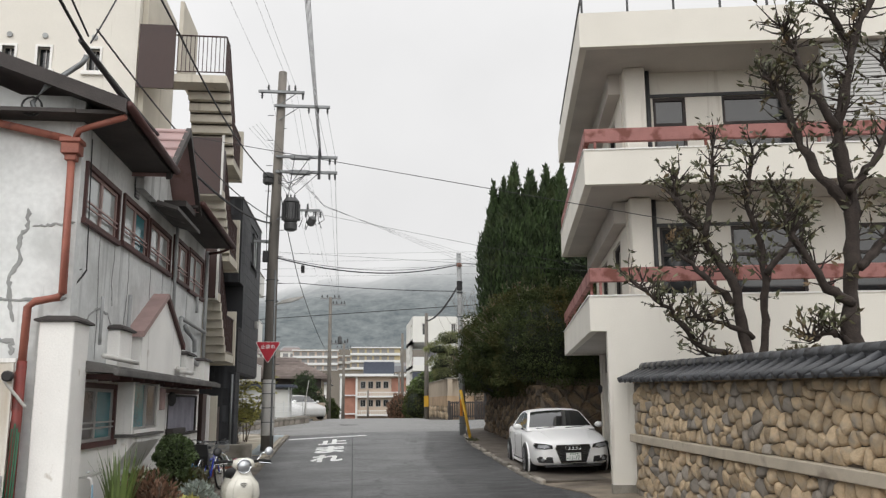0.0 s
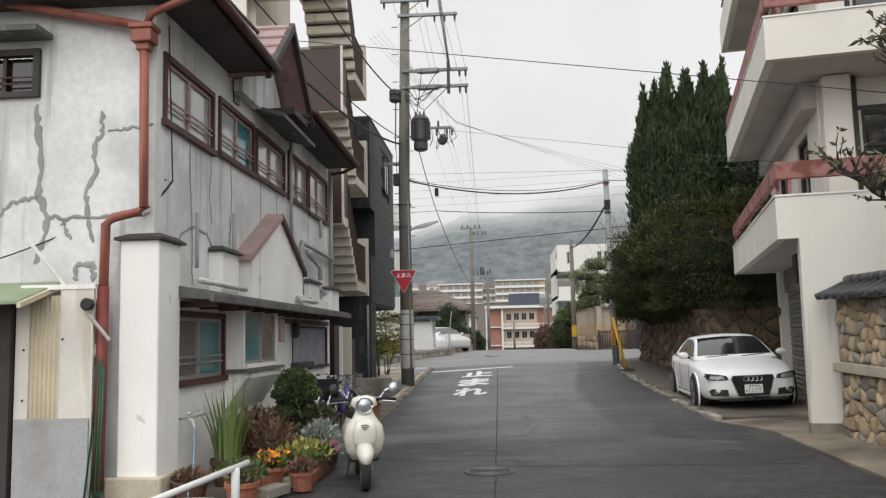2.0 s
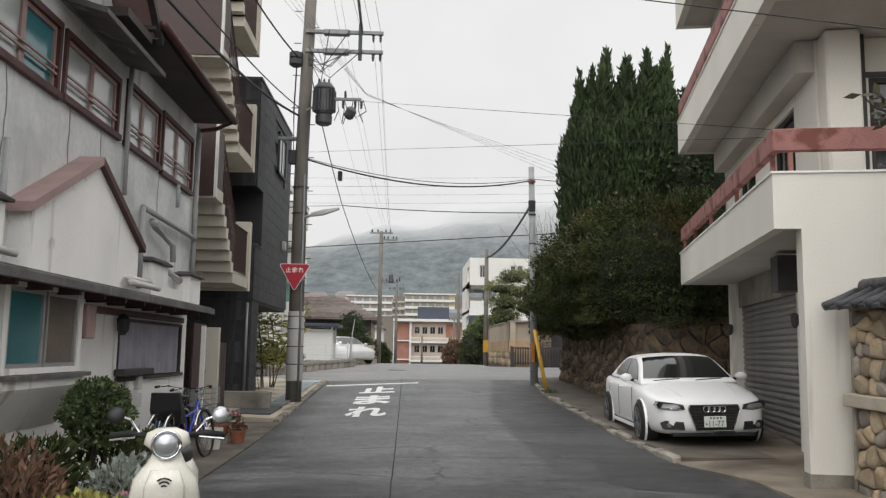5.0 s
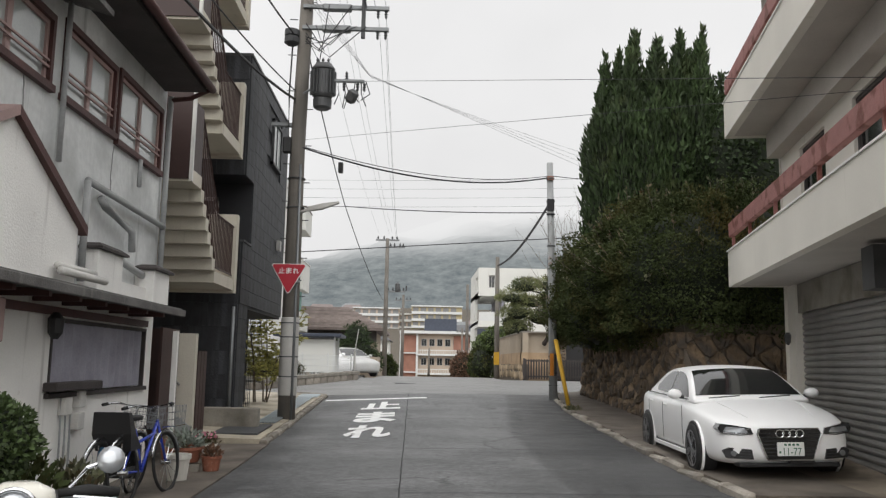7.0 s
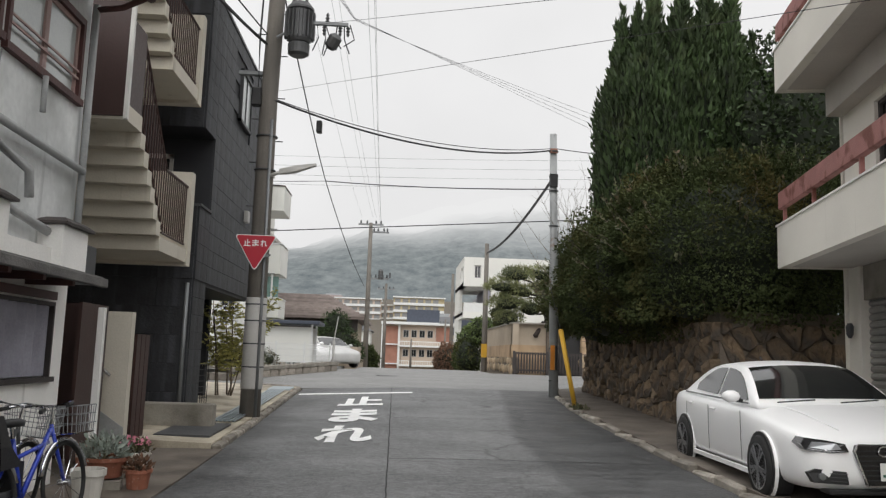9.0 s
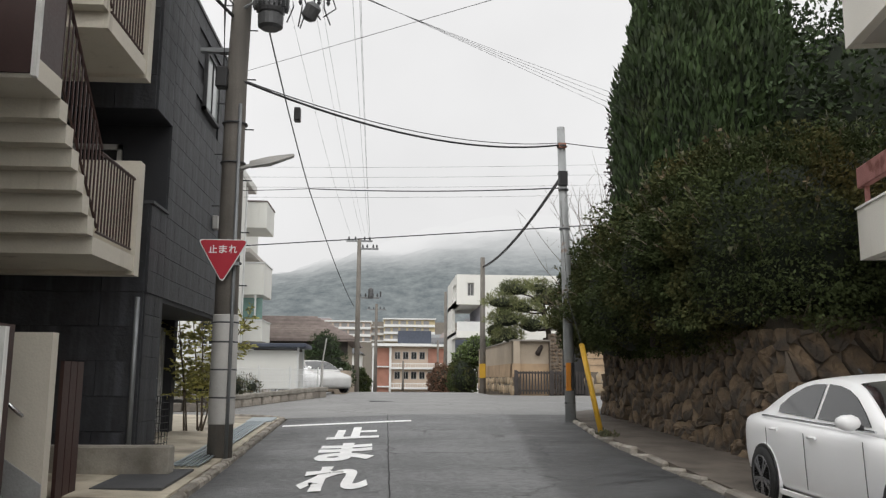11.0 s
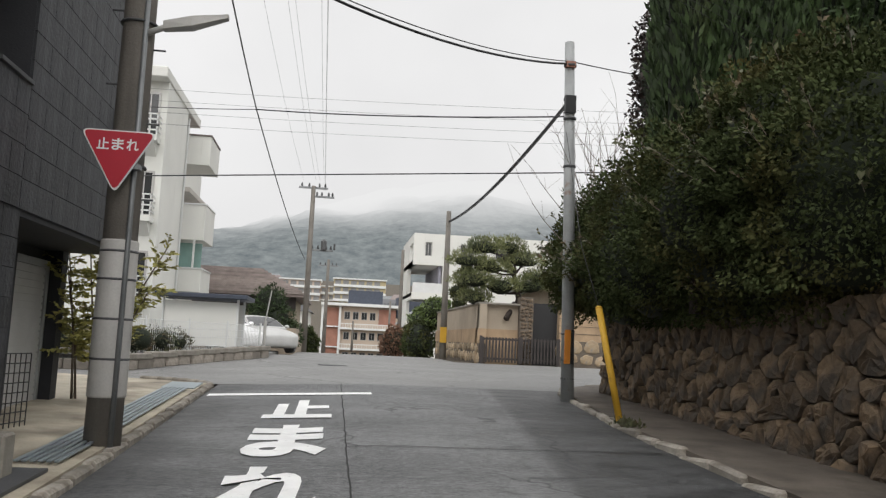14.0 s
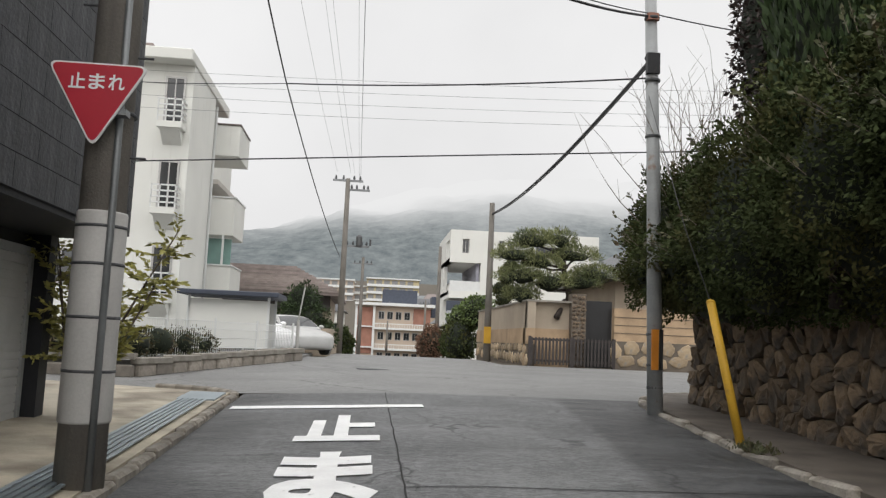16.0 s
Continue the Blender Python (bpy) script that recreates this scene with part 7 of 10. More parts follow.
# the heavy bundle past the old house
wire((PX - 0.1, PY - 0.1, 7.1), (-3.55, 10.6, 6.15), 0.5, 0.028, label="heavy black cable bundle past the eaves")
wire((PX - 0.1, PY - 0.1, 7.3), (-3.4, 10.6, 6.35), 0.35, 0.014)
wire((-3.55, 10.6, 6.15), (-4.0, 2, 9.2), 0.3, 0.022, label="heavy black cable bundle past the eaves")
wire((-3.5, 10.6, 6.25), (-3.6, 2, 9.6), 0.3, 0.014)
wire((-3.5, 10.7, 6.2), (-3.2, 12.0, 8.6), 0.1, 0.012)
wire((PX - 0.15, PY, 8.6), (-3.3, 15, 8.3), 0.35, 0.02)
wire((-3.3, 15, 8.3), (-3.9, 2, 9.9), 0.3, 0.02)
wire((-3.43, 10.8, 3.2), (-5.2, 10.4, 2.3), 0.08, 0.008, label="thin slack cable along the wall")
wire((-3.40, 10.75, 4.9), (-3.40, 10.9, 3.2), 0.0, 0.008)
wire((-3.40, 10.9, 3.2), (-3.56, 10.4, 2.78), 0.05, 0.012)
mast = thing("cable_mast", "bent steel service mast at the eaves corner", "service mast", (-3.6, 10.3, 5.2))
part("tube", Tube([(-3.95, 10.3, 5.05), (-4.0, 10.28, 5.2), (-3.85, 10.28, 5.42), (-3.45, 10.3, 5.75), (-3.4, 10.3, 5.85)], 0.035, 8), M["steel_grey"], mast, smooth=True)
part("coil", Tube([(-4.0 + 0.12 * math.cos(a * 0.5), 10.27, 5.15 + 0.12 * math.sin(a * 0.5)) for a in range(0, 13)], 0.014, 6), M["wire"], mast)
part("splice", Tube([(-3.56, 10.5, 6.15), (-3.45, 12.2, 6.0)], [0.035, 0.045], 8), M["wire"], mast)
wire((-6.0, 17.65, 7.58), (5.6, 13.55, 4.58), 0.0, 0.007)

# ---- beyond the crossing ----
WIN = {}


def win_mesh(w, h, pane="pane_dark", frame_m="frame_alu"):
    key = (round(w, 2), round(h, 2), pane, frame_m)
    if key not in WIN:
        f = 0.07
        a = mesh_of(B((0, f, -0.05, 0, 0, h), (w - f, w, -0.05, 0, 0, h), (f, w - f, -0.05, 0, 0, f), (f, w - f, -0.05, 0, h - f, h), (w / 2 - 0.02, w / 2 + 0.02, -0.04, 0, f, h - f)), "window", M[frame_m])
        b = mesh_of(B(f, w - f, -0.02, -0.004, f, h - f), "pane", M[pane])
        WIN[key] = (a, b)
    return WIN[key]


def put_window(parent, x, y, z, w, h, pane="pane_dark", frame_m="frame_alu", rz=0):
    a, b = win_mesh(w, h, pane, frame_m)
    o = part("window", a, None, parent, at=pose(x, y, z, 0, 0, rz))
    part("pane", b, None, o)


# white apartment block on the far corner
apt = thing("white_apartment_block", "white four-storey apartment block with small balconies", "apartment house", (-1.15, 0, 0.0), world_coords=False)
part("block", B((-18, -7.0, 52.6, 62, 0.3, 10.6), (-18, -5.75, 48.4, 52.6, 0.3, 10.6)), M["apartment_white"], apt)
part("roof_slab", B(-18.4, -5.7, 47.7, 55.5, 10.6, 11.0, bev=0.03), M["apartment_white"], apt)
part("roof_cap", B(-18, -7.4, 48.9, 62, 11.0, 11.5), M["roof_tile_brown"], apt)
part("wing", B(-9, -6.55, 53.5, 62, 0.3, 10.6), M["apartment_white"], apt)
for z0, z1 in ((8.5, 9.8), (5.2, 6.75), (2.95, 3.95)):
    b = part("balcony", B(-6.6, -4.85, 53.5, 56.2, z0, z1, bev=0.02), M["apartment_white"], apt)
    part("balcony_top", B(-6.6, -4.82, 53.45, 56.25, z1, z1 + 0.06), M["roof_tile_brown"] if z0 == 8.5 else M["fence_white"], b)
part("wing_roof", B(-6.6, -5.6, 53.5, 60, 7.3, 7.5), M["cream_shaded"], apt)
part("teal_screen", B(-6.1, -4.95, 53.9, 53.94, 4.0, 5.1), M["glass_teal"], apt)
for x in (-5.28, -6.5):
    part("screen_post", B(x, x + 0.08, 53.5, 53.58, 4.0, 5.2), M["fence_white"], apt)
for z in (2.3, 5.3, 8.3):
    b = part("balcony", B(-6.75, -5.9, 47.7, 48.4, z - 0.12, z + 0.1, bev=0.01), M["apartment_white"], apt)
    part("balcony_fillet", prism(bmesh.new(), [(47.75, z - 0.12), (48.4, z - 0.12), (48.4, z - 0.6)], "x", -6.65, -6.0), M["apartment_white"], b)
    for k in range(4):
        part("rail", B((-6.75, -5.9, 47.7, 47.74, z + 0.25 + 0.2 * k, z + 0.3 + 0.2 * k)), M["fence_white"], b)
        part("side_rail", B(-5.94, -5.9, 47.74, 48.4, z + 0.25 + 0.2 * k, z + 0.3 + 0.2 * k), M["fence_white"], b)
    for x in (-6.75, -6.47, -6.19, -5.94):
        part("post", B(x, x + 0.04, 47.7, 47.74, z + 0.1, z + 0.9), M["fence_white"], b)
    put_window(apt, -6.7, 48.39, z + 0.15, 0.7, 1.7)
    put_window(apt, -10.5, 48.39, z + 0.4, 1.6, 1.2)
    put_window(apt, -14.8, 48.39, z + 0.4, 1.6, 1.2)
for x in (-5.95, -6.75):
    part("downpipe", Tube([(x + 0.1, 53.4 if x > -6.9 else 48.5, 0.4), (x + 0.1, 53.4 if x > -6.9 else 48.5, 10.5)], 0.06, 6), M["fence_white"], apt)

# parking lot with planter wall, fence, shed
bm = bmesh.new()
prism(bm, [(-40, 36.6), (-5.0, 36.8), (-2.35, 44.2), (-2.3, 50.5), (-40, 50.5)], "z", 0.3, 0.66)
setting("car_park", bm, M["asphalt_pale"], "raised grey car park on the corner", "car park")
plw = thing("planter_wall", "low planter wall of rough grey stone blocks", "garden wall", (-4, 40, 0.5), kind="structure")
d0, d1 = Vector((-5.0, 36.7)), Vector((-2.28, 44.3))
ang = -math.degrees(math.atan2(d1.x - d0.x, d1.y - d0.y))
PB = mesh_of(B(-0.1, 0.1, -0.29, 0.29, 0, 0.26, bev=0.03), "stone_block", M["stone_grey"])
PB2 = mesh_of(B(-0.13, 0.13, -0.6, 0.6, 0, 0.14, bev=0.02), "coping_block", M["concrete"])
for i in range(13):
    p = d0.lerp(d1, (i + 0.5) / 13)
    part("stone_block", PB, None, plw, at=pose(p.x + R.uniform(-0.02, 0.02), p.y, ground_z(p.x, p.y) - 0.02, 0, 0, ang + R.uniform(-3, 3)))
for i in range(7):
    p = d0.lerp(d1, (i + 0.5) / 7)
    part("coping_block", PB2, None, plw, at=pose(p.x, p.y, ground_z(p.x, p.y) + 0.23, 0, 0, ang))
for i in range(30):
    part("stone_block", PB, None, plw, at=pose(-5.3 - 0.6 * i, 36.65, ground_z(-5, 36.6) - 0.02, 0, 0, 90 + R.uniform(-3, 3)))
part("coping_long", B(-23, -5.0, 36.55, 36.8, 0.68, 0.8), M["concrete"], plw)
SH = [(-5.6 + 0.36 * i * 0.9, 38.3 + 0.85 * i, 0.98, 0.5, 0.55, 0.36) for i in range(4)] + [(-6.5 - 0.9 * i, 37.6, 0.98, 0.6, 0.5, 0.36 + 0.08 * (i % 2)) for i in range(5)]
lowh = thing("planter_shrubs", "low yellow-green azalea shrubs in the planter", "shrub", (-5.2, 39, 0.66))
P, N = shell_points(SH, 9000, rng)
tagged(part("foliage", quads("foliage", leaves_at(P, N, 0.07, rng, 1.8, 0.9), M["leaf_dull"]), None, lowh), kind="stuff")
part("inner_growth", core_mesh(SH, 0.8), M["leaf_core_shade"], lowh, smooth=True)
fence = thing("mesh_fence", "white welded mesh fence above the planter", "fence", (-4.2, 41, 0.66))
FB = mesh_of(B(-0.008, 0.008, -0.008, 0.008, 0, 1), "wire_bar", M["fence_white"])
f0, f1 = Vector((-5.9, 37.6)), Vector((-2.55, 44.4))
for i in range(90):
    p = f0.lerp(f1, i / 89)
    part("wire_bar", FB, None, fence, at=pose(p.x, p.y, 0.62) @ Matrix.Diagonal((1, 1, 0.95, 1)))
for z in (0.68, 0.9, 1.15, 1.38, 1.56):
    part("wire_rail", Tube([(f0.x, f0.y, z), (f1.x, f1.y, z)], 0.01, 4), M["fence_white"], fence)
for i in range(5):
    p = f0.lerp(f1, i / 4)
    part("post", Tube([(p.x, p.y, 0.5), (p.x, p.y, 1.65)], 0.03, 6), M["fence_white"], fence)
tp = thing("slim_post", "slim grey steel post beside the car park", "post", (-2.45, 44.6, 0.6))
part("shaft", Tube([(-2.42, 44.6, 0.4), (-2.42, 44.6, 1.75)], 0.05, 8), M["pole_sheet"], tp)
part("rod", Tube([(-2.42, 44.6, 1.75), (-2.28, 44.6, 2.75)], 0.022, 6), M["pole_sheet"], tp)
shed2 = thing("bicycle_shed", "white panelled shelter with dark flat roof", "shelter", (-4.5, 44.6, 0.66))
part("panel", B(-5.55, -3.3, 44.0, 44.06, 0.85, 2.25), M["apartment_white"], shed2)
part("roof", B(-5.85, -2.95, 43.6, 46.2, 2.36, 2.5, bev=0.02), M["slate_blue"], shed2)
for x in (-5.6, -3.3):
    part("post", B(x, x + 0.07, 44.0, 44.07, 0.62, 2.38), M["fence_white"], shed2)
    part("post", B(x, x + 0.07, 45.9, 45.97, 0.62, 2.38), M["fence_white"], shed2)
part("back_panel", B(-5.55, -3.3, 45.9, 45.96, 0.85, 2.25), M["apartment_white"], shed2)

# ---- brown tiled house, conifer, poles, gate wall, pine ----
rh = thing("tiled_house", "low house with a broad brown tiled hip roof", "house", (-6, 66, 0))
part("wall", B(-13, -2.4, 62.8, 72, -0.5, 3.3), M["plaster_beige"], rh)
part("roof", loft(bmesh.new(), [[(-13.6, 61.8, 3.35), (-1.75, 61.8, 3.35), (-1.75, 73, 3.35), (-13.6, 73, 3.35)], [(-13.6, 61.8, 3.5), (-1.75, 61.8, 3.5), (-1.75, 73, 3.5), (-13.6, 73, 3.5)], [(-12, 66, 5.1), (-4.6, 66, 5.1), (-4.6, 68.5, 5.1), (-12, 68.5, 5.1)]]), M["roof_tile_brown"], rh)
for k in range(12):
    f = k / 12
    part("tile_course", B(-13.6 + 1.6 * f, -1.75 - 2.85 * f, 61.76 + 4.2 * f, 61.9 + 4.2 * f, 3.5 + 1.6 * f, 3.6 + 1.6 * f), M["roof_tile_pale"], rh)
# dark strip added below the eaves to stand for their shade
part("eaves_band", B(-13, -2.3, 62.5, 62.75, 2.6, 3.35), M["roof_dark"], rh)
put_window(rh, -8, 62.79, 1.2, 1.8, 1.1)
part("side_wall", B(-2.5, -1.75, 52, 62, 0.2, 1.6), M["plaster_beige"], rh)
con = thing("round_conifer", "dense rounded conifer beside the car park", "tree", (-3.1, 55, 0.5))
part("trunk", Tube([(-3.1, 55, 0.4), (-3.1, 55, 2.8)], [0.12, 0.04], 8), M["bark"], con)
CE = [(-3.1, 55, 1.75, 1.15, 1.1, 1.1), (-3.1, 55, 2.6, 0.75, 0.75, 0.95), (-2.3, 55.3, 1.3, 0.7, 0.6, 0.7), (-3.9, 55.2, 1.3, 0.8, 0.7, 0.7)]
P, N = shell_points(CE, 7000, rng)
tagged(part("crown", quads("crown", leaves_at(P, N, 0.14, rng, 2.6, 0.6), M["leaf_cypress"]), None, con), kind="stuff")
part("inner_growth", core_mesh(CE, 0.8), M["leaf_core_shade"], con, smooth=True)


def street_pole(x, y, top, arms, label):
    p = thing("utility_pole", label, "utility pole", (x, y, ground_z(x, y)))
    part("shaft", Tube([(x, y, -0.5), (x, y, top)], [0.17, 0.11], 10), M["pole_concrete"], p, smooth=True)
    for z, w, off in arms:
        part("crossarm", B(x - w + off, x + w + off, y - 0.05, y + 0.05, z - 0.05, z + 0.05), M["steel_grey"], p)
        for k in (-0.8, -0.3, 0.4, 0.8):
            part("insulator", lathe(bmesh.new(), [(0.03, 0.05), (0.06, 0.12), (0.03, 0.25)], 6, (x + off + k * w, y, z)), M["steel_dark"], p)
    return p


mp = street_pole(-1.66, 60, 9.1, [(9.0, 0.75, 0.0), (8.55, 0.5, 0.6), (5.75, 0.6, 0.6)], "concrete utility pole down the lane with crossarms")
part("transformer", lathe(bmesh.new(), [(0.12, 0), (0.15, 0.1), (0.15, 0.5), (0.06, 0.6)], 10, (-0.95, 59.8, 5.7)), M["tank_grey"], mp)
part("fuse", B(-0.45, -0.35, 59.8, 60, 5.8, 6.1), M["steel_dark"], mp)
fpl = street_pole(4.78, 54.4, 7.35, [], "slim grey utility pole at the far corner")
part("hazard_plate", B(4.6, 4.9, 54.2, 54.24, 1.3, 2.0), M["yellow"], fpl)
street_pole(-0.9, 84, 7.5, [(7.0, 0.8, 0)], "far utility pole down the lane")
street_pole(4.6, 78, 8.0, [], "far utility pole down the lane")
street_pole(6.5, 118, 6.0, [(5.5, 0.8, 0)], "far utility pole down the lane")
street_pole(2.4, 130, 3.6, [], "far utility pole down the lane")

gw = thing("garden_wall", "beige plastered corner wall on a rough stone base", "garden wall", (6, 52, 0.6), kind="structure")
part("side_plaster", B(5.66, 5.95, 50.02, 64, 1.95, 2.95), M["plaster_beige"], gw)
part("side_band", B(5.6, 5.95, 50.02, 64, 1.35, 1.95), M["wall_tan"], gw)
part("side_base", B(5.63, 5.95, 50.05, 64, 0.2, 1.35), M["stone_joint"], gw)
part("front_plaster", B(5.66, 7.3, 50.3, 50.6, 1.95, 2.95), M["plaster_beige"], gw)
part("front_band", B(5.6, 7.3, 50.25, 50.6, 0.5, 1.95), M["wall_tan"], gw)
part("coping", B((5.6, 7.35, 50.0, 50.65, 2.95, 3.02), (5.6, 6.0, 50.65, 64, 2.95, 3.02)), M["concrete"], gw)
part("gate_pier", B(7.3, 7.85, 49.9, 50.5, 0.5, 3.3), M["stone_joint"], gw)
for i, (x, z, ww, hh) in enumerate(stones(7.32, 7.8, 0.55, 3.25, 0.2, 0.16, rs2)):
    part("pier_stone", rs2.choice(BLD), None, gw, at=pose(min(7.75, max(7.4, x)), 49.92, z, 0, 0, 90) @ Matrix.Diagonal((0.3, ww, hh, 1)))
part("gate_door", B(7.85, 9.0, 50.45, 50.55, 0.55, 3.1), M["black_plastic"], gw, "tall black gate leaf")
part("right_plaster", B(9.0, 22, 50.1, 50.4, 1.6, 2.85), M["wall_tan"], gw)
part("right_base", B(9.0, 22, 50.05, 50.4, 0.3, 1.6), M["stone_joint"], gw)
for i in range(3):
    part("wall_groove", B(9.0, 22, 50.08, 50.1, 1.9 + 0.3 * i, 1.92 + 0.3 * i), M["stone_joint"], gw)
for y, z, ww, hh in stones(50.1, 63.8, 0.62, 1.35, 0.7, 0.38, rs2):
    part("base_stone", rs2.choice(TAN), None, gw, at=pose(5.62, y, z) @ Matrix.Diagonal((0.35, ww, hh * 1.1, 1)))
for x, z, ww, hh in stones(9.1, 13, 0.62, 1.6, 0.7, 0.45, rs2):
    part("base_stone", rs2.choice(TAN), None, gw, at=pose(x, 50.04, z, 0, 0, 90) @ Matrix.Diagonal((0.35, ww, hh * 1.1, 1)))
gate = thing("picket_gate", "low dark brown picket gate across the entrance", "gate", (7.3, 49.7, 0.6))
PK = mesh_of(B(-0.035, 0.035, -0.015, 0.015, 0, 1.0), "picket", M["roof_dark"])
for i in range(24):
    part("picket", PK, None, gate, at=pose(5.78 + 0.133 * i, 49.7, 0.62))
part("rail", B((5.7, 8.95, 49.72, 49.76, 0.72, 0.8), (5.7, 8.95, 49.72, 49.76, 1.5, 1.58)), M["roof_dark"], gate)
for x in (5.7, 7.3, 8.9):
    part("gate_post", B(x - 0.05, x + 0.05, 49.7, 49.8, 0.55, 1.66), M["roof_dark"], gate)
house_r = thing("house_behind_wall", "house with a dark hipped roof behind the garden wall", "house", (14, 58, 0.6))
part("wall", B(10.5, 22, 55, 64, 0.3, 4.4), M["plaster_beige"], house_r)
part("roof", loft(bmesh.new(), [[(9.6, 54, 4.3), (23, 54, 4.3), (23, 65, 4.3), (9.6, 65, 4.3)], [(9.6, 54, 4.45), (23, 54, 4.45), (23, 65, 4.45), (9.6, 65, 4.45)], [(13, 59, 6.6), (20, 59, 6.6), (20, 60, 6.6), (13, 60, 6.6)]]), M["kawara"], house_r)
pine = thing("garden_pine", "cloud-pruned pine leaning over the garden wall", "tree", (7.5, 51.6, 0.6))
part("trunk", Tube([(7.6, 51.8, 0.5), (7.35, 51.6, 2.2), (7.55, 51.4, 3.3), (7.3, 51.5, 4.4), (7.0, 51.5, 5.2)], [0.17, 0.15, 0.13, 0.1, 0.05], 8), M["bark"], pine, smooth=True)
part("low_trunk", Tube([(6.75, 50.0, 2.4), (7.0, 50.4, 2.75), (7.3, 51.2, 3.1)], [0.13, 0.11, 0.08], 8), M["bark"], pine, smooth=True)
pads = [(6.0, 51.2, 5.35, 0.84, 0.7, 0.45), (5.2, 51, 4.75, 0.79, 0.6, 0.38), (6.2, 51.3, 4.55, 1.0, 0.7, 0.38), (5.5, 51, 3.95, 0.95, 0.6, 0.38), (6.7, 51.2, 3.75, 0.95, 0.6, 0.38), (7.8, 51.5, 4.9, 0.95, 0.7, 0.38), (8.6, 51.5, 4.2, 0.95, 0.7, 0.38), (7.9, 51.3, 3.85, 0.84, 0.6, 0.38), (5.6, 51.2, 3.25, 0.73, 0.5, 0.38), (7.1, 51.4, 5.5, 0.63, 0.5, 0.38)]
for px_, py_, pz_, *_r in pads:
    part("limb", Tube([(7.4, 51.5, min(4.4, pz_ - 0.2)), ((px_ + 7.4) / 2, py_ + 0.1, pz_ - 0.25), (px_, py_, pz_ - 0.1)], [0.06, 0.045, 0.03], 6), M["bark"], pine)
P, N = shell_points(pads, 26000, rng, -0.4)
P += rng.normal(0, 0.06, P.shape)
N[:, 2] += 0.8
tagged(part("needles", quads("needles", leaves_at(P, N, 0.13, rng, 4.5, 0.7), M["leaf_pine"]), None, pine), kind="stuff")
part("inner_growth", core_mesh(pads, 0.62), M["leaf_core_shade"], pine, smooth=True)
cl = thing("pompom_tree", "dark cloud-pruned pompom tree behind the wall", "tree", (4.9, 56, 0.5))
PM = [(6.15, 58, 4.4, 0.36, 0.36, 0.34), (5.85, 58, 3.85, 0.4, 0.4, 0.34), (6.4, 58, 3.7, 0.36, 0.36, 0.3), (6.3, 58, 4.95, 0.32, 0.32, 0.28), (6.0, 58, 3.3, 0.35, 0.35, 0.28)]
P, N = shell_points(PM, 3500, rng, -1)
tagged(part("foliage", quads("foliage", leaves_at(P, N, 0.09, rng, 2, 0.8), M["leaf_hedge"]), None, cl), kind="stuff")
part("inner_growth", core_mesh(PM, 0.85), M["leaf_core_shade"], cl, smooth=True)
part("trunk", Tube([(6.2, 58, 0.5), (6.15, 58, 4.9)], 0.06, 6), M["bark"], cl)
for nm, b, lf, lab in (("box_hedge", [(5.0, 67, 1.3, 0.9, 2.4, 1.35), (5.2, 71, 1.3, 0.9, 2.4, 1.3)], "leaf_hedge", "trimmed green hedge along the lane"), ("lane_shrub", [(5.9, 66, 3.0, 1.0, 1.4, 0.9), (5.4, 69, 2.6, 0.9, 1.3, 0.8)], "leaf_fresh", "bright green shrub above the hedge"), ("autumn_shrub", [(4.3, 78, 1.0, 1.0, 2, 1.2)], "leaf_brown", "rust-brown shrub along the lane"), ("lane_tree", [(-2.0, 75, 0.7, 0.8, 1.5, 1.1)], "leaf_hedge", "dark shrub by the lane")):
    s = thing(nm, lab, "shrub", (b[0][0], b[0][1], 0))
    P, N = shell_points(b, 5000, rng)
    tagged(part("foliage", quads("foliage", leaves_at(P, N, 0.16, rng, 1.8, 0.9), M[lf]), None, s), kind="stuff")
    part("inner_growth", core_mesh(b, 0.86), M["leaf_core_shade"], s, smooth=True)

# white modern house with recessed balconies
wh = thing("white_modern_house", "white three-storey house with recessed corner balconies", "house", (12, 94, -1))
part("shell", wall_grid(bmesh.new(), "y", 88, 88.4, 6.3, 19, -1.2, 10.65, [(6.3, 8.9, 5.5, 7.9), (6.3, 8.9, 2.6, 4.9), (7.3, 7.9, 8.7, 9.9), (10.4, 10.9, 8.4, 9.9), (11.1, 11.6, 8.4, 9.9)]), M["apartment_white"], wh)
part("body", B(8.9, 19, 88.4, 99, -1.2, 10.6), M["apartment_white"], wh)
part("side", wall_grid(bmesh.new(), "x", 6.3, 6.6, 88.4, 99, -1.2, 10.65, [(88.9, 92, 8.3, 9.9), (88.4, 93, 5.5, 7.9), (88.4, 93, 2.6, 4.9)]), M["apartment_white"], wh)
part("inner_wall", B(8.6, 8.85, 88.5, 99, -1, 10.5), M["curtain"], wh)
for z in (5.5, 2.6):
    part("balcony_front", B(6.35, 8.9, 88.05, 88.12, z, z + 0.85), M["fence_white"], wh)
part("floor_slab", B((6.3, 8.9, 88.4, 99, 5.2, 5.5), (6.3, 8.9, 88.4, 99, 2.3, 2.6), (6.3, 8.9, 88.4, 99, 7.9, 8.3)), M["apartment_white"], wh)
for x in (10.4, 11.1):
    put_window(wh, x, 88.3, 8.4, 0.5, 1.5)
put_window(wh, 7.3, 88.3, 8.7, 0.6, 1.2)
put_window(wh, 13.5, 87.99, 8.6, 3.2, 1.0)

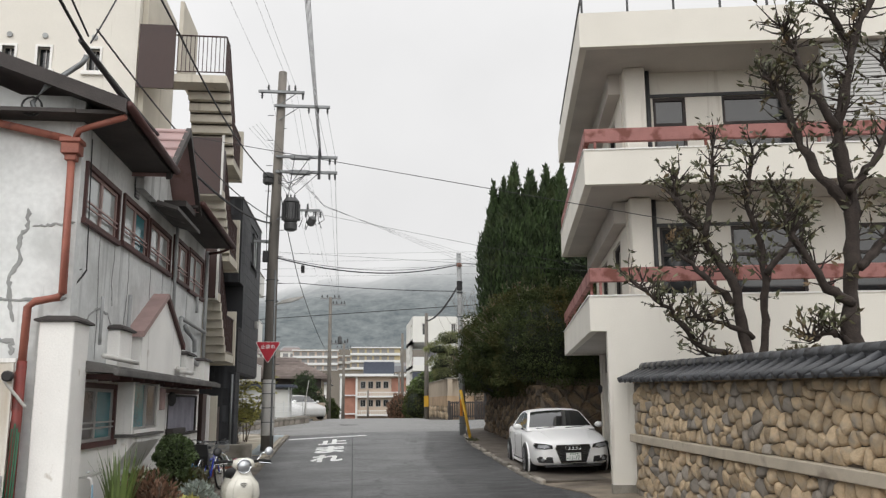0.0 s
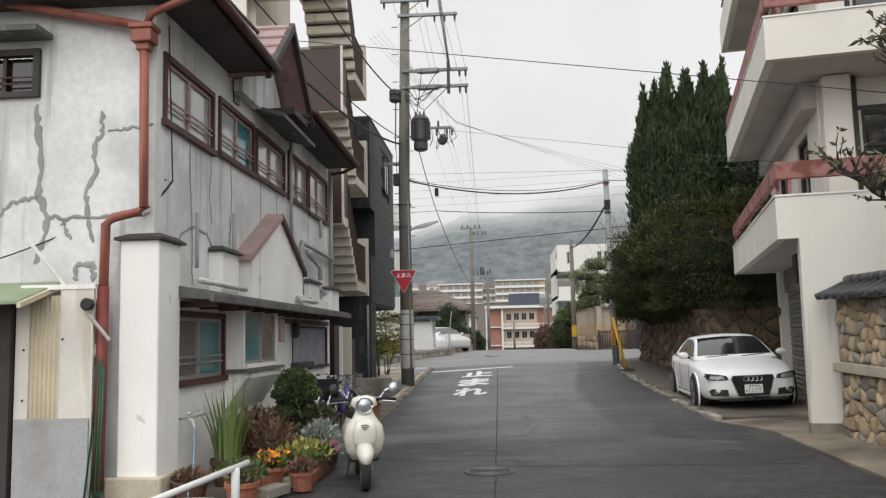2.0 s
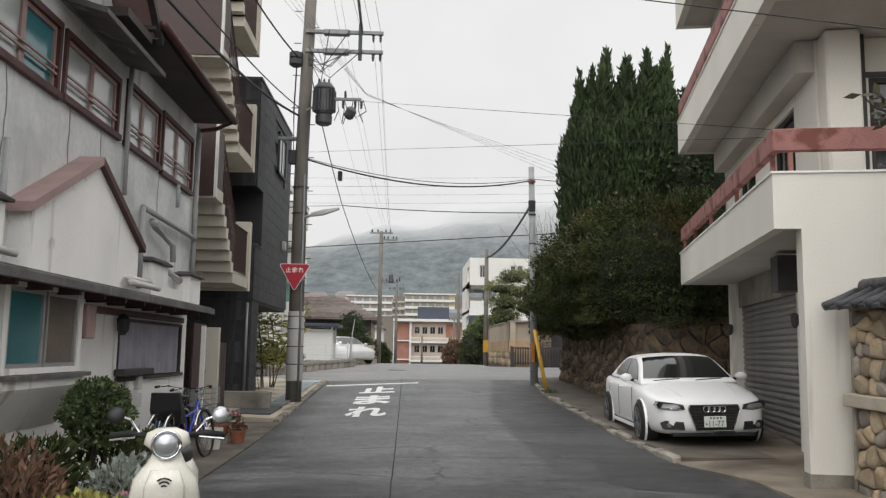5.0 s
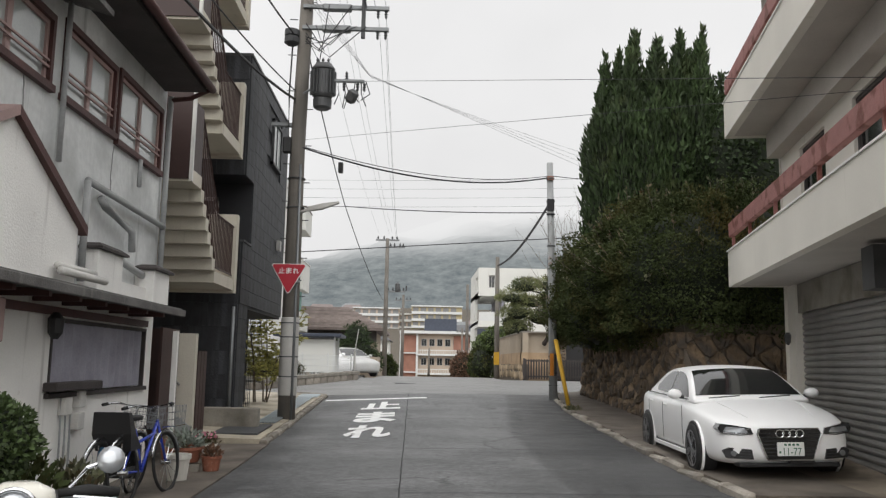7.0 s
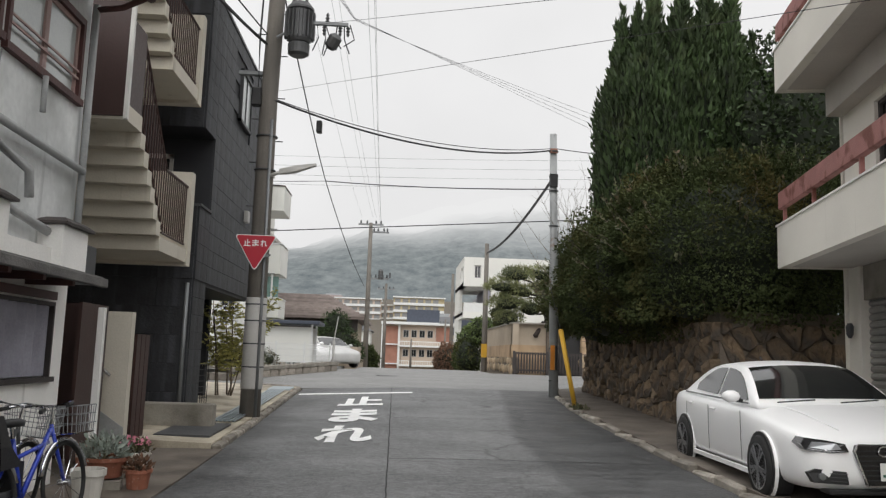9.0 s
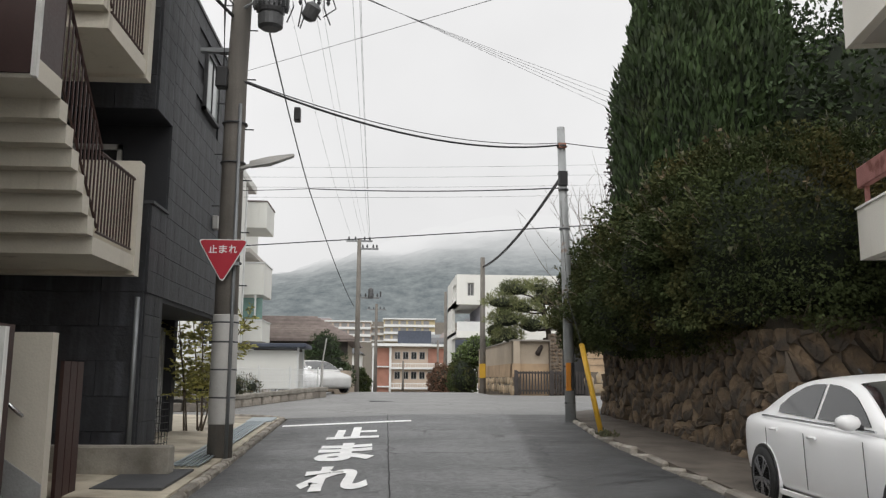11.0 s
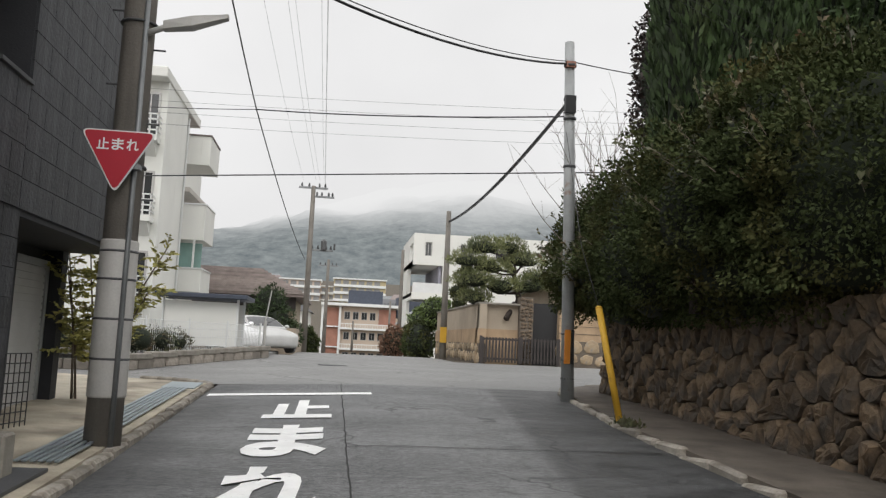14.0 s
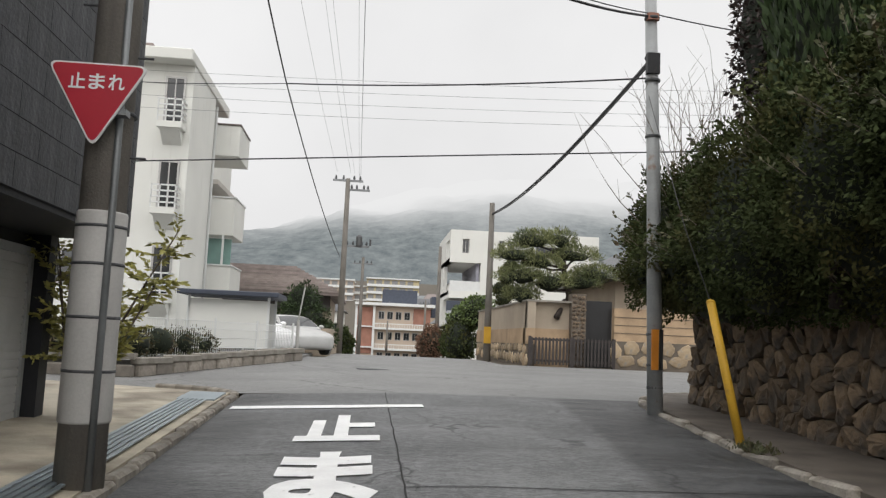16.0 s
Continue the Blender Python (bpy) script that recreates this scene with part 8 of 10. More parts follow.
# three-storey brick and white school-like block
b3 = thing("balconied_block", "three-storey beige and brick block with white balcony bands", "apartment house", (4, 155, -3))
part("body", B(-2, 9.6, 150, 162, -3.5, 6.3), M["beige_far"], b3)
part("brick_bay", B(-2.05, 0.8, 149.8, 150, -1.2, 6.0), M["brick_red"], b3)
part("brick_pier", B(6.9, 9.6, 149.85, 150, 3.6, 6.0), M["brick_red"], b3)
part("roof_edge", B(-2.3, 10.2, 148.6, 162, 6.3, 6.75), M["fence_white"], b3)
part("roof_house", B(2, 7.5, 152, 158, 6.75, 9.0), M["slate_blue"], b3)
part("roof_tank", B(10.2, 15, 156, 160, 5, 8.4), M["slate_blue"], b3)
for z in (-0.6, 2.6):
    part("balcony_band", B(0.8, 9.6, 148.8, 150, z, z + 0.32, bev=0.02), M["fence_white"], b3)
    part("balcony_rail", B(0.8, 9.6, 148.8, 148.9, z + 0.85, z + 0.98), M["fence_white"], b3)
    for k in range(23):
        part("baluster", B(0.85 + 0.39 * k, 0.93 + 0.39 * k, 148.82, 148.88, z + 0.32, z + 0.85), M["fence_white"], b3)
    part("balcony_band_left", B(-2.2, 0.8, 149.3, 149.8, z + 0.3, z + 0.5), M["fence_white"], b3)
for x in (-2.2, 0.55):
    part("pillar", B(x, x + 0.35, 149.2, 149.6, -3.5, 6.3), M["fence_white"], b3)
for z in (-2.2, 1.0, 4.2):
    for i in range(6):
        put_window(b3, 1.4 + 1.35 * i, 149.96, z, 0.95, 1.25)
part("forecourt_wall", B(-2, 7, 146, 146.3, -4, -2.2), M["wall_tan"], b3)
part("garage_door", B(-1.6, 1.6, 145.9, 145.99, -3.8, -2.5), M["brick_red"], b3)
neigh = thing("neighbour_house", "pale house beside the far block", "house", (-5, 120, -2))
part("wall", B(-9, -3.2, 118, 128, -3, 4.2), M["apartment_white"], neigh)
part("roof", loft(bmesh.new(), [[(-9.6, 117.4, 4.2), (-2.8, 117.4, 4.2), (-2.8, 128.6, 4.2), (-9.6, 128.6, 4.2)], [(-8, 121, 5.4), (-4.4, 121, 5.4), (-4.4, 125, 5.4), (-8, 125, 5.4)]]), M["kawara"], neigh)
put_window(neigh, -6.6, 117.99, 1.6, 1.4, 1.2)
put_window(neigh, -4.6, 117.99, 1.6, 0.9, 1.2)
nb2 = thing("neighbour_house", "pale blue-grey roofed house beside the far block", "house", (12, 130, -2))
part("wall", B(9.2, 17, 128, 138, -3, 3.6), M["apartment_white"], nb2)
part("roof", loft(bmesh.new(), [[(8.6, 127.4, 3.6), (17.6, 127.4, 3.6), (17.6, 138.6, 3.6), (8.6, 138.6, 3.6)], [(10.5, 131, 5.4), (15, 131, 5.4), (15, 135, 5.4), (10.5, 135, 5.4)]]), M["steel_grey"], nb2)

# terraced flats on the hillside, and the small houses among them
flats = thing("hillside_flats", "long stepped beige flats with rows of balconies on the hillside", "apartment house", (0, 345, 14))
FW = mesh_of(B(0, 2.2, -0.25, 0, 0, 1.5), "window", M["far_window_hazed"])
for x0, x1, z0, z1, y, mt in ((-24, -6, 14, 22.6, 340, "beige_far"), (-6, 0, 14, 20.6, 344, "beige_far"), (-1, 19, 13, 23.6, 338, "yellow_far")):
    part("block", B(x0, x1, y, y + 12, z0 - 4, z1), M[mt], flats)
    part("roof_edge", B(x0 - 0.4, x1 + 0.4, y - 0.8, y + 12.4, z1, z1 + 0.5), M["fence_white"], flats)
    for k in range(3):
        z = z1 - 2.9 - 2.8 * k
        part("balcony_band", B(x0, x1, y - 1.0, y, z, z + 0.95), M["fence_white"], flats)
        for i in range(int((x1 - x0) / 3.0)):
            part("window", FW, None, flats, at=pose(x0 + 0.5 + 3.0 * i, y, z + 1.0))
hx = random.Random(3)
for i in range(26):
    x, y = hx.uniform(-90, 60), hx.uniform(215, 420)
    if -28 < x < 22 and y > 300:
        continue
    z, w, d, h = ground_z(0, y), hx.uniform(7, 11), hx.uniform(7, 10), hx.uniform(5, 7)
    hh = thing("hillside_house", "small pale house on the misty hillside", "house", (x, y, z), group="hillside houses")
    part("wall", B(x, x + w, y, y + d, z - 3, z + h), M[hx.choice(("apartment_white", "beige_far", "plaster_beige"))], hh)
    part("roof", loft(bmesh.new(), [[(x - 0.5, y - 0.5, z + h), (x + w + 0.5, y - 0.5, z + h), (x + w + 0.5, y + d + 0.5, z + h), (x - 0.5, y + d + 0.5, z + h)], [(x + 1, y + d / 2 - 0.2, z + h + 2), (x + w - 1, y + d / 2 - 0.2, z + h + 2), (x + w - 1, y + d / 2 + 0.2, z + h + 2), (x + 1, y + d / 2 + 0.2, z + h + 2)]]), M[hx.choice(("kawara", "roof_tile_brown", "steel_grey"))], hh)
    for k in range(2):
        part("window", FW, None, hh, at=pose(x + 1 + 3.2 * k, y, z + h - 2.4))

# ---- wooded mountain going up into cloud; haze is painted into its glowing colour ----
mm = bpy.data.materials.new("painted_mist_mountain")
mm.use_nodes = True
tn, tl = mm.node_tree.nodes, mm.node_tree.links
tn.clear()
tc = tn.new("ShaderNodeTexCoord")
n1 = tn.new("ShaderNodeTexNoise")
n1.inputs["Scale"].default_value, n1.inputs["Detail"].default_value, n1.inputs["Roughness"].default_value = 0.075, 9, 0.72
n2 = tn.new("ShaderNodeTexNoise")
n2.inputs["Scale"].default_value, n2.inputs["Detail"].default_value = 0.006, 5
sp = tn.new("ShaderNodeSeparateXYZ")
mpv = tn.new("ShaderNodeMapping")
mpv.inputs["Scale"].default_value = (1.0, 0.5, 1.4)
tl.new(tc.outputs["Object"], mpv.inputs["Vector"])
for n in (n1, n2):
    tl.new(mpv.outputs[0], n.inputs["Vector"])
tl.new(tc.outputs["Object"], sp.inputs[0])
# tree tones, paled by distance haze mixed into the colour
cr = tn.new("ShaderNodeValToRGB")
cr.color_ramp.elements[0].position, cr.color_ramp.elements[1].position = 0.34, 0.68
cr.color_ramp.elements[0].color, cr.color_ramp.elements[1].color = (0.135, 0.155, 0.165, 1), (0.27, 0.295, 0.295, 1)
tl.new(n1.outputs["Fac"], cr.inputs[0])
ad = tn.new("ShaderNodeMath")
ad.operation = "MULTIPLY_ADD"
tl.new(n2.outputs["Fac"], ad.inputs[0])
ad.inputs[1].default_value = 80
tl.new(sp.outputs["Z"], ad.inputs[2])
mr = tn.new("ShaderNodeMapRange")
# painted cloud: fades to sky white with height, shown as emission
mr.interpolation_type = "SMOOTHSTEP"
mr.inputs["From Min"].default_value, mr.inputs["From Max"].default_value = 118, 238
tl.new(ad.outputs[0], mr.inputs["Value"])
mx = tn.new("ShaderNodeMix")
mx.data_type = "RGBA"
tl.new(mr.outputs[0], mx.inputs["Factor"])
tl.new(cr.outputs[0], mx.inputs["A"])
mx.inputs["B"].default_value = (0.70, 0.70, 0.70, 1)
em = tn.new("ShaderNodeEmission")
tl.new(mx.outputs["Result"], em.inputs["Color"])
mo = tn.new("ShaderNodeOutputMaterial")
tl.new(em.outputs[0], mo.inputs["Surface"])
bm = bmesh.new()
rows = []
for j in range(60):
    row = []
    for i in range(150):
        x = -900 + 1800 * i / 149
        y = 620 + 620 * j / 59
        f = j / 59
        ridge = float(np.interp(x, (-900, -400, -168, 32, 115, 330, 900), (90, 112, 142, 200, 230, 262, 280))) + 16 * noise.noise(Vector((x * 0.004, 1.3, 0))) + 14 * noise.noise(Vector((x * 0.013, 4.1, 0)))
        z = 38 + (max(70, ridge) - 38) * f ** 0.8 + (9 * noise.noise(Vector((x * 0.016, y * 0.016, 2))) + 4 * noise.noise(Vector((x * 0.06, y * 0.06, 5)))) * (0.3 + f)
        row.append(bm.verts.new((x, y, z)))
    rows.append(row)
for a, b in zip(rows, rows[1:]):
    for i in range(149):
        bm.faces.new((a[i], a[i + 1], b[i + 1], b[i]))
setting("backdrop", bm, mm, "wooded mountain with low white cloud painted into its glowing colour", "mountain", smooth=True)

# ---- white saloon car ----
def wheel_meshes(r, w):
    tyre = lathe(bmesh.new(), [(r * 0.66, -w / 2), (r * 0.94, -w / 2), (r, -w * 0.36), (r, w * 0.36), (r * 0.94, w / 2), (r * 0.66, w / 2)], 28)
    rim = bmesh.new()
    lathe(rim, [(r * 0.68, -w * 0.5), (r * 0.74, -w * 0.52), (r * 0.74, -w * 0.5), (r * 0.68, -w * 0.47)], 28)
    for k in range(5):
        for s in (-1, 1):
            a = 2 * math.pi * k / 5
            m = pose(0, 0, 0, 0, 0, math.degrees(a) + s * 9)
            box(rim, r * 0.1, r * 0.69, -r * 0.05, r * 0.05, -w * 0.53, -w * 0.5, m)
    lathe(rim, [(r * 0.14, -w * 0.54), (r * 0.14, -w * 0.5)], 12)
    return mesh_of(tyre, "tyre", M["rubber"], True), mesh_of(rim, "rim", M["alloy"])


def saloon(name, label, at, paint, plate="", full=True):
    """A four-door saloon; its nose points to -y from its own origin, on the ground between the front corners."""
    c = thing(name, label, "car", world_coords=False)
    c.matrix_basis = at
    st = [(0.0, 0.60, 0.30, 0.60, 0.645), (0.07, 0.72, 0.22, 0.655, 0.70), (0.2, 0.82, 0.18, 0.70, 0.76), (0.5, 0.88, 0.17, 0.77, 0.84), (0.95, 0.905, 0.18, 0.83, 0.915), (1.4, 0.91, 0.19, 0.89, 0.965), (2.2, 0.913, 0.19, 0.92, 0.98), (3.2, 0.913, 0.19, 0.945, 1.0), (3.9, 0.9, 0.19, 0.965, 1.03), (4.35, 0.865, 0.22, 0.965, 1.05), (4.6, 0.80, 0.28, 0.94, 1.03), (4.7, 0.70, 0.36, 0.84, 0.92)]
    rows = []
    for y, w, zb, zs, zt in st:
        zm = zb + (zs - zb) * 0.5
        half = [(0, zb), (w * 0.8, zb), (w * 0.95, zb + 0.05), (w * 0.985, zb + 0.16), (w, zm), (w * 0.995, zs - 0.12), (w * 0.965, zs - 0.02), (w * 0.9, zs + (zt - zs) * 0.25), (w * 0.6, zt - 0.012), (0, zt + 0.012)]
        ringp = [(x, y, z) for x, z in half] + [(-x, y, z) for x, z in reversed(half[1:-1])]
        rows.append(ringp)
    body = part("body", loft(bmesh.new(), rows), paint, c, smooth=True)
    sub = body.modifiers.new("round", "SUBSURF")
    sub.levels = sub.render_levels = 1
    # cabin shell with glass panes set in it
    ky = (1.28, 1.45, 1.7, 1.95, 2.15, 2.4, 2.75, 3.1, 3.35, 3.6, 3.85, 4.05)
    kz = (0.93, 1.035, 1.185, 1.315, 1.385, 1.418, 1.428, 1.405, 1.355, 1.26, 1.135, 1.02)
    belt, lean = 0.93, 0.44
    def roof_z(y):
        return float(np.mean([np.interp(y + d, ky, kz) for d in (-0.06, 0, 0.06)]))
    def section(y):
        zr = roof_z(y)
        zt = belt + (zr - belt) * 0.9
        wr = 0.80 - (zt - belt) * lean
        return zr, zt, wr
    def top_z(y, x):
        zr, zt, wr = section(y)
        return zt + (zr - zt) * math.cos(min(1.0, abs(x) / wr) * math.pi / 2) ** 0.6
    rows = []
    for y in span(1.28, 4.05, 0.08):
        zr, zt, wr = section(y)
        half = [(0.8, belt - 0.03), (0.8, belt), ((0.8 + wr) / 2, (belt + zt) / 2), (wr, zt)] + [(wr * q, top_z(y, wr * q)) for q in (0.95, 0.86, 0.7, 0.45, 0.2)]
        rows.append([(x, y, z) for x, z in half] + [(0, y, zr)] + [(-x, y, z) for x, z in reversed(half)])
    part("roof", loft(bmesh.new(), rows), paint, c, smooth=True)
    def screen(y0, y1, edge):
        bm = bmesh.new()
        ys, us = span(y0, y1, 0.08), [-1 + 0.125 * i for i in range(17)]
        g = [[bm.verts.new((u * (section(y)[2] - edge), y, top_z(y, u * (section(y)[2] - edge)) + 0.007)) for u in us] for y in ys]
        for p, q in zip(g, g[1:]):
            for i in range(16):
                bm.faces.new((p[i], p[i + 1], q[i + 1], q[i]))
        return bm
    part("windscreen", screen(1.40, 2.1, 0.035), M["car_glass"], c, "dark tinted glass reflecting the sky", smooth=True)
    part("rear_window", screen(3.36, 3.95, 0.07), M["car_glass"], c, smooth=True)
    for s in (-1, 1):
        for poly in ([(1.6, 0.975), (1.78, 1.095), (2.0, 1.215), (2.2, 1.285), (2.4, 1.32), (2.62, 1.335), (2.64, 1.0)], [(2.71, 1.0), (2.69, 1.335), (2.95, 1.33), (3.15, 1.30), (3.4, 1.215), (3.62, 1.1), (3.6, 1.03)]):
            bm = bmesh.new()
            for off in (0.004, 0.011):
                bm.faces.new([bm.verts.new((s * (0.80 - (z - belt) * lean + off), y, z)) for y, z in poly])
            part("side_window", bm, M["car_glass"], c)
    for s in (-1, 1):
        part("window_trim", Tube([(s * 0.832, 1.45, 0.945), (s * 0.84, 2.7, 0.965), (s * 0.83, 3.9, 0.985)], 0.012, 5), M["chrome"], c)
        part("mirror", lathe(bmesh.new(), [(0.02, -0.1), (0.075, -0.06), (0.085, 0.02), (0.06, 0.09), (0.015, 0.1)], 10, (0, 0, 0), pose(s * 0.98, 1.62, 1.02, 90, 0, 0) @ Matrix.Diagonal((1.25, 0.85, 0.9, 1))), paint, c, smooth=True)
        part("mirror_stalk", Tube([(s * 0.84, 1.65, 0.97), (s * 0.95, 1.64, 0.99)], 0.025, 6), M["black_plastic"], c)
        part("door_handle", Tube([(s * 0.915, 2.42, 0.83), (s * 0.935, 2.5, 0.835), (s * 0.915, 2.6, 0.83)], 0.016, 6), paint, c)
        part("door_handle", Tube([(s * 0.915, 3.32, 0.86), (s * 0.932, 3.4, 0.865), (s * 0.915, 3.5, 0.86)], 0.016, 6), paint, c)
        for y in (1.52, 2.68, 3.62):
            part("door_gap", Tube([(s * 0.912, y, 0.32), (s * 0.918, y, 0.6), (s * 0.905, y + 0.03, 0.86)], 0.0035, 4), M["black_plastic"], c)
        part("sill", B((s * 0.9 - 0.02, s * 0.9 + 0.02, 1.3, 3.35, 0.2, 0.25)), paint, c)
        for y in (0.92, 3.72):
            arch = bmesh.new()
            lathe(arch, [(0.345, -0.03), (0.356, -0.03), (0.356, 0.004), (0.345, 0.006)], 28, (0, 0, 0), pose(s * 0.905, y, 0.34, 0, 90 * s))
            part("wheel_arch", arch, paint, c)
            well = lathe(bmesh.new(), [(0.348, -0.2), (0.348, 0.026)], 24, (0, 0, 0), pose(s * 0.905, y, 0.34, 0, 90 * s))
            part("wheel_well", well, M["black_plastic"], c)
    T, Rm = wheel_meshes(0.325, 0.23)
    for s in (-1, 1):
        for y in (0.92, 3.72):
            w = part("wheel", T, None, c, at=pose(s * 0.845, y, 0.325, 0, -90 * s))
            part("rim", Rm, None, w)
    if not full:
        return c
    # face: grille, rings, lamps, intakes, plate
    gr = part("grille", prism(bmesh.new(), [(-0.36, 0.64), (0.36, 0.64), (0.385, 0.58), (0.27, 0.27), (-0.27, 0.27), (-0.385, 0.58)], "y", -0.035, 0.1), M["black_gloss"], c)
    part("surround", Tube([(-0.36, -0.037, 0.645), (0.36, -0.037, 0.645), (0.39, -0.037, 0.58), (0.275, -0.035, 0.265), (-0.275, -0.035, 0.265), (-0.39, -0.037, 0.58), (-0.36, -0.037, 0.645)], 0.009, 5), M["chrome"], gr)
    for k in range(7):
        z = 0.31 + 0.045 * k
        h = 0.28 + 0.1 * (z - 0.27) / 0.31
        part("grille_bar", B(-h, h, -0.042, -0.03, z, z + 0.012), M["black_plastic"], gr)
    for k in range(4):
        part("emblem_ring", Tube([(-0.12 + 0.08 * k + 0.05 * math.cos(a * math.pi / 8), -0.05, 0.585 + 0.046 * math.sin(a * math.pi / 8)) for a in range(17)], 0.008, 5), M["chrome"], gr)
    pl = part("number_plate", B(-0.165, 0.165, -0.062, -0.05, 0.315, 0.48, bev=0.004), M["plate_white"], c, "white number plate with green figures")
    part("figures", glyph_fit("figures", "11-77", M["plate_green"], 0.22, 0.085), None, pl, at=pose(0.02, -0.065, 0.37, 90))
    for k in range(4):
        part("top_mark", B(-0.08 + 0.05 * k, -0.05 + 0.05 * k, -0.065, -0.063, 0.44, 0.465), M["plate_green"], pl)
    part("side_mark", B(-0.145, -0.12, -0.065, -0.063, 0.35, 0.375), M["plate_green"], pl)
    def slant(pts, depth, s, y0=0.0):
        bm = bmesh.new()
        f = lambda x: y0 + 0.02 + 0.55 * max(0, abs(x) - 0.42) ** 1.6
        lo = [bm.verts.new((s * x, f(x) - 0.03, z)) for x, z in pts]
        hi = [bm.verts.new((s * x, f(x) + depth, z)) for x, z in pts]
        bm.faces.new(lo)
        bm.faces.new(hi)
        for i in range(len(pts)):
            bm.faces.new((lo[i], lo[(i + 1) % len(pts)], hi[(i + 1) % len(pts)], hi[i]))
        return bm
    for s in (-1, 1):
        hl = part("headlight", slant([(0.43, 0.575), (0.46, 0.65), (0.62, 0.68), (0.8, 0.70), (0.83, 0.64), (0.8, 0.585), (0.6, 0.56)], 0.25, s), M["black_gloss"], c, "dark headlight with a silver reflector")
        part("reflector", slant([(0.5, 0.6), (0.54, 0.655), (0.74, 0.665), (0.77, 0.61), (0.6, 0.588)], 0.05, s, -0.012), M["lamp_glass"], hl)
        part("light_strip", slant([(0.46, 0.585), (0.6, 0.57), (0.78, 0.592), (0.78, 0.603), (0.6, 0.582)], 0.05, s, -0.014), M["chrome"], hl)
        it = part("air_intake", slant([(0.44, 0.27), (0.46, 0.39), (0.72, 0.41), (0.78, 0.37), (0.74, 0.28)], 0.2, s), M["black_plastic"], c)
        part("fog_lamp", lathe(bmesh.new(), [(0.03, -0.02), (0.036, 0.01), (0.03, 0.02)], 12, (0, 0, 0), pose(s * 0.67, 0.05, 0.34, 90)), M["steel_grey"], it)
        for k in range(3):
            part("intake_bar", slant([(0.45, 0.295 + 0.035 * k), (0.6, 0.3 + 0.035 * k), (0.6, 0.305 + 0.035 * k), (0.45, 0.3 + 0.035 * k)], 0.05, s, -0.01), M["steel_dark"], it)
        part("wiper", Tube([(s * 0.35 - 0.25, 1.22, 0.975), (s * 0.35 + 0.2, 1.3, 1.0)], 0.008, 5), M["black_plastic"], c)
    part("lower_lip", B(-0.62, 0.62, 0.0, 0.25, 0.175, 0.22, bev=0.01), M["black_plastic"], c)
    part("lower_grille", slant([(0.0, 0.225), (0.3, 0.225), (0.3, 0.255), (0.0, 0.255)], 0.1, 1, -0.02), M["black_plastic"], c)
    part("bonnet_crease", Tube([(-0.42, 0.2, 0.765), (-0.5, 0.7, 0.868), (-0.55, 1.2, 0.935)], 0.006, 4), paint, c)
    part("bonnet_crease", Tube([(0.42, 0.2, 0.765), (0.5, 0.7, 0.868), (0.55, 1.2, 0.935)], 0.006, 4), paint, c)
    part("aerial", Tube([(0, 3.2, 1.425), (0, 3.28, 1.47)], 0.012, 5), M["black_plastic"], c)
    return c


saloon("saloon_car", "white four-door saloon parked close to the garage", pose(4.84, 18.28, ground_z(4.2, 19.5) + 0.03, 0, -1.6, -3.5), M["car_white"])
saloon("parked_car", "white car parked behind the mesh fence", pose(-3.25, 46.9, 0.66, 0, 0, 32), M["car_white"], full=False)
saloon("parked_car", "silver car parked nose out of the car park", pose(-2.1, 49.0, 0.62, 0, 0, 30), M["shutter_white"], full=False)

# ---- cream scooter ----
sc = thing("scooter", "cream retro motor scooter parked facing down the lane", "scooter", (-1.34, 11.1, ground_z(-1.4, 11.5)), world_coords=False, rz=13)
T2, R2 = wheel_meshes(0.215, 0.1)
for y in (0.16, 1.32):
    w = part("wheel", T2, None, sc, at=pose(0, y, 0.215, 0, 90))
    part("rim", R2, None, w)
    
def oval(cx, cy, cz, rx, ry, n=16, tilt=0.0):
    return [(cx + rx * math.cos(2 * math.pi * i / n), cy + ry * math.sin(2 * math.pi * i / n) + tilt * math.cos(2 * math.pi * i / n) * 0, cz) for i in range(n)]
part("leg_shield", loft(bmesh.new(), [oval(0, 0.36, 0.3, 0.13, 0.05), oval(0, 0.30, 0.4, 0.2, 0.07), oval(0, 0.24, 0.55, 0.225, 0.08), oval(0, 0.22, 0.68, 0.2, 0.075), oval(0, 0.24, 0.78, 0.12, 0.065), oval(0, 0.27, 0.86, 0.08, 0.06)]), M["scooter_white"], sc, smooth=True)
fp = part("front_panel", loft(bmesh.new(), [oval(0, 0.235, 0.42, 0.09, 0.03), oval(0, 0.17, 0.52, 0.13, 0.03), oval(0, 0.15, 0.64, 0.125, 0.03), oval(0, 0.165, 0.74, 0.09, 0.03)]), M["scooter_white"], sc, "raised cream front panel", smooth=True)
for k, w_ in ((0, 0.05), (1, 0.035), (2, 0.018)):
    part("badge_arc", Tube([(w_ * math.cos(a), 0.115 + 0.002 * k, 0.66 + w_ * 0.7 * math.sin(a) - 0.012 * k) for a in [0.5 + 0.53 * i for i in range(5)]], 0.006, 5), M["black_plastic"], fp)
part("fender", loft(bmesh.new(), [oval(0, 0.08, 0.3, 0.07, 0.14), oval(0, 0.13, 0.4, 0.1, 0.17), oval(0, 0.17, 0.47, 0.085, 0.12), oval(0, 0.2, 0.5, 0.04, 0.05)]), M["scooter_white"], sc, smooth=True)
part("fork", Tube([(0.0, 0.22, 0.5), (0.07, 0.17, 0.3), (0.07, 0.16, 0.2)], 0.018, 6), M["steel_grey"], sc)
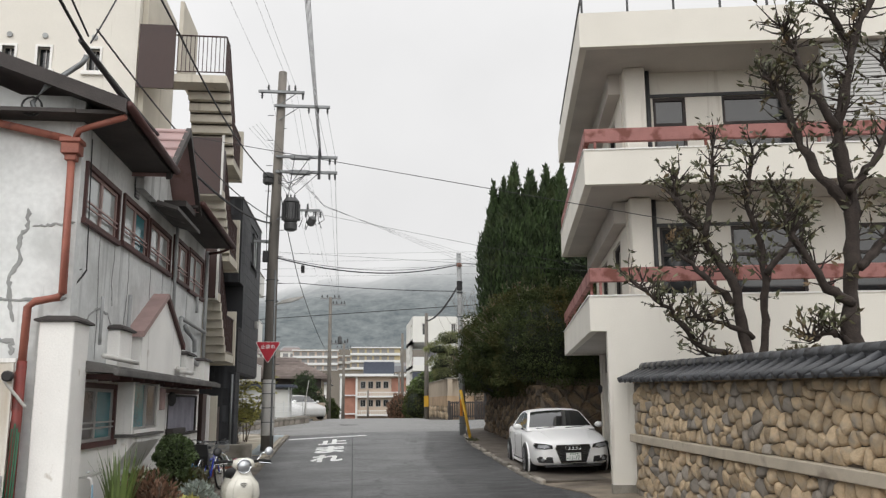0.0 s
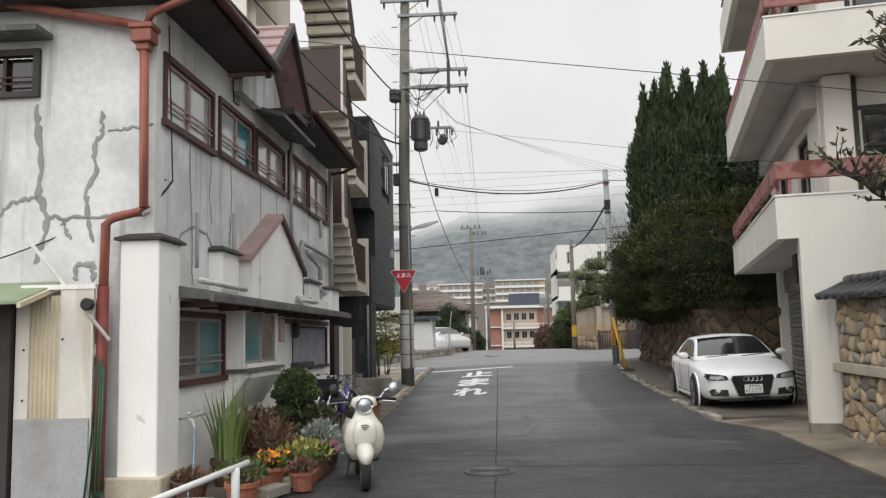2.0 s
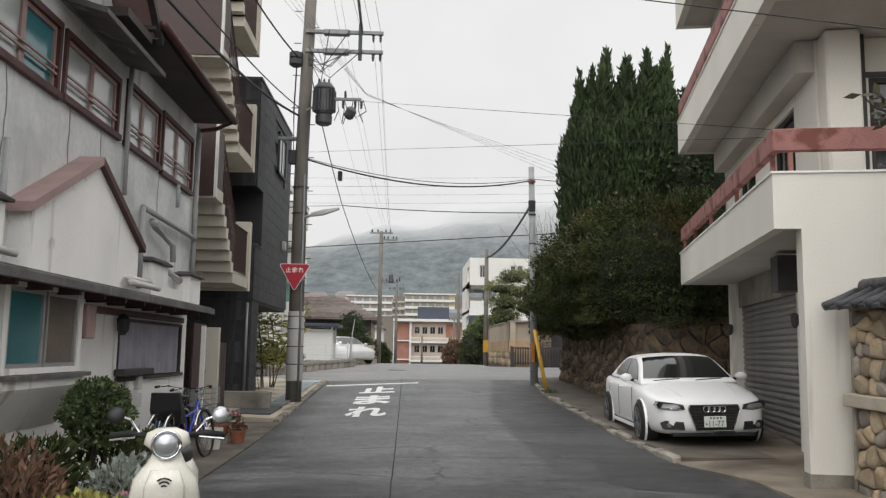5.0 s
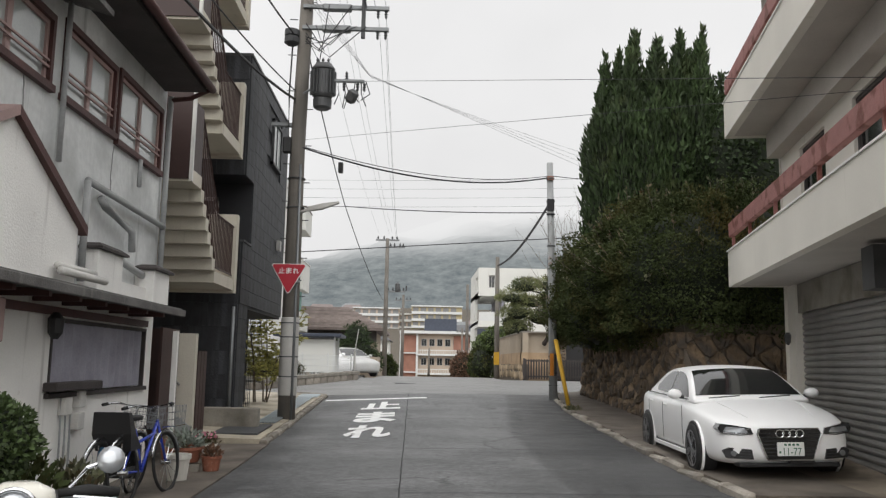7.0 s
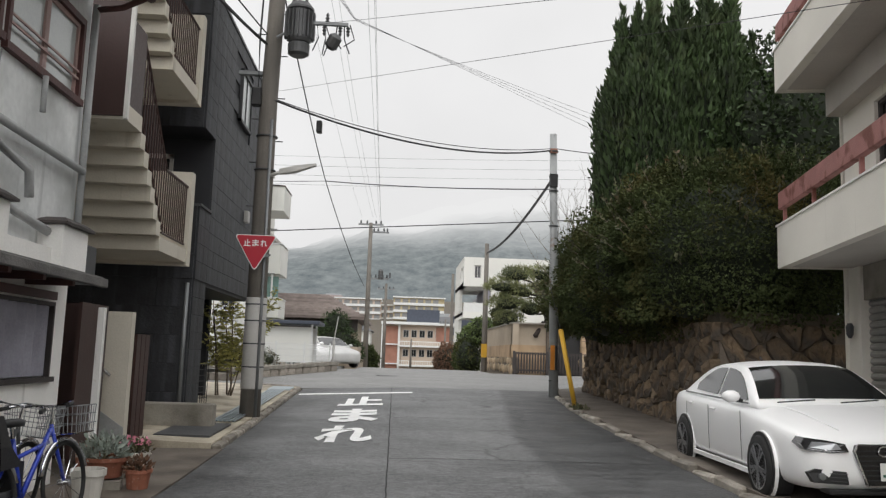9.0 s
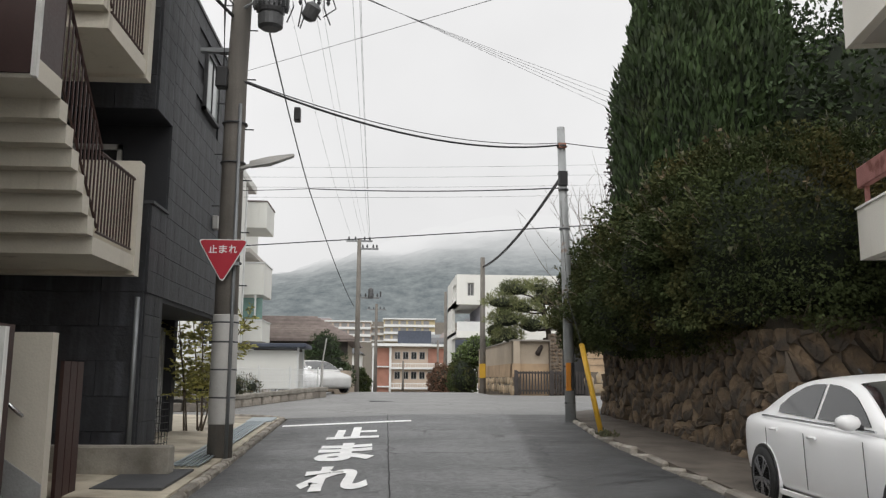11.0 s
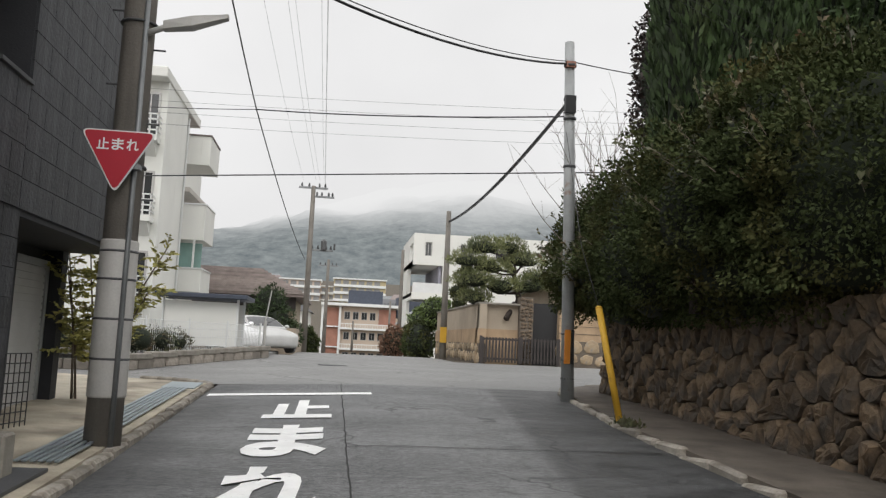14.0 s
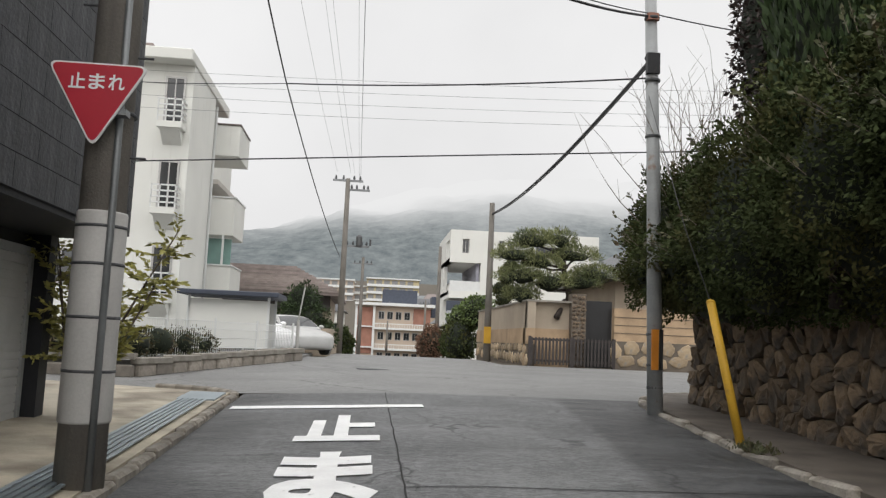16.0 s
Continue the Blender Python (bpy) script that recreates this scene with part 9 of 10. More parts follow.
head = part("handlebar_cover", loft(bmesh.new(), [oval(0, 0.28, 0.84, 0.08, 0.07), oval(0, 0.25, 0.9, 0.15, 0.09), oval(0, 0.26, 0.97, 0.13, 0.08), oval(0, 0.28, 1.0, 0.06, 0.04)]), M["scooter_white"], sc, smooth=True)
part("headlight", lathe(bmesh.new(), [(0.01, -0.03), (0.06, -0.02), (0.085, 0.01), (0.09, 0.06), (0.06, 0.1)], 16, (0, 0, 0), pose(0, 0.17, 0.9, -90)), M["lamp_glass"], head, "round chrome headlight", smooth=True)
part("headlight_ring", Tube([(0.088 * math.cos(a * math.pi / 10), 0.165, 0.9 + 0.088 * math.sin(a * math.pi / 10)) for a in range(21)], 0.01, 6), M["chrome"], head, smooth=True)
for s in (-1, 1):
    part("grip", Tube([(s * 0.14, 0.29, 0.95), (s * 0.24, 0.32, 0.96), (s * 0.36, 0.37, 0.94)], [0.018, 0.022, 0.02], 8), M["rubber"], sc, smooth=True)
    part("brake_lever", Tube([(s * 0.2, 0.26, 0.94), (s * 0.36, 0.3, 0.92)], 0.008, 5), M["chrome"], sc)
    part("mirror_stem", Tube([(s * 0.18, 0.3, 0.97), (s * 0.24, 0.3, 1.05), (s * 0.3, 0.3, 1.07)], 0.008, 5), M["chrome"], sc)
    part("mirror", lathe(bmesh.new(), [(0.01, -0.015), (0.055, -0.01), (0.055, 0.01), (0.02, 0.02)], 14, (0, 0, 0), pose(s * 0.33, 0.3, 1.08, 80)), M["lamp_glass"] if s > 0 else M["black_plastic"], sc, smooth=True)
part("footboard", B(-0.17, 0.17, 0.38, 0.82, 0.27, 0.32, bev=0.015), M["black_plastic"], sc)
part("rear_body", loft(bmesh.new(), [oval(0, 1.15, 0.3, 0.15, 0.4), oval(0, 1.14, 0.45, 0.21, 0.48), oval(0, 1.14, 0.6, 0.2, 0.46), oval(0, 1.12, 0.7, 0.15, 0.4)]), M["scooter_white"], sc, smooth=True)
part("seat", loft(bmesh.new(), [oval(0, 1.12, 0.69, 0.15, 0.4), oval(0, 1.12, 0.76, 0.16, 0.42), oval(0, 1.14, 0.8, 0.11, 0.36)]), M["black_plastic"], sc, smooth=True)
part("rear_light", B(-0.06, 0.06, 1.58, 1.62, 0.55, 0.62), M["sign_red"], sc)
part("stand", Tube([(-0.12, 0.95, 0.26), (-0.16, 1.05, 0.01)], 0.012, 5), M["steel_dark"], sc)

# ---- bicycles against the old house ----
def bicycle(label, at, paint, basket=True):
    b = thing("bicycle", label, "bicycle", world_coords=False)
    b.matrix_basis = at
    for y in (0.0, 1.02):
        w = part("wheel", tube(bmesh.new(), [(0, y + 0.32 * math.cos(a * math.pi / 14), 0.33 + 0.32 * math.sin(a * math.pi / 14)) for a in range(29)], 0.02, 6, False), M["rubber"], b, smooth=True)
        for k in range(12):
            a = math.pi * k / 6
            part("spoke", Tube([(0, y, 0.33), (0, y + 0.31 * math.cos(a), 0.33 + 0.31 * math.sin(a))], 0.003, 3), M["chrome"], w)
        part("hub", Tube([(-0.05, y, 0.33), (0.05, y, 0.33)], 0.025, 8), M["chrome"], w)
        part("mudguard", tube(bmesh.new(), [(0, y + 0.355 * math.cos(a * math.pi / 12), 0.33 + 0.355 * math.sin(a * math.pi / 12)) for a in range(1, 12)], 0.022, 5, True), M["chrome"], b, smooth=True)
    for p, q, r in (((0, 0.62, 0.3), (0, 0.2, 0.78), 0.02), ((0, 0.62, 0.3), (0, 0.72, 0.75), 0.018), ((0, 0.62, 0.3), (0, 1.02, 0.33), 0.012), ((0, 0.72, 0.68), (0, 1.02, 0.33), 0.01), ((0, 0.24, 0.68), (0, 0.69, 0.6), 0.018), ((0, 0.19, 0.82), (0, 0.0, 0.33), 0.016)):
        part("frame_tube", Tube([p, q], r, 8), paint, b, smooth=True)
    part("handlebar", Tube([(-0.27, 0.38, 0.98), (-0.2, 0.22, 0.99), (0, 0.15, 0.96), (0.2, 0.22, 0.99), (0.27, 0.38, 0.98)], 0.013, 8), M["chrome"], b, smooth=True)
    part("stem", Tube([(0, 0.19, 0.8), (0, 0.15, 0.97)], 0.014, 6), M["chrome"], b)
    for s in (-1, 1):
        part("grip", Tube([(s * 0.26, 0.34, 0.98), (s * 0.28, 0.44, 0.97)], 0.018, 6), M["rubber"], b)
    part("seat", loft(bmesh.new(), [oval(0, 0.76, 0.84, 0.09, 0.13), oval(0, 0.76, 0.88, 0.1, 0.14), oval(0, 0.78, 0.9, 0.07, 0.1)]), M["black_plastic"], b, smooth=True)
    part("seat_post", Tube([(0, 0.71, 0.7), (0, 0.74, 0.86)], 0.012, 6), M["chrome"], b)
    part("crank", Tube([(0.07, 0.62, 0.3), (0.09, 0.72, 0.18)], 0.012, 6), M["steel_grey"], b)
    part("chain_case", B(0.03, 0.055, 0.58, 1.0, 0.27, 0.37, bev=0.01), M["steel_dark"], b)
    if basket:
        bk = part("basket", B((-0.16, 0.16, -0.2, 0.08, 0.72, 0.73)), M["chrome"], b)
        for i in range(9):
            f = i / 8
            for x in (-0.17, 0.17):
                part("basket_wire", Tube([(x * 0.9, -0.2 + 0.28 * f, 0.73), (x * 1.05, -0.22 + 0.32 * f, 0.95)], 0.003, 3), M["steel_grey"], bk)
            part("basket_wire", Tube([(-0.15 + 0.3 * f, -0.2, 0.73), (-0.17 + 0.34 * f, -0.23, 0.95)], 0.003, 3), M["steel_grey"], bk)
        for z in (0.8, 0.88, 0.95):
            part("basket_hoop", Tube([(-0.17, -0.22, z), (0.17, -0.22, z), (0.18, 0.09, z), (-0.18, 0.09, z), (-0.17, -0.22, z)], 0.004, 4), M["steel_grey"], bk)
    return b


g16 = ground_z(-2.6, 16.5) + 0.02
bicycle("blue bicycle with a wire basket leaning by the wall", pose(-2.62, 17.75, g16, 0, 6, 172), M["bike_blue"])
bicycle("dark bicycle standing close to the white wall", pose(-2.98, 17.6, g16, 0, -5, 176), M["steel_dark"])
cs = thing("child_seat", "black plastic child seat on the bicycle rack", "child seat", (-2.8, 16.6, g16 + 0.65))
part("shell", loft(bmesh.new(), [[(-2.98, 16.5, g16 + 0.62), (-2.62, 16.5, g16 + 0.62), (-2.62, 16.85, g16 + 0.62), (-2.98, 16.85, g16 + 0.62)], [(-3.0, 16.42, g16 + 0.8), (-2.6, 16.42, g16 + 0.8), (-2.6, 16.6, g16 + 0.78), (-3.0, 16.6, g16 + 0.78)], [(-2.98, 16.38, g16 + 1.02), (-2.62, 16.38, g16 + 1.02), (-2.62, 16.46, g16 + 1.02), (-2.98, 16.46, g16 + 1.02)]]), M["black_plastic"], cs)
part("foot_well", B(-2.95, -2.65, 16.85, 16.95, g16 + 0.3, g16 + 0.64), M["black_plastic"], cs)
bag = thing("rain_cover", "crumpled blue rain cover with a yellow patch", "rain cover", (-3.05, 15.6, g16 + 0.4))
bm = bmesh.new()
bmesh.ops.create_icosphere(bm, subdivisions=3, radius=1, matrix=Matrix.Translation((-3.02, 15.65, g16 + 0.62)) @ Matrix.Diagonal((0.17, 0.15, 0.3, 1)))
for v in bm.verts:
    v.co += Vector((1, 1, 1)) * noise.noise(v.co * 9) * 0.05
part("cover", bm, M["cloth_blue"], bag, smooth=True)
part("patch", Tube([(-2.93, 15.55, g16 + 0.85), (-2.9, 15.6, g16 + 0.78)], 0.06, 8), M["yellow"], bag)
part("support", Tube([(-3.02, 15.65, g16 - 0.02), (-3.02, 15.65, g16 + 0.5)], 0.03, 6), M["steel_dark"], bag)
cs.matrix_basis = Matrix.Translation((-0.13, 0.3, -0.08)) @ cs.matrix_basis
bag.matrix_basis = Matrix.Translation((0.03, 1.25, -0.02)) @ bag.matrix_basis @ Matrix.Diagonal((0.62, 0.62, 0.9, 1))

# ---- pots and plants before the old house ----
def gz(x, y):
    return ground_z(x, y) + 0.02


POTS = {}


def pot_meshes(mt):
    if mt not in POTS:
        bm = lathe(bmesh.new(), [(0.7, 0), (0.72, 0.04), (0.9, 0.8), (1.0, 0.82), (1.0, 1.0), (0.9, 1.0), (0.86, 0.86)], 18)
        soil = lathe(bmesh.new(), [(0.85, 0.8), (0.86, 0.87)], 14)
        POTS[mt] = (mesh_of(bm, "pot", M[mt]), mesh_of(soil, "soil", M["earth"]))
    return POTS[mt]


def potted(label, x, y, r, h, mt, leaf, n, size, spread, height, stretch=2.2, up=0.6, lift=0.0, petals=None, category="potted plant"):
    z = gz(x, y) + lift
    t = thing("potted_plant", label, category, (x, y, z), group="plants before the old house")
    pm, sm = pot_meshes(mt)
    p = part("pot", pm, None, t, at=pose(x, y, z) @ Matrix.Diagonal((r, r, h, 1)))
    part("soil", sm, None, p)
    if n:
        nr = np.random.default_rng(int(abs(x * 100) + abs(y * 1000)))
        d = nr.normal(0, 1, (n, 3))
        d /= np.linalg.norm(d, axis=1, keepdims=True)
        d[:, 2] = np.abs(d[:, 2])
        P = np.array([x, y, z + h * 0.9]) + d * np.array([spread, spread, height]) * nr.uniform(0.25, 1, (n, 1)) ** 0.6
        N = d + np.array([0, 0, up])
        tagged(part("foliage", quads("foliage", leaves_at(P, N, size, nr, stretch, 0.6), M[leaf]), None, t), kind="stuff")
        bm = bmesh.new()
        for i in range(14):
            a = nr.uniform(-1, 1, 2)
            tube(bm, [(x, y, z + h * 0.8), (x + a[0] * spread * 0.4, y + a[1] * spread * 0.4, z + h + height * 0.5), (x + a[0] * spread * 0.8, y + a[1] * spread * 0.8, z + h * 0.9 + height * 0.9)], [0.008, 0.006, 0.003], 4, False)
        part("stem", bm, M["bark_pale"] if leaf == "leaf_brown" else M["leaf_dull"], t)
        if petals:
            k = 60
            P2 = np.array([x, y, z + h + height * 0.75]) + nr.uniform(-1, 1, (k, 3)) * np.array([spread * 0.8, spread * 0.8, height * 0.3])
            tagged(part("flower_mass", quads("flower_mass", leaves_at(P2, nr.normal(0, 1, (k, 3)), 0.05, nr, 1.1, 0.5), M[petals]), None, t), kind="stuff")
    return t


M["leaf_shrub"] = mat("leaf_shrub", (0.06, 0.09, 0.03), 0.6, var=0.3, bump=0.0, island=0.5)
# sword-leaved clump
iris = thing("sword_leaf_clump", "tall clump of green sword-shaped leaves in a pot", "potted plant", (-3.0, 11.6, gz(-3, 11.6)), group="plants before the old house")
p_ = part("pot", pot_meshes("pot_brown")[0], None, iris, at=pose(-3.0, 11.6, gz(-3, 11.6)) @ Matrix.Diagonal((0.2, 0.2, 0.3, 1)))
part("soil", pot_meshes("pot_brown")[1], None, p_)
for i in range(56):
    a, lean = R.uniform(0, 2 * math.pi), R.uniform(0.02, 0.42)
    L = R.uniform(0.55, 0.95)
    x0, y0, z0 = -3.0 + 0.14 * math.cos(a), 11.6 + 0.14 * math.sin(a), gz(-3, 11.6) + 0.26
    bm = bmesh.new()
    rows = []
    for k in range(6):
        f = k / 5
        c = Vector((x0 + math.cos(a) * lean * L * f ** 1.7, y0 + math.sin(a) * lean * L * f ** 1.7, z0 + L * f * (1 - 0.3 * lean * f)))
        w = 0.018 * (1 - f ** 2) + 0.001
        rows.append([bm.verts.new(c + Vector((-math.sin(a), math.cos(a), 0)) * s * w) for s in (-1, 1)])
    for r1, r2 in zip(rows, rows[1:]):
        bm.faces.new((r1[0], r1[1], r2[1], r2[0]))
    part("leaf", bm, M["leaf_fresh"], iris)
potted("dry brown-leaved shrub in a dark pot", -2.85, 12.3, 0.22, 0.28, "pot_brown", "leaf_brown", 700, 0.1, 0.42, 0.55, 3.0)
potted("dry brown-leaved shrub in a clay pot", -2.6, 12.0, 0.18, 0.25, "terracotta", "leaf_brown", 420, 0.09, 0.35, 0.45, 3.0)
# ball-headed shrub
ball = thing("ball_shrub", "round-headed green shrub on a short stem", "potted plant", (-2.8, 13.9, gz(-2.8, 13.9)), group="plants before the old house")
part("pot", pot_meshes("pot_brown")[0], None, ball, at=pose(-2.8, 13.9, gz(-2.8, 13.9)) @ Matrix.Diagonal((0.2, 0.2, 0.3, 1)))
part("stem", Tube([(-2.8, 13.9, gz(-2.8, 13.9) + 0.25), (-2.78, 13.92, 0.65)], 0.025, 6), M["bark"], ball)
BE = [(-2.8, 13.9, 0.72, 0.3, 0.32, 0.3)]
P, N = shell_points(BE, 5200, rng, -1)
tagged(part("foliage", quads("foliage", leaves_at(P, N, 0.042, rng, 1.7, 0.9), M["leaf_shrub"]), None, ball), kind="stuff")
part("inner_growth", core_mesh(BE, 0.55), M["leaf_core_shade"], ball, smooth=True)
potted("dark green leafy plant in a brown pot", -3.0, 13.2, 0.2, 0.28, "pot_brown", "leaf_hedge", 700, 0.09, 0.4, 0.5)
potted("dark green leafy plant in a brown pot", -2.9, 14.6, 0.2, 0.28, "pot_brown", "leaf_hedge", 600, 0.09, 0.35, 0.6)
potted("silvery-leaved plant in a dark pot", -2.3, 13.2, 0.2, 0.25, "pot_brown", "leaf_silver", 650, 0.07, 0.32, 0.3)
potted("silvery-leaved plant in a dark pot", -2.45, 14.0, 0.18, 0.22, "pot_brown", "leaf_silver", 450, 0.07, 0.28, 0.3)
potted("orange pansies in a clay trough", -2.5, 11.5, 0.22, 0.22, "terracotta", "leaf_fresh", 300, 0.07, 0.22, 0.14, petals="petal_orange")
potted("lush yellow-green herb in a dark pot", -2.25, 12.2, 0.22, 0.22, "pot_brown", "leaf_yellow", 420, 0.09, 0.28, 0.2)
potted("lush yellow-green herb in a clay pot", -2.35, 11.9, 0.18, 0.24, "terracotta", "leaf_yellow", 300, 0.09, 0.22, 0.16)
potted("green leafy herb in a clay pot", -2.55, 10.7, 0.18, 0.24, "terracotta", "leaf_fresh", 350, 0.08, 0.24, 0.16)
potted("stacked empty clay pot with a few shoots", -2.4, 10.2, 0.17, 0.26, "terracotta", "leaf_dull", 60, 0.07, 0.14, 0.1)
potted("small reddish plant in a clay pot", -2.05, 11.2, 0.15, 0.2, "terracotta", "leaf_brown", 160, 0.07, 0.16, 0.14)
potted("small pink-flowered plant in a dark pot", -2.1, 12.8, 0.14, 0.18, "pot_brown", "leaf_silver", 160, 0.06, 0.16, 0.14, petals="petal_pink")
potted("brown succulent in a concrete trough", -3.1, 10.7, 0.2, 0.2, "pot_brown", "leaf_brown", 160, 0.08, 0.2, 0.12)
potted("dull green plant in a clay pot", -2.7, 15.2, 0.18, 0.26, "terracotta", "leaf_dull", 350, 0.09, 0.26, 0.4)
# row beyond the bicycles
potted("white plastic planter with soil", -2.72, 18.5, 0.16, 0.32, "plastic_white", "leaf_dull", 0, 0.1, 0.1, 0.1)
potted("tall red clay pot with bare soil", -3.2, 19.9, 0.17, 0.36, "terracotta", "leaf_dull", 40, 0.06, 0.1, 0.06)
potted("wide clay bowl of silvery plants", -2.85, 19.3, 0.25, 0.2, "terracotta", "leaf_silver", 420, 0.07, 0.26, 0.24, lift=0.12)
potted("white bowl of pink flowers", -2.75, 20.0, 0.17, 0.16, "plastic_white", "leaf_dull", 200, 0.06, 0.18, 0.14, lift=0.12, petals="petal_pink")
potted("small clay pot of reddish leaves", -2.5, 19.3, 0.14, 0.2, "terracotta", "leaf_brown", 180, 0.06, 0.14, 0.14)
CB = mesh_of(B(-0.2, 0.2, -0.095, 0.095, 0, 0.1, bev=0.006), "concrete_block", M["concrete"])
for x, y, rz in ((-2.85, 19.25, 10), (-2.78, 20.0, -5), (-2.2, 11.6, 80), (-2.15, 12.45, 88), (-2.3, 10.9, 70), (-2.9, 10.2, 5)):
    tagged(part("concrete_block", CB, None, None, at=pose(x, y, gz(x, y), 0, 0, rz)), "grey hollow concrete block under the pots", "concrete block", "blocks under the pots")
# planter edging, bucket, rail, tap and hose
tr_ = thing("planter_trough", "long brown plastic planter trough of herbs", "planter", (-2.1, 12.0, gz(-2.1, 12)))
part("box", loft(bmesh.new(), [[(-2.2, 11.7, gz(-2, 12)), (-2.02, 11.7, gz(-2, 12)), (-2.02, 12.5, gz(-2, 12)), (-2.2, 12.5, gz(-2, 12))], [(-2.23, 11.66, gz(-2, 12) + 0.2), (-1.99, 11.66, gz(-2, 12) + 0.2), (-1.99, 12.54, gz(-2, 12) + 0.2), (-2.23, 12.54, gz(-2, 12) + 0.2)]]), M["terracotta"], tr_)
P = np.array([-2.1, 12.1, gz(-2, 12) + 0.22]) + rng.uniform(-1, 1, (260, 3)) * np.array([0.12, 0.42, 0.05])
tagged(part("foliage", quads("foliage", leaves_at(P, np.tile([0, 0, 1.0], (260, 1)), 0.1, rng, 2, 0.8), M["leaf_fresh"]), None, tr_), kind="stuff")
rail = thing("white_rail", "low white painted pipe rail before the pier", "rail", (-2.6, 9.4, gz(-2.6, 9.4)))
part("top_bar", Tube([(-2.95, 8.5, 0.1), (-2.25, 9.9, 0.32)], 0.03, 8), M["fence_white"], rail, smooth=True)
part("leg", Tube([(-2.32, 9.75, 0.3), (-2.32, 9.75, gz(-2.3, 9.7))], 0.04, 8), M["fence_white"], rail, smooth=True)
part("lower_bar", Tube([(-2.7, 9.0, -0.06), (-2.2, 9.8, -0.02)], 0.03, 8), M["fence_white"], rail, smooth=True)
tap = thing("garden_tap", "white-taped water tap on the house wall", "water tap", (-3.3, 11.1, 0.62))
part("pipe", Tube([(-3.44, 11.05, 0.62), (-3.28, 11.05, 0.62), (-3.26, 11.6, 0.64)], 0.022, 8), M["white_pipe"], tap, smooth=True)
part("spout", Tube([(-3.28, 11.08, 0.62), (-3.22, 11.08, 0.6), (-3.2, 11.08, 0.53)], 0.018, 8), M["white_pipe"], tap)
part("handle", Tube([(-3.26, 11.02, 0.68), (-3.26, 11.14, 0.68)], 0.014, 6), M["chrome"], tap)
hose = thing("garden_hose", "pale blue garden hose hanging from the tap", "hose", (-3.1, 10.8, gz(-3.1, 10.8)))
part("hose", Tube([(-3.2, 11.08, 0.54), (-3.18, 11.04, 0.4), (-3.1, 10.8, 0.15), (-3.05, 10.5, -0.08), (-2.95, 10.3, -0.14), (-2.7, 10.2, -0.13)], 0.012, 6), M["hose_blue"], hose, smooth=True)
mt_ = thing("electric_meter", "grey meter boxes and cables on the white wall", "meter", (-3.4, 16.9, 0.75))
for i, (y, z) in enumerate(((16.6, 0.72), (16.95, 0.78), (16.95, 0.55))):
    part("box", B(-3.45, -3.36, y, y + 0.16, z, z + 0.18, bev=0.01), M["white_pipe"], mt_)
for i in range(3):
    part("cable", Tube([(-3.42, 16.6 + 0.12 * i, 0.95), (-3.41, 16.62 + 0.12 * i, 0.4), (-3.41, 16.6 + 0.13 * i, gz(-3.4, 16.6))], 0.012, 5), M["grey_pipe"], mt_)
wb = thing("wall_box", "pinkish metal box beside the bay window", "meter", (-3.2, 14.64, 1.55))
part("case", B(-3.4, -3.16, 14.52, 14.76, 1.42, 1.78, bev=0.012), M["frame_pink"], wb)
lmp = thing("wall_lantern", "black wall lantern under the canopy", "wall lamp", (-3.38, 16.15, 1.6))
part("body", lathe(bmesh.new(), [(0.03, -0.12), (0.07, -0.06), (0.08, 0.08), (0.03, 0.14)], 10, (-3.34, 16.15, 1.6)), M["black_plastic"], lmp)
bell = thing("conduit_box", "small white junction box on the pier", "junction box", (-3.9, 10.4, 1.35))
part("case", B(-3.98, -3.86, 10.3, 10.42, 1.32, 1.44, bev=0.01), M["white_pipe"], bell)

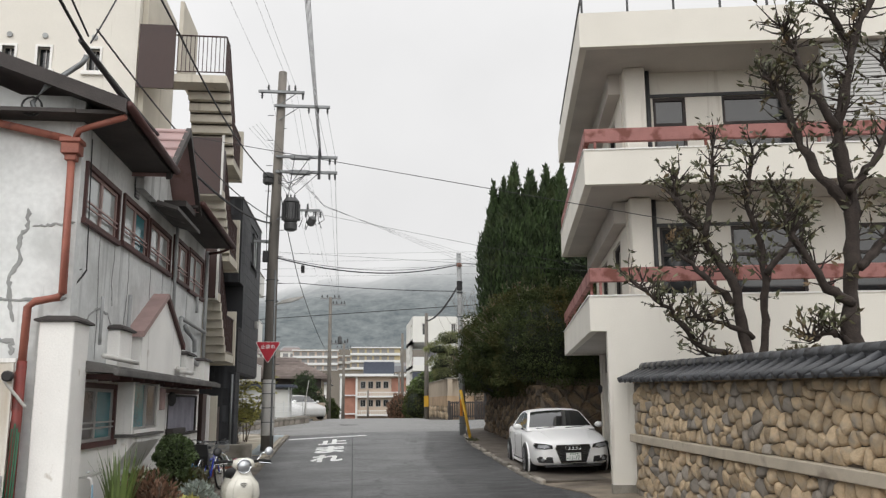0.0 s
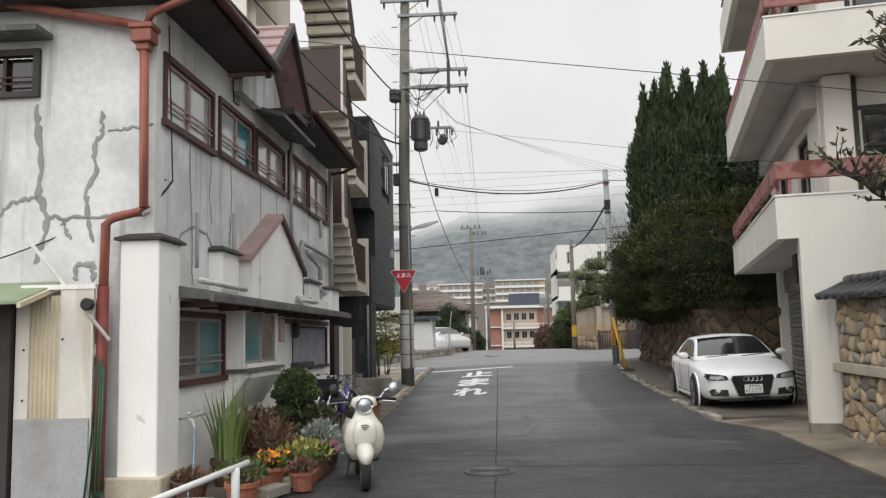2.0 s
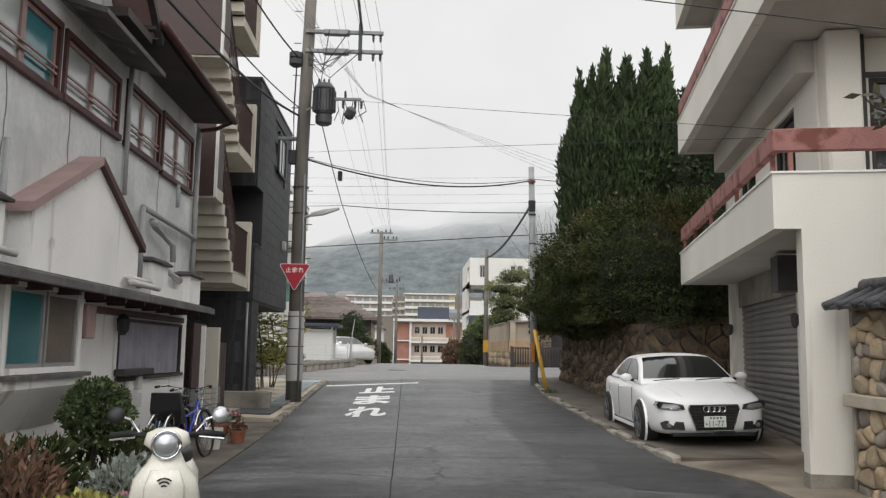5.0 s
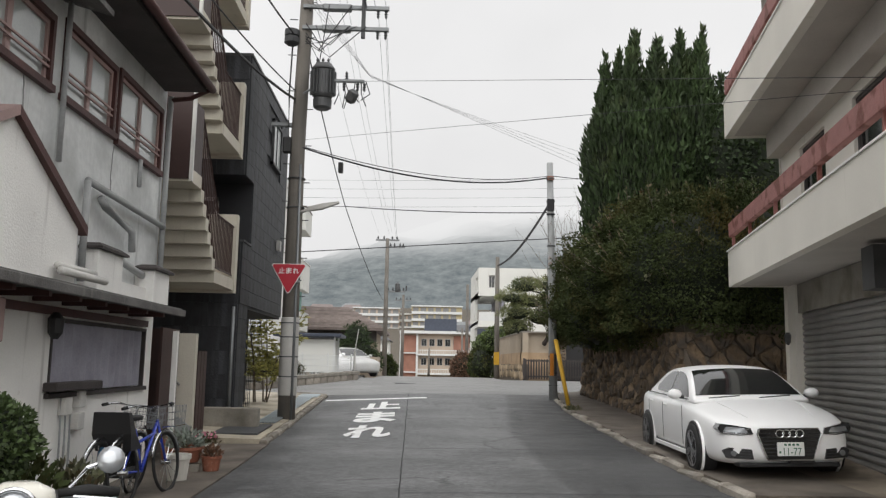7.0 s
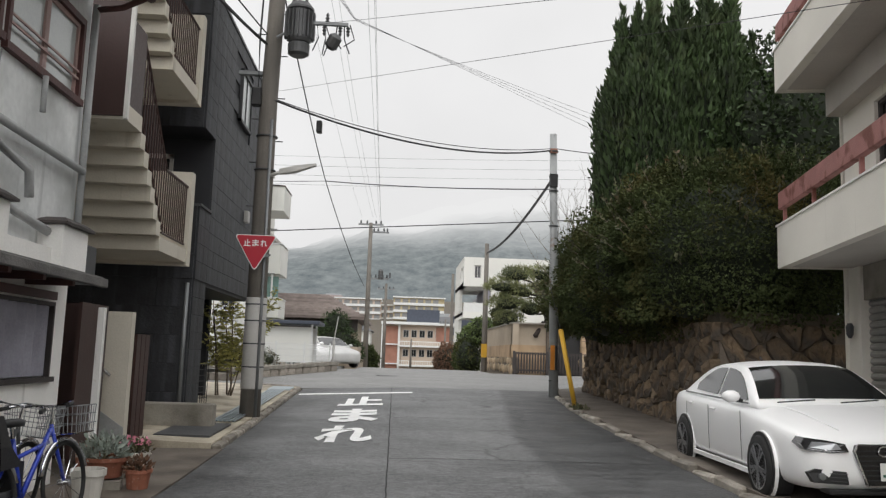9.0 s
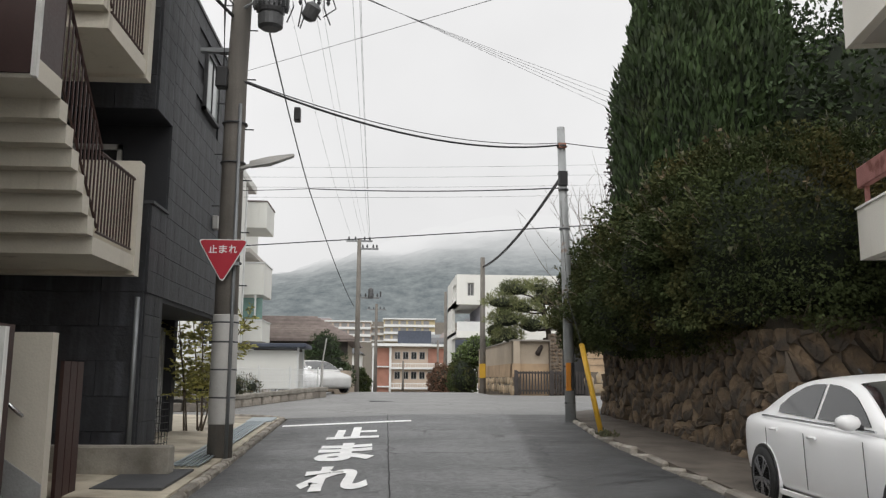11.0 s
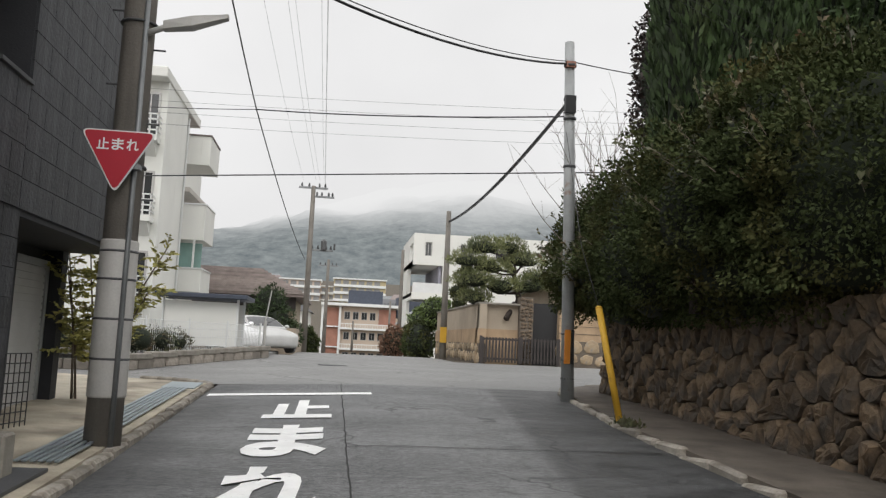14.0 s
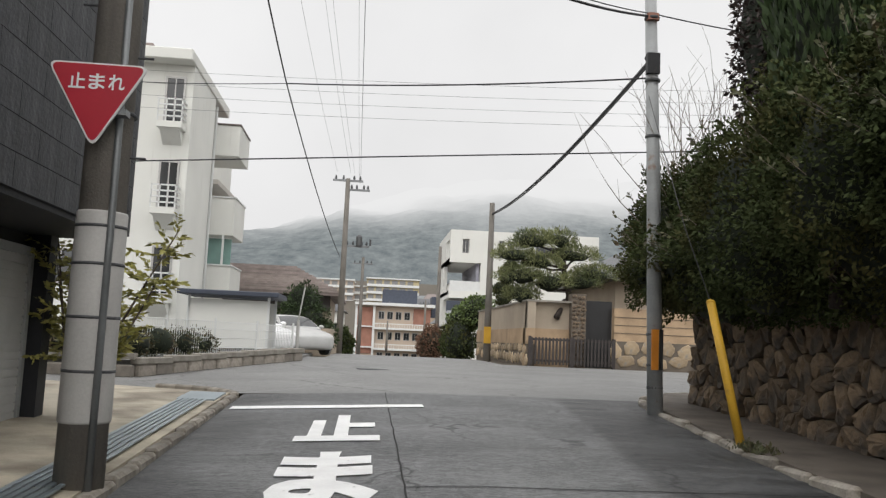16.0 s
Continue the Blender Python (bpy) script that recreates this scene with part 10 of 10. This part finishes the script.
# ---- forecourt sapling, mesh guard and posts ----
sap = thing("bamboo_sapling", "slender multi-stemmed tree with yellow-green feathery leaves", "tree", (-3.75, 29.6, ground_z(-3.5, 29.6) + 0.1), group="")
LP, LN = [], []
for i in range(6):
    bx, by = -3.75 + R.uniform(-0.22, 0.22), 29.6 + R.uniform(-0.2, 0.2)
    top = (bx + R.uniform(-0.5, 1.1), by + R.uniform(-0.4, 0.3), R.uniform(1.9, 2.65))
    pts = [Vector((bx, by, 0.15)), Vector((bx + (top[0] - bx) * 0.3, by + (top[1] - by) * 0.3, top[2] * 0.5)), Vector(top)]
    part("stem", Tube(pts, [0.022, 0.017, 0.008], 6), M["bark_pale"], sap, smooth=True)
    for k in range(34):
        f = R.uniform(0.35, 1.0)
        a = pts[1].lerp(pts[2], (f - 0.5) * 2) if f > 0.5 else pts[0].lerp(pts[1], f * 2)
        d = Vector((R.uniform(-1, 1), R.uniform(-1, 1), R.uniform(-0.1, 0.5))).normalized()
        L = R.uniform(0.2, 0.5)
        for s in range(9):
            q = a + d * L * (s + 1) / 9
            LP += [tuple(q), tuple(q)]
            LN += [(d.x + d.y * 0.8, d.y - d.x * 0.8, d.z), (d.x - d.y * 0.8, d.y + d.x * 0.8, d.z)]
tagged(part("leaves", quads("leaves", leaves_at(np.array(LP), np.array(LN), 0.1, rng, 2.6, 0.3, 0.2), M["leaf_yellow"]), None, sap), kind="stuff")
mg = thing("mesh_guard", "black wire mesh panel beside the shutter door", "mesh panel", (-3.35, 25.6, 0.3))
for i in range(9):
    part("upright", Tube([(-3.5 + 0.02 * i, 25.35 + 0.09 * i, 0.25), (-3.5 + 0.02 * i, 25.35 + 0.09 * i, 1.0)], 0.006, 4), M["black_plastic"], mg)
for i in range(8):
    part("crossbar", Tube([(-3.5, 25.35, 0.3 + 0.1 * i), (-3.34, 26.07, 0.3 + 0.1 * i)], 0.006, 4), M["black_plastic"], mg)
gp = thing("dark_fence", "dark slatted fence beside the charcoal house", "fence", (-4.6, 28.2, 0.3))
for i in range(9):
    part("slat", B(-5.6 + 0.13 * i, -5.57 + 0.13 * i, 30.2, 30.24, 0.15, 1.6), M["charcoal_flat"], gp)
part("rail", B(-5.65, -4.4, 30.24, 30.27, 0.3, 0.36), M["charcoal_flat"], gp)
for x, y in ((-3.6, 25.0), (-3.4, 25.05)):
    bo = thing("steel_bollard", "short steel post on the forecourt", "bollard", (x, y, 0.2))
    part("post", Tube([(x, y, 0.1), (x, y, 0.62)], 0.03, 10), M["chrome"], bo, smooth=True)
    part("cap", lathe(bmesh.new(), [(0.032, 0), (0.025, 0.02), (0.005, 0.03)], 10, (x, y, 0.62)), M["chrome"], bo)
# weeds at the kerb
weed = thing("kerb_weeds", "small weeds growing at the foot of the stake", "weeds", (4.0, 28.3, ground_z(4, 28.3)), kind="stuff")
P = np.array([4.0, 28.3, ground_z(4, 28.3) + 0.06]) + rng.normal(0, 1, (260, 3)) * np.array([0.08, 0.22, 0.03])
part("leaf_mass", quads("leaf_mass", leaves_at(P, np.tile([0, 0, 1.0], (260, 1)), 0.07, rng, 2, 0.7), M["leaf_dull"]), None, weed)
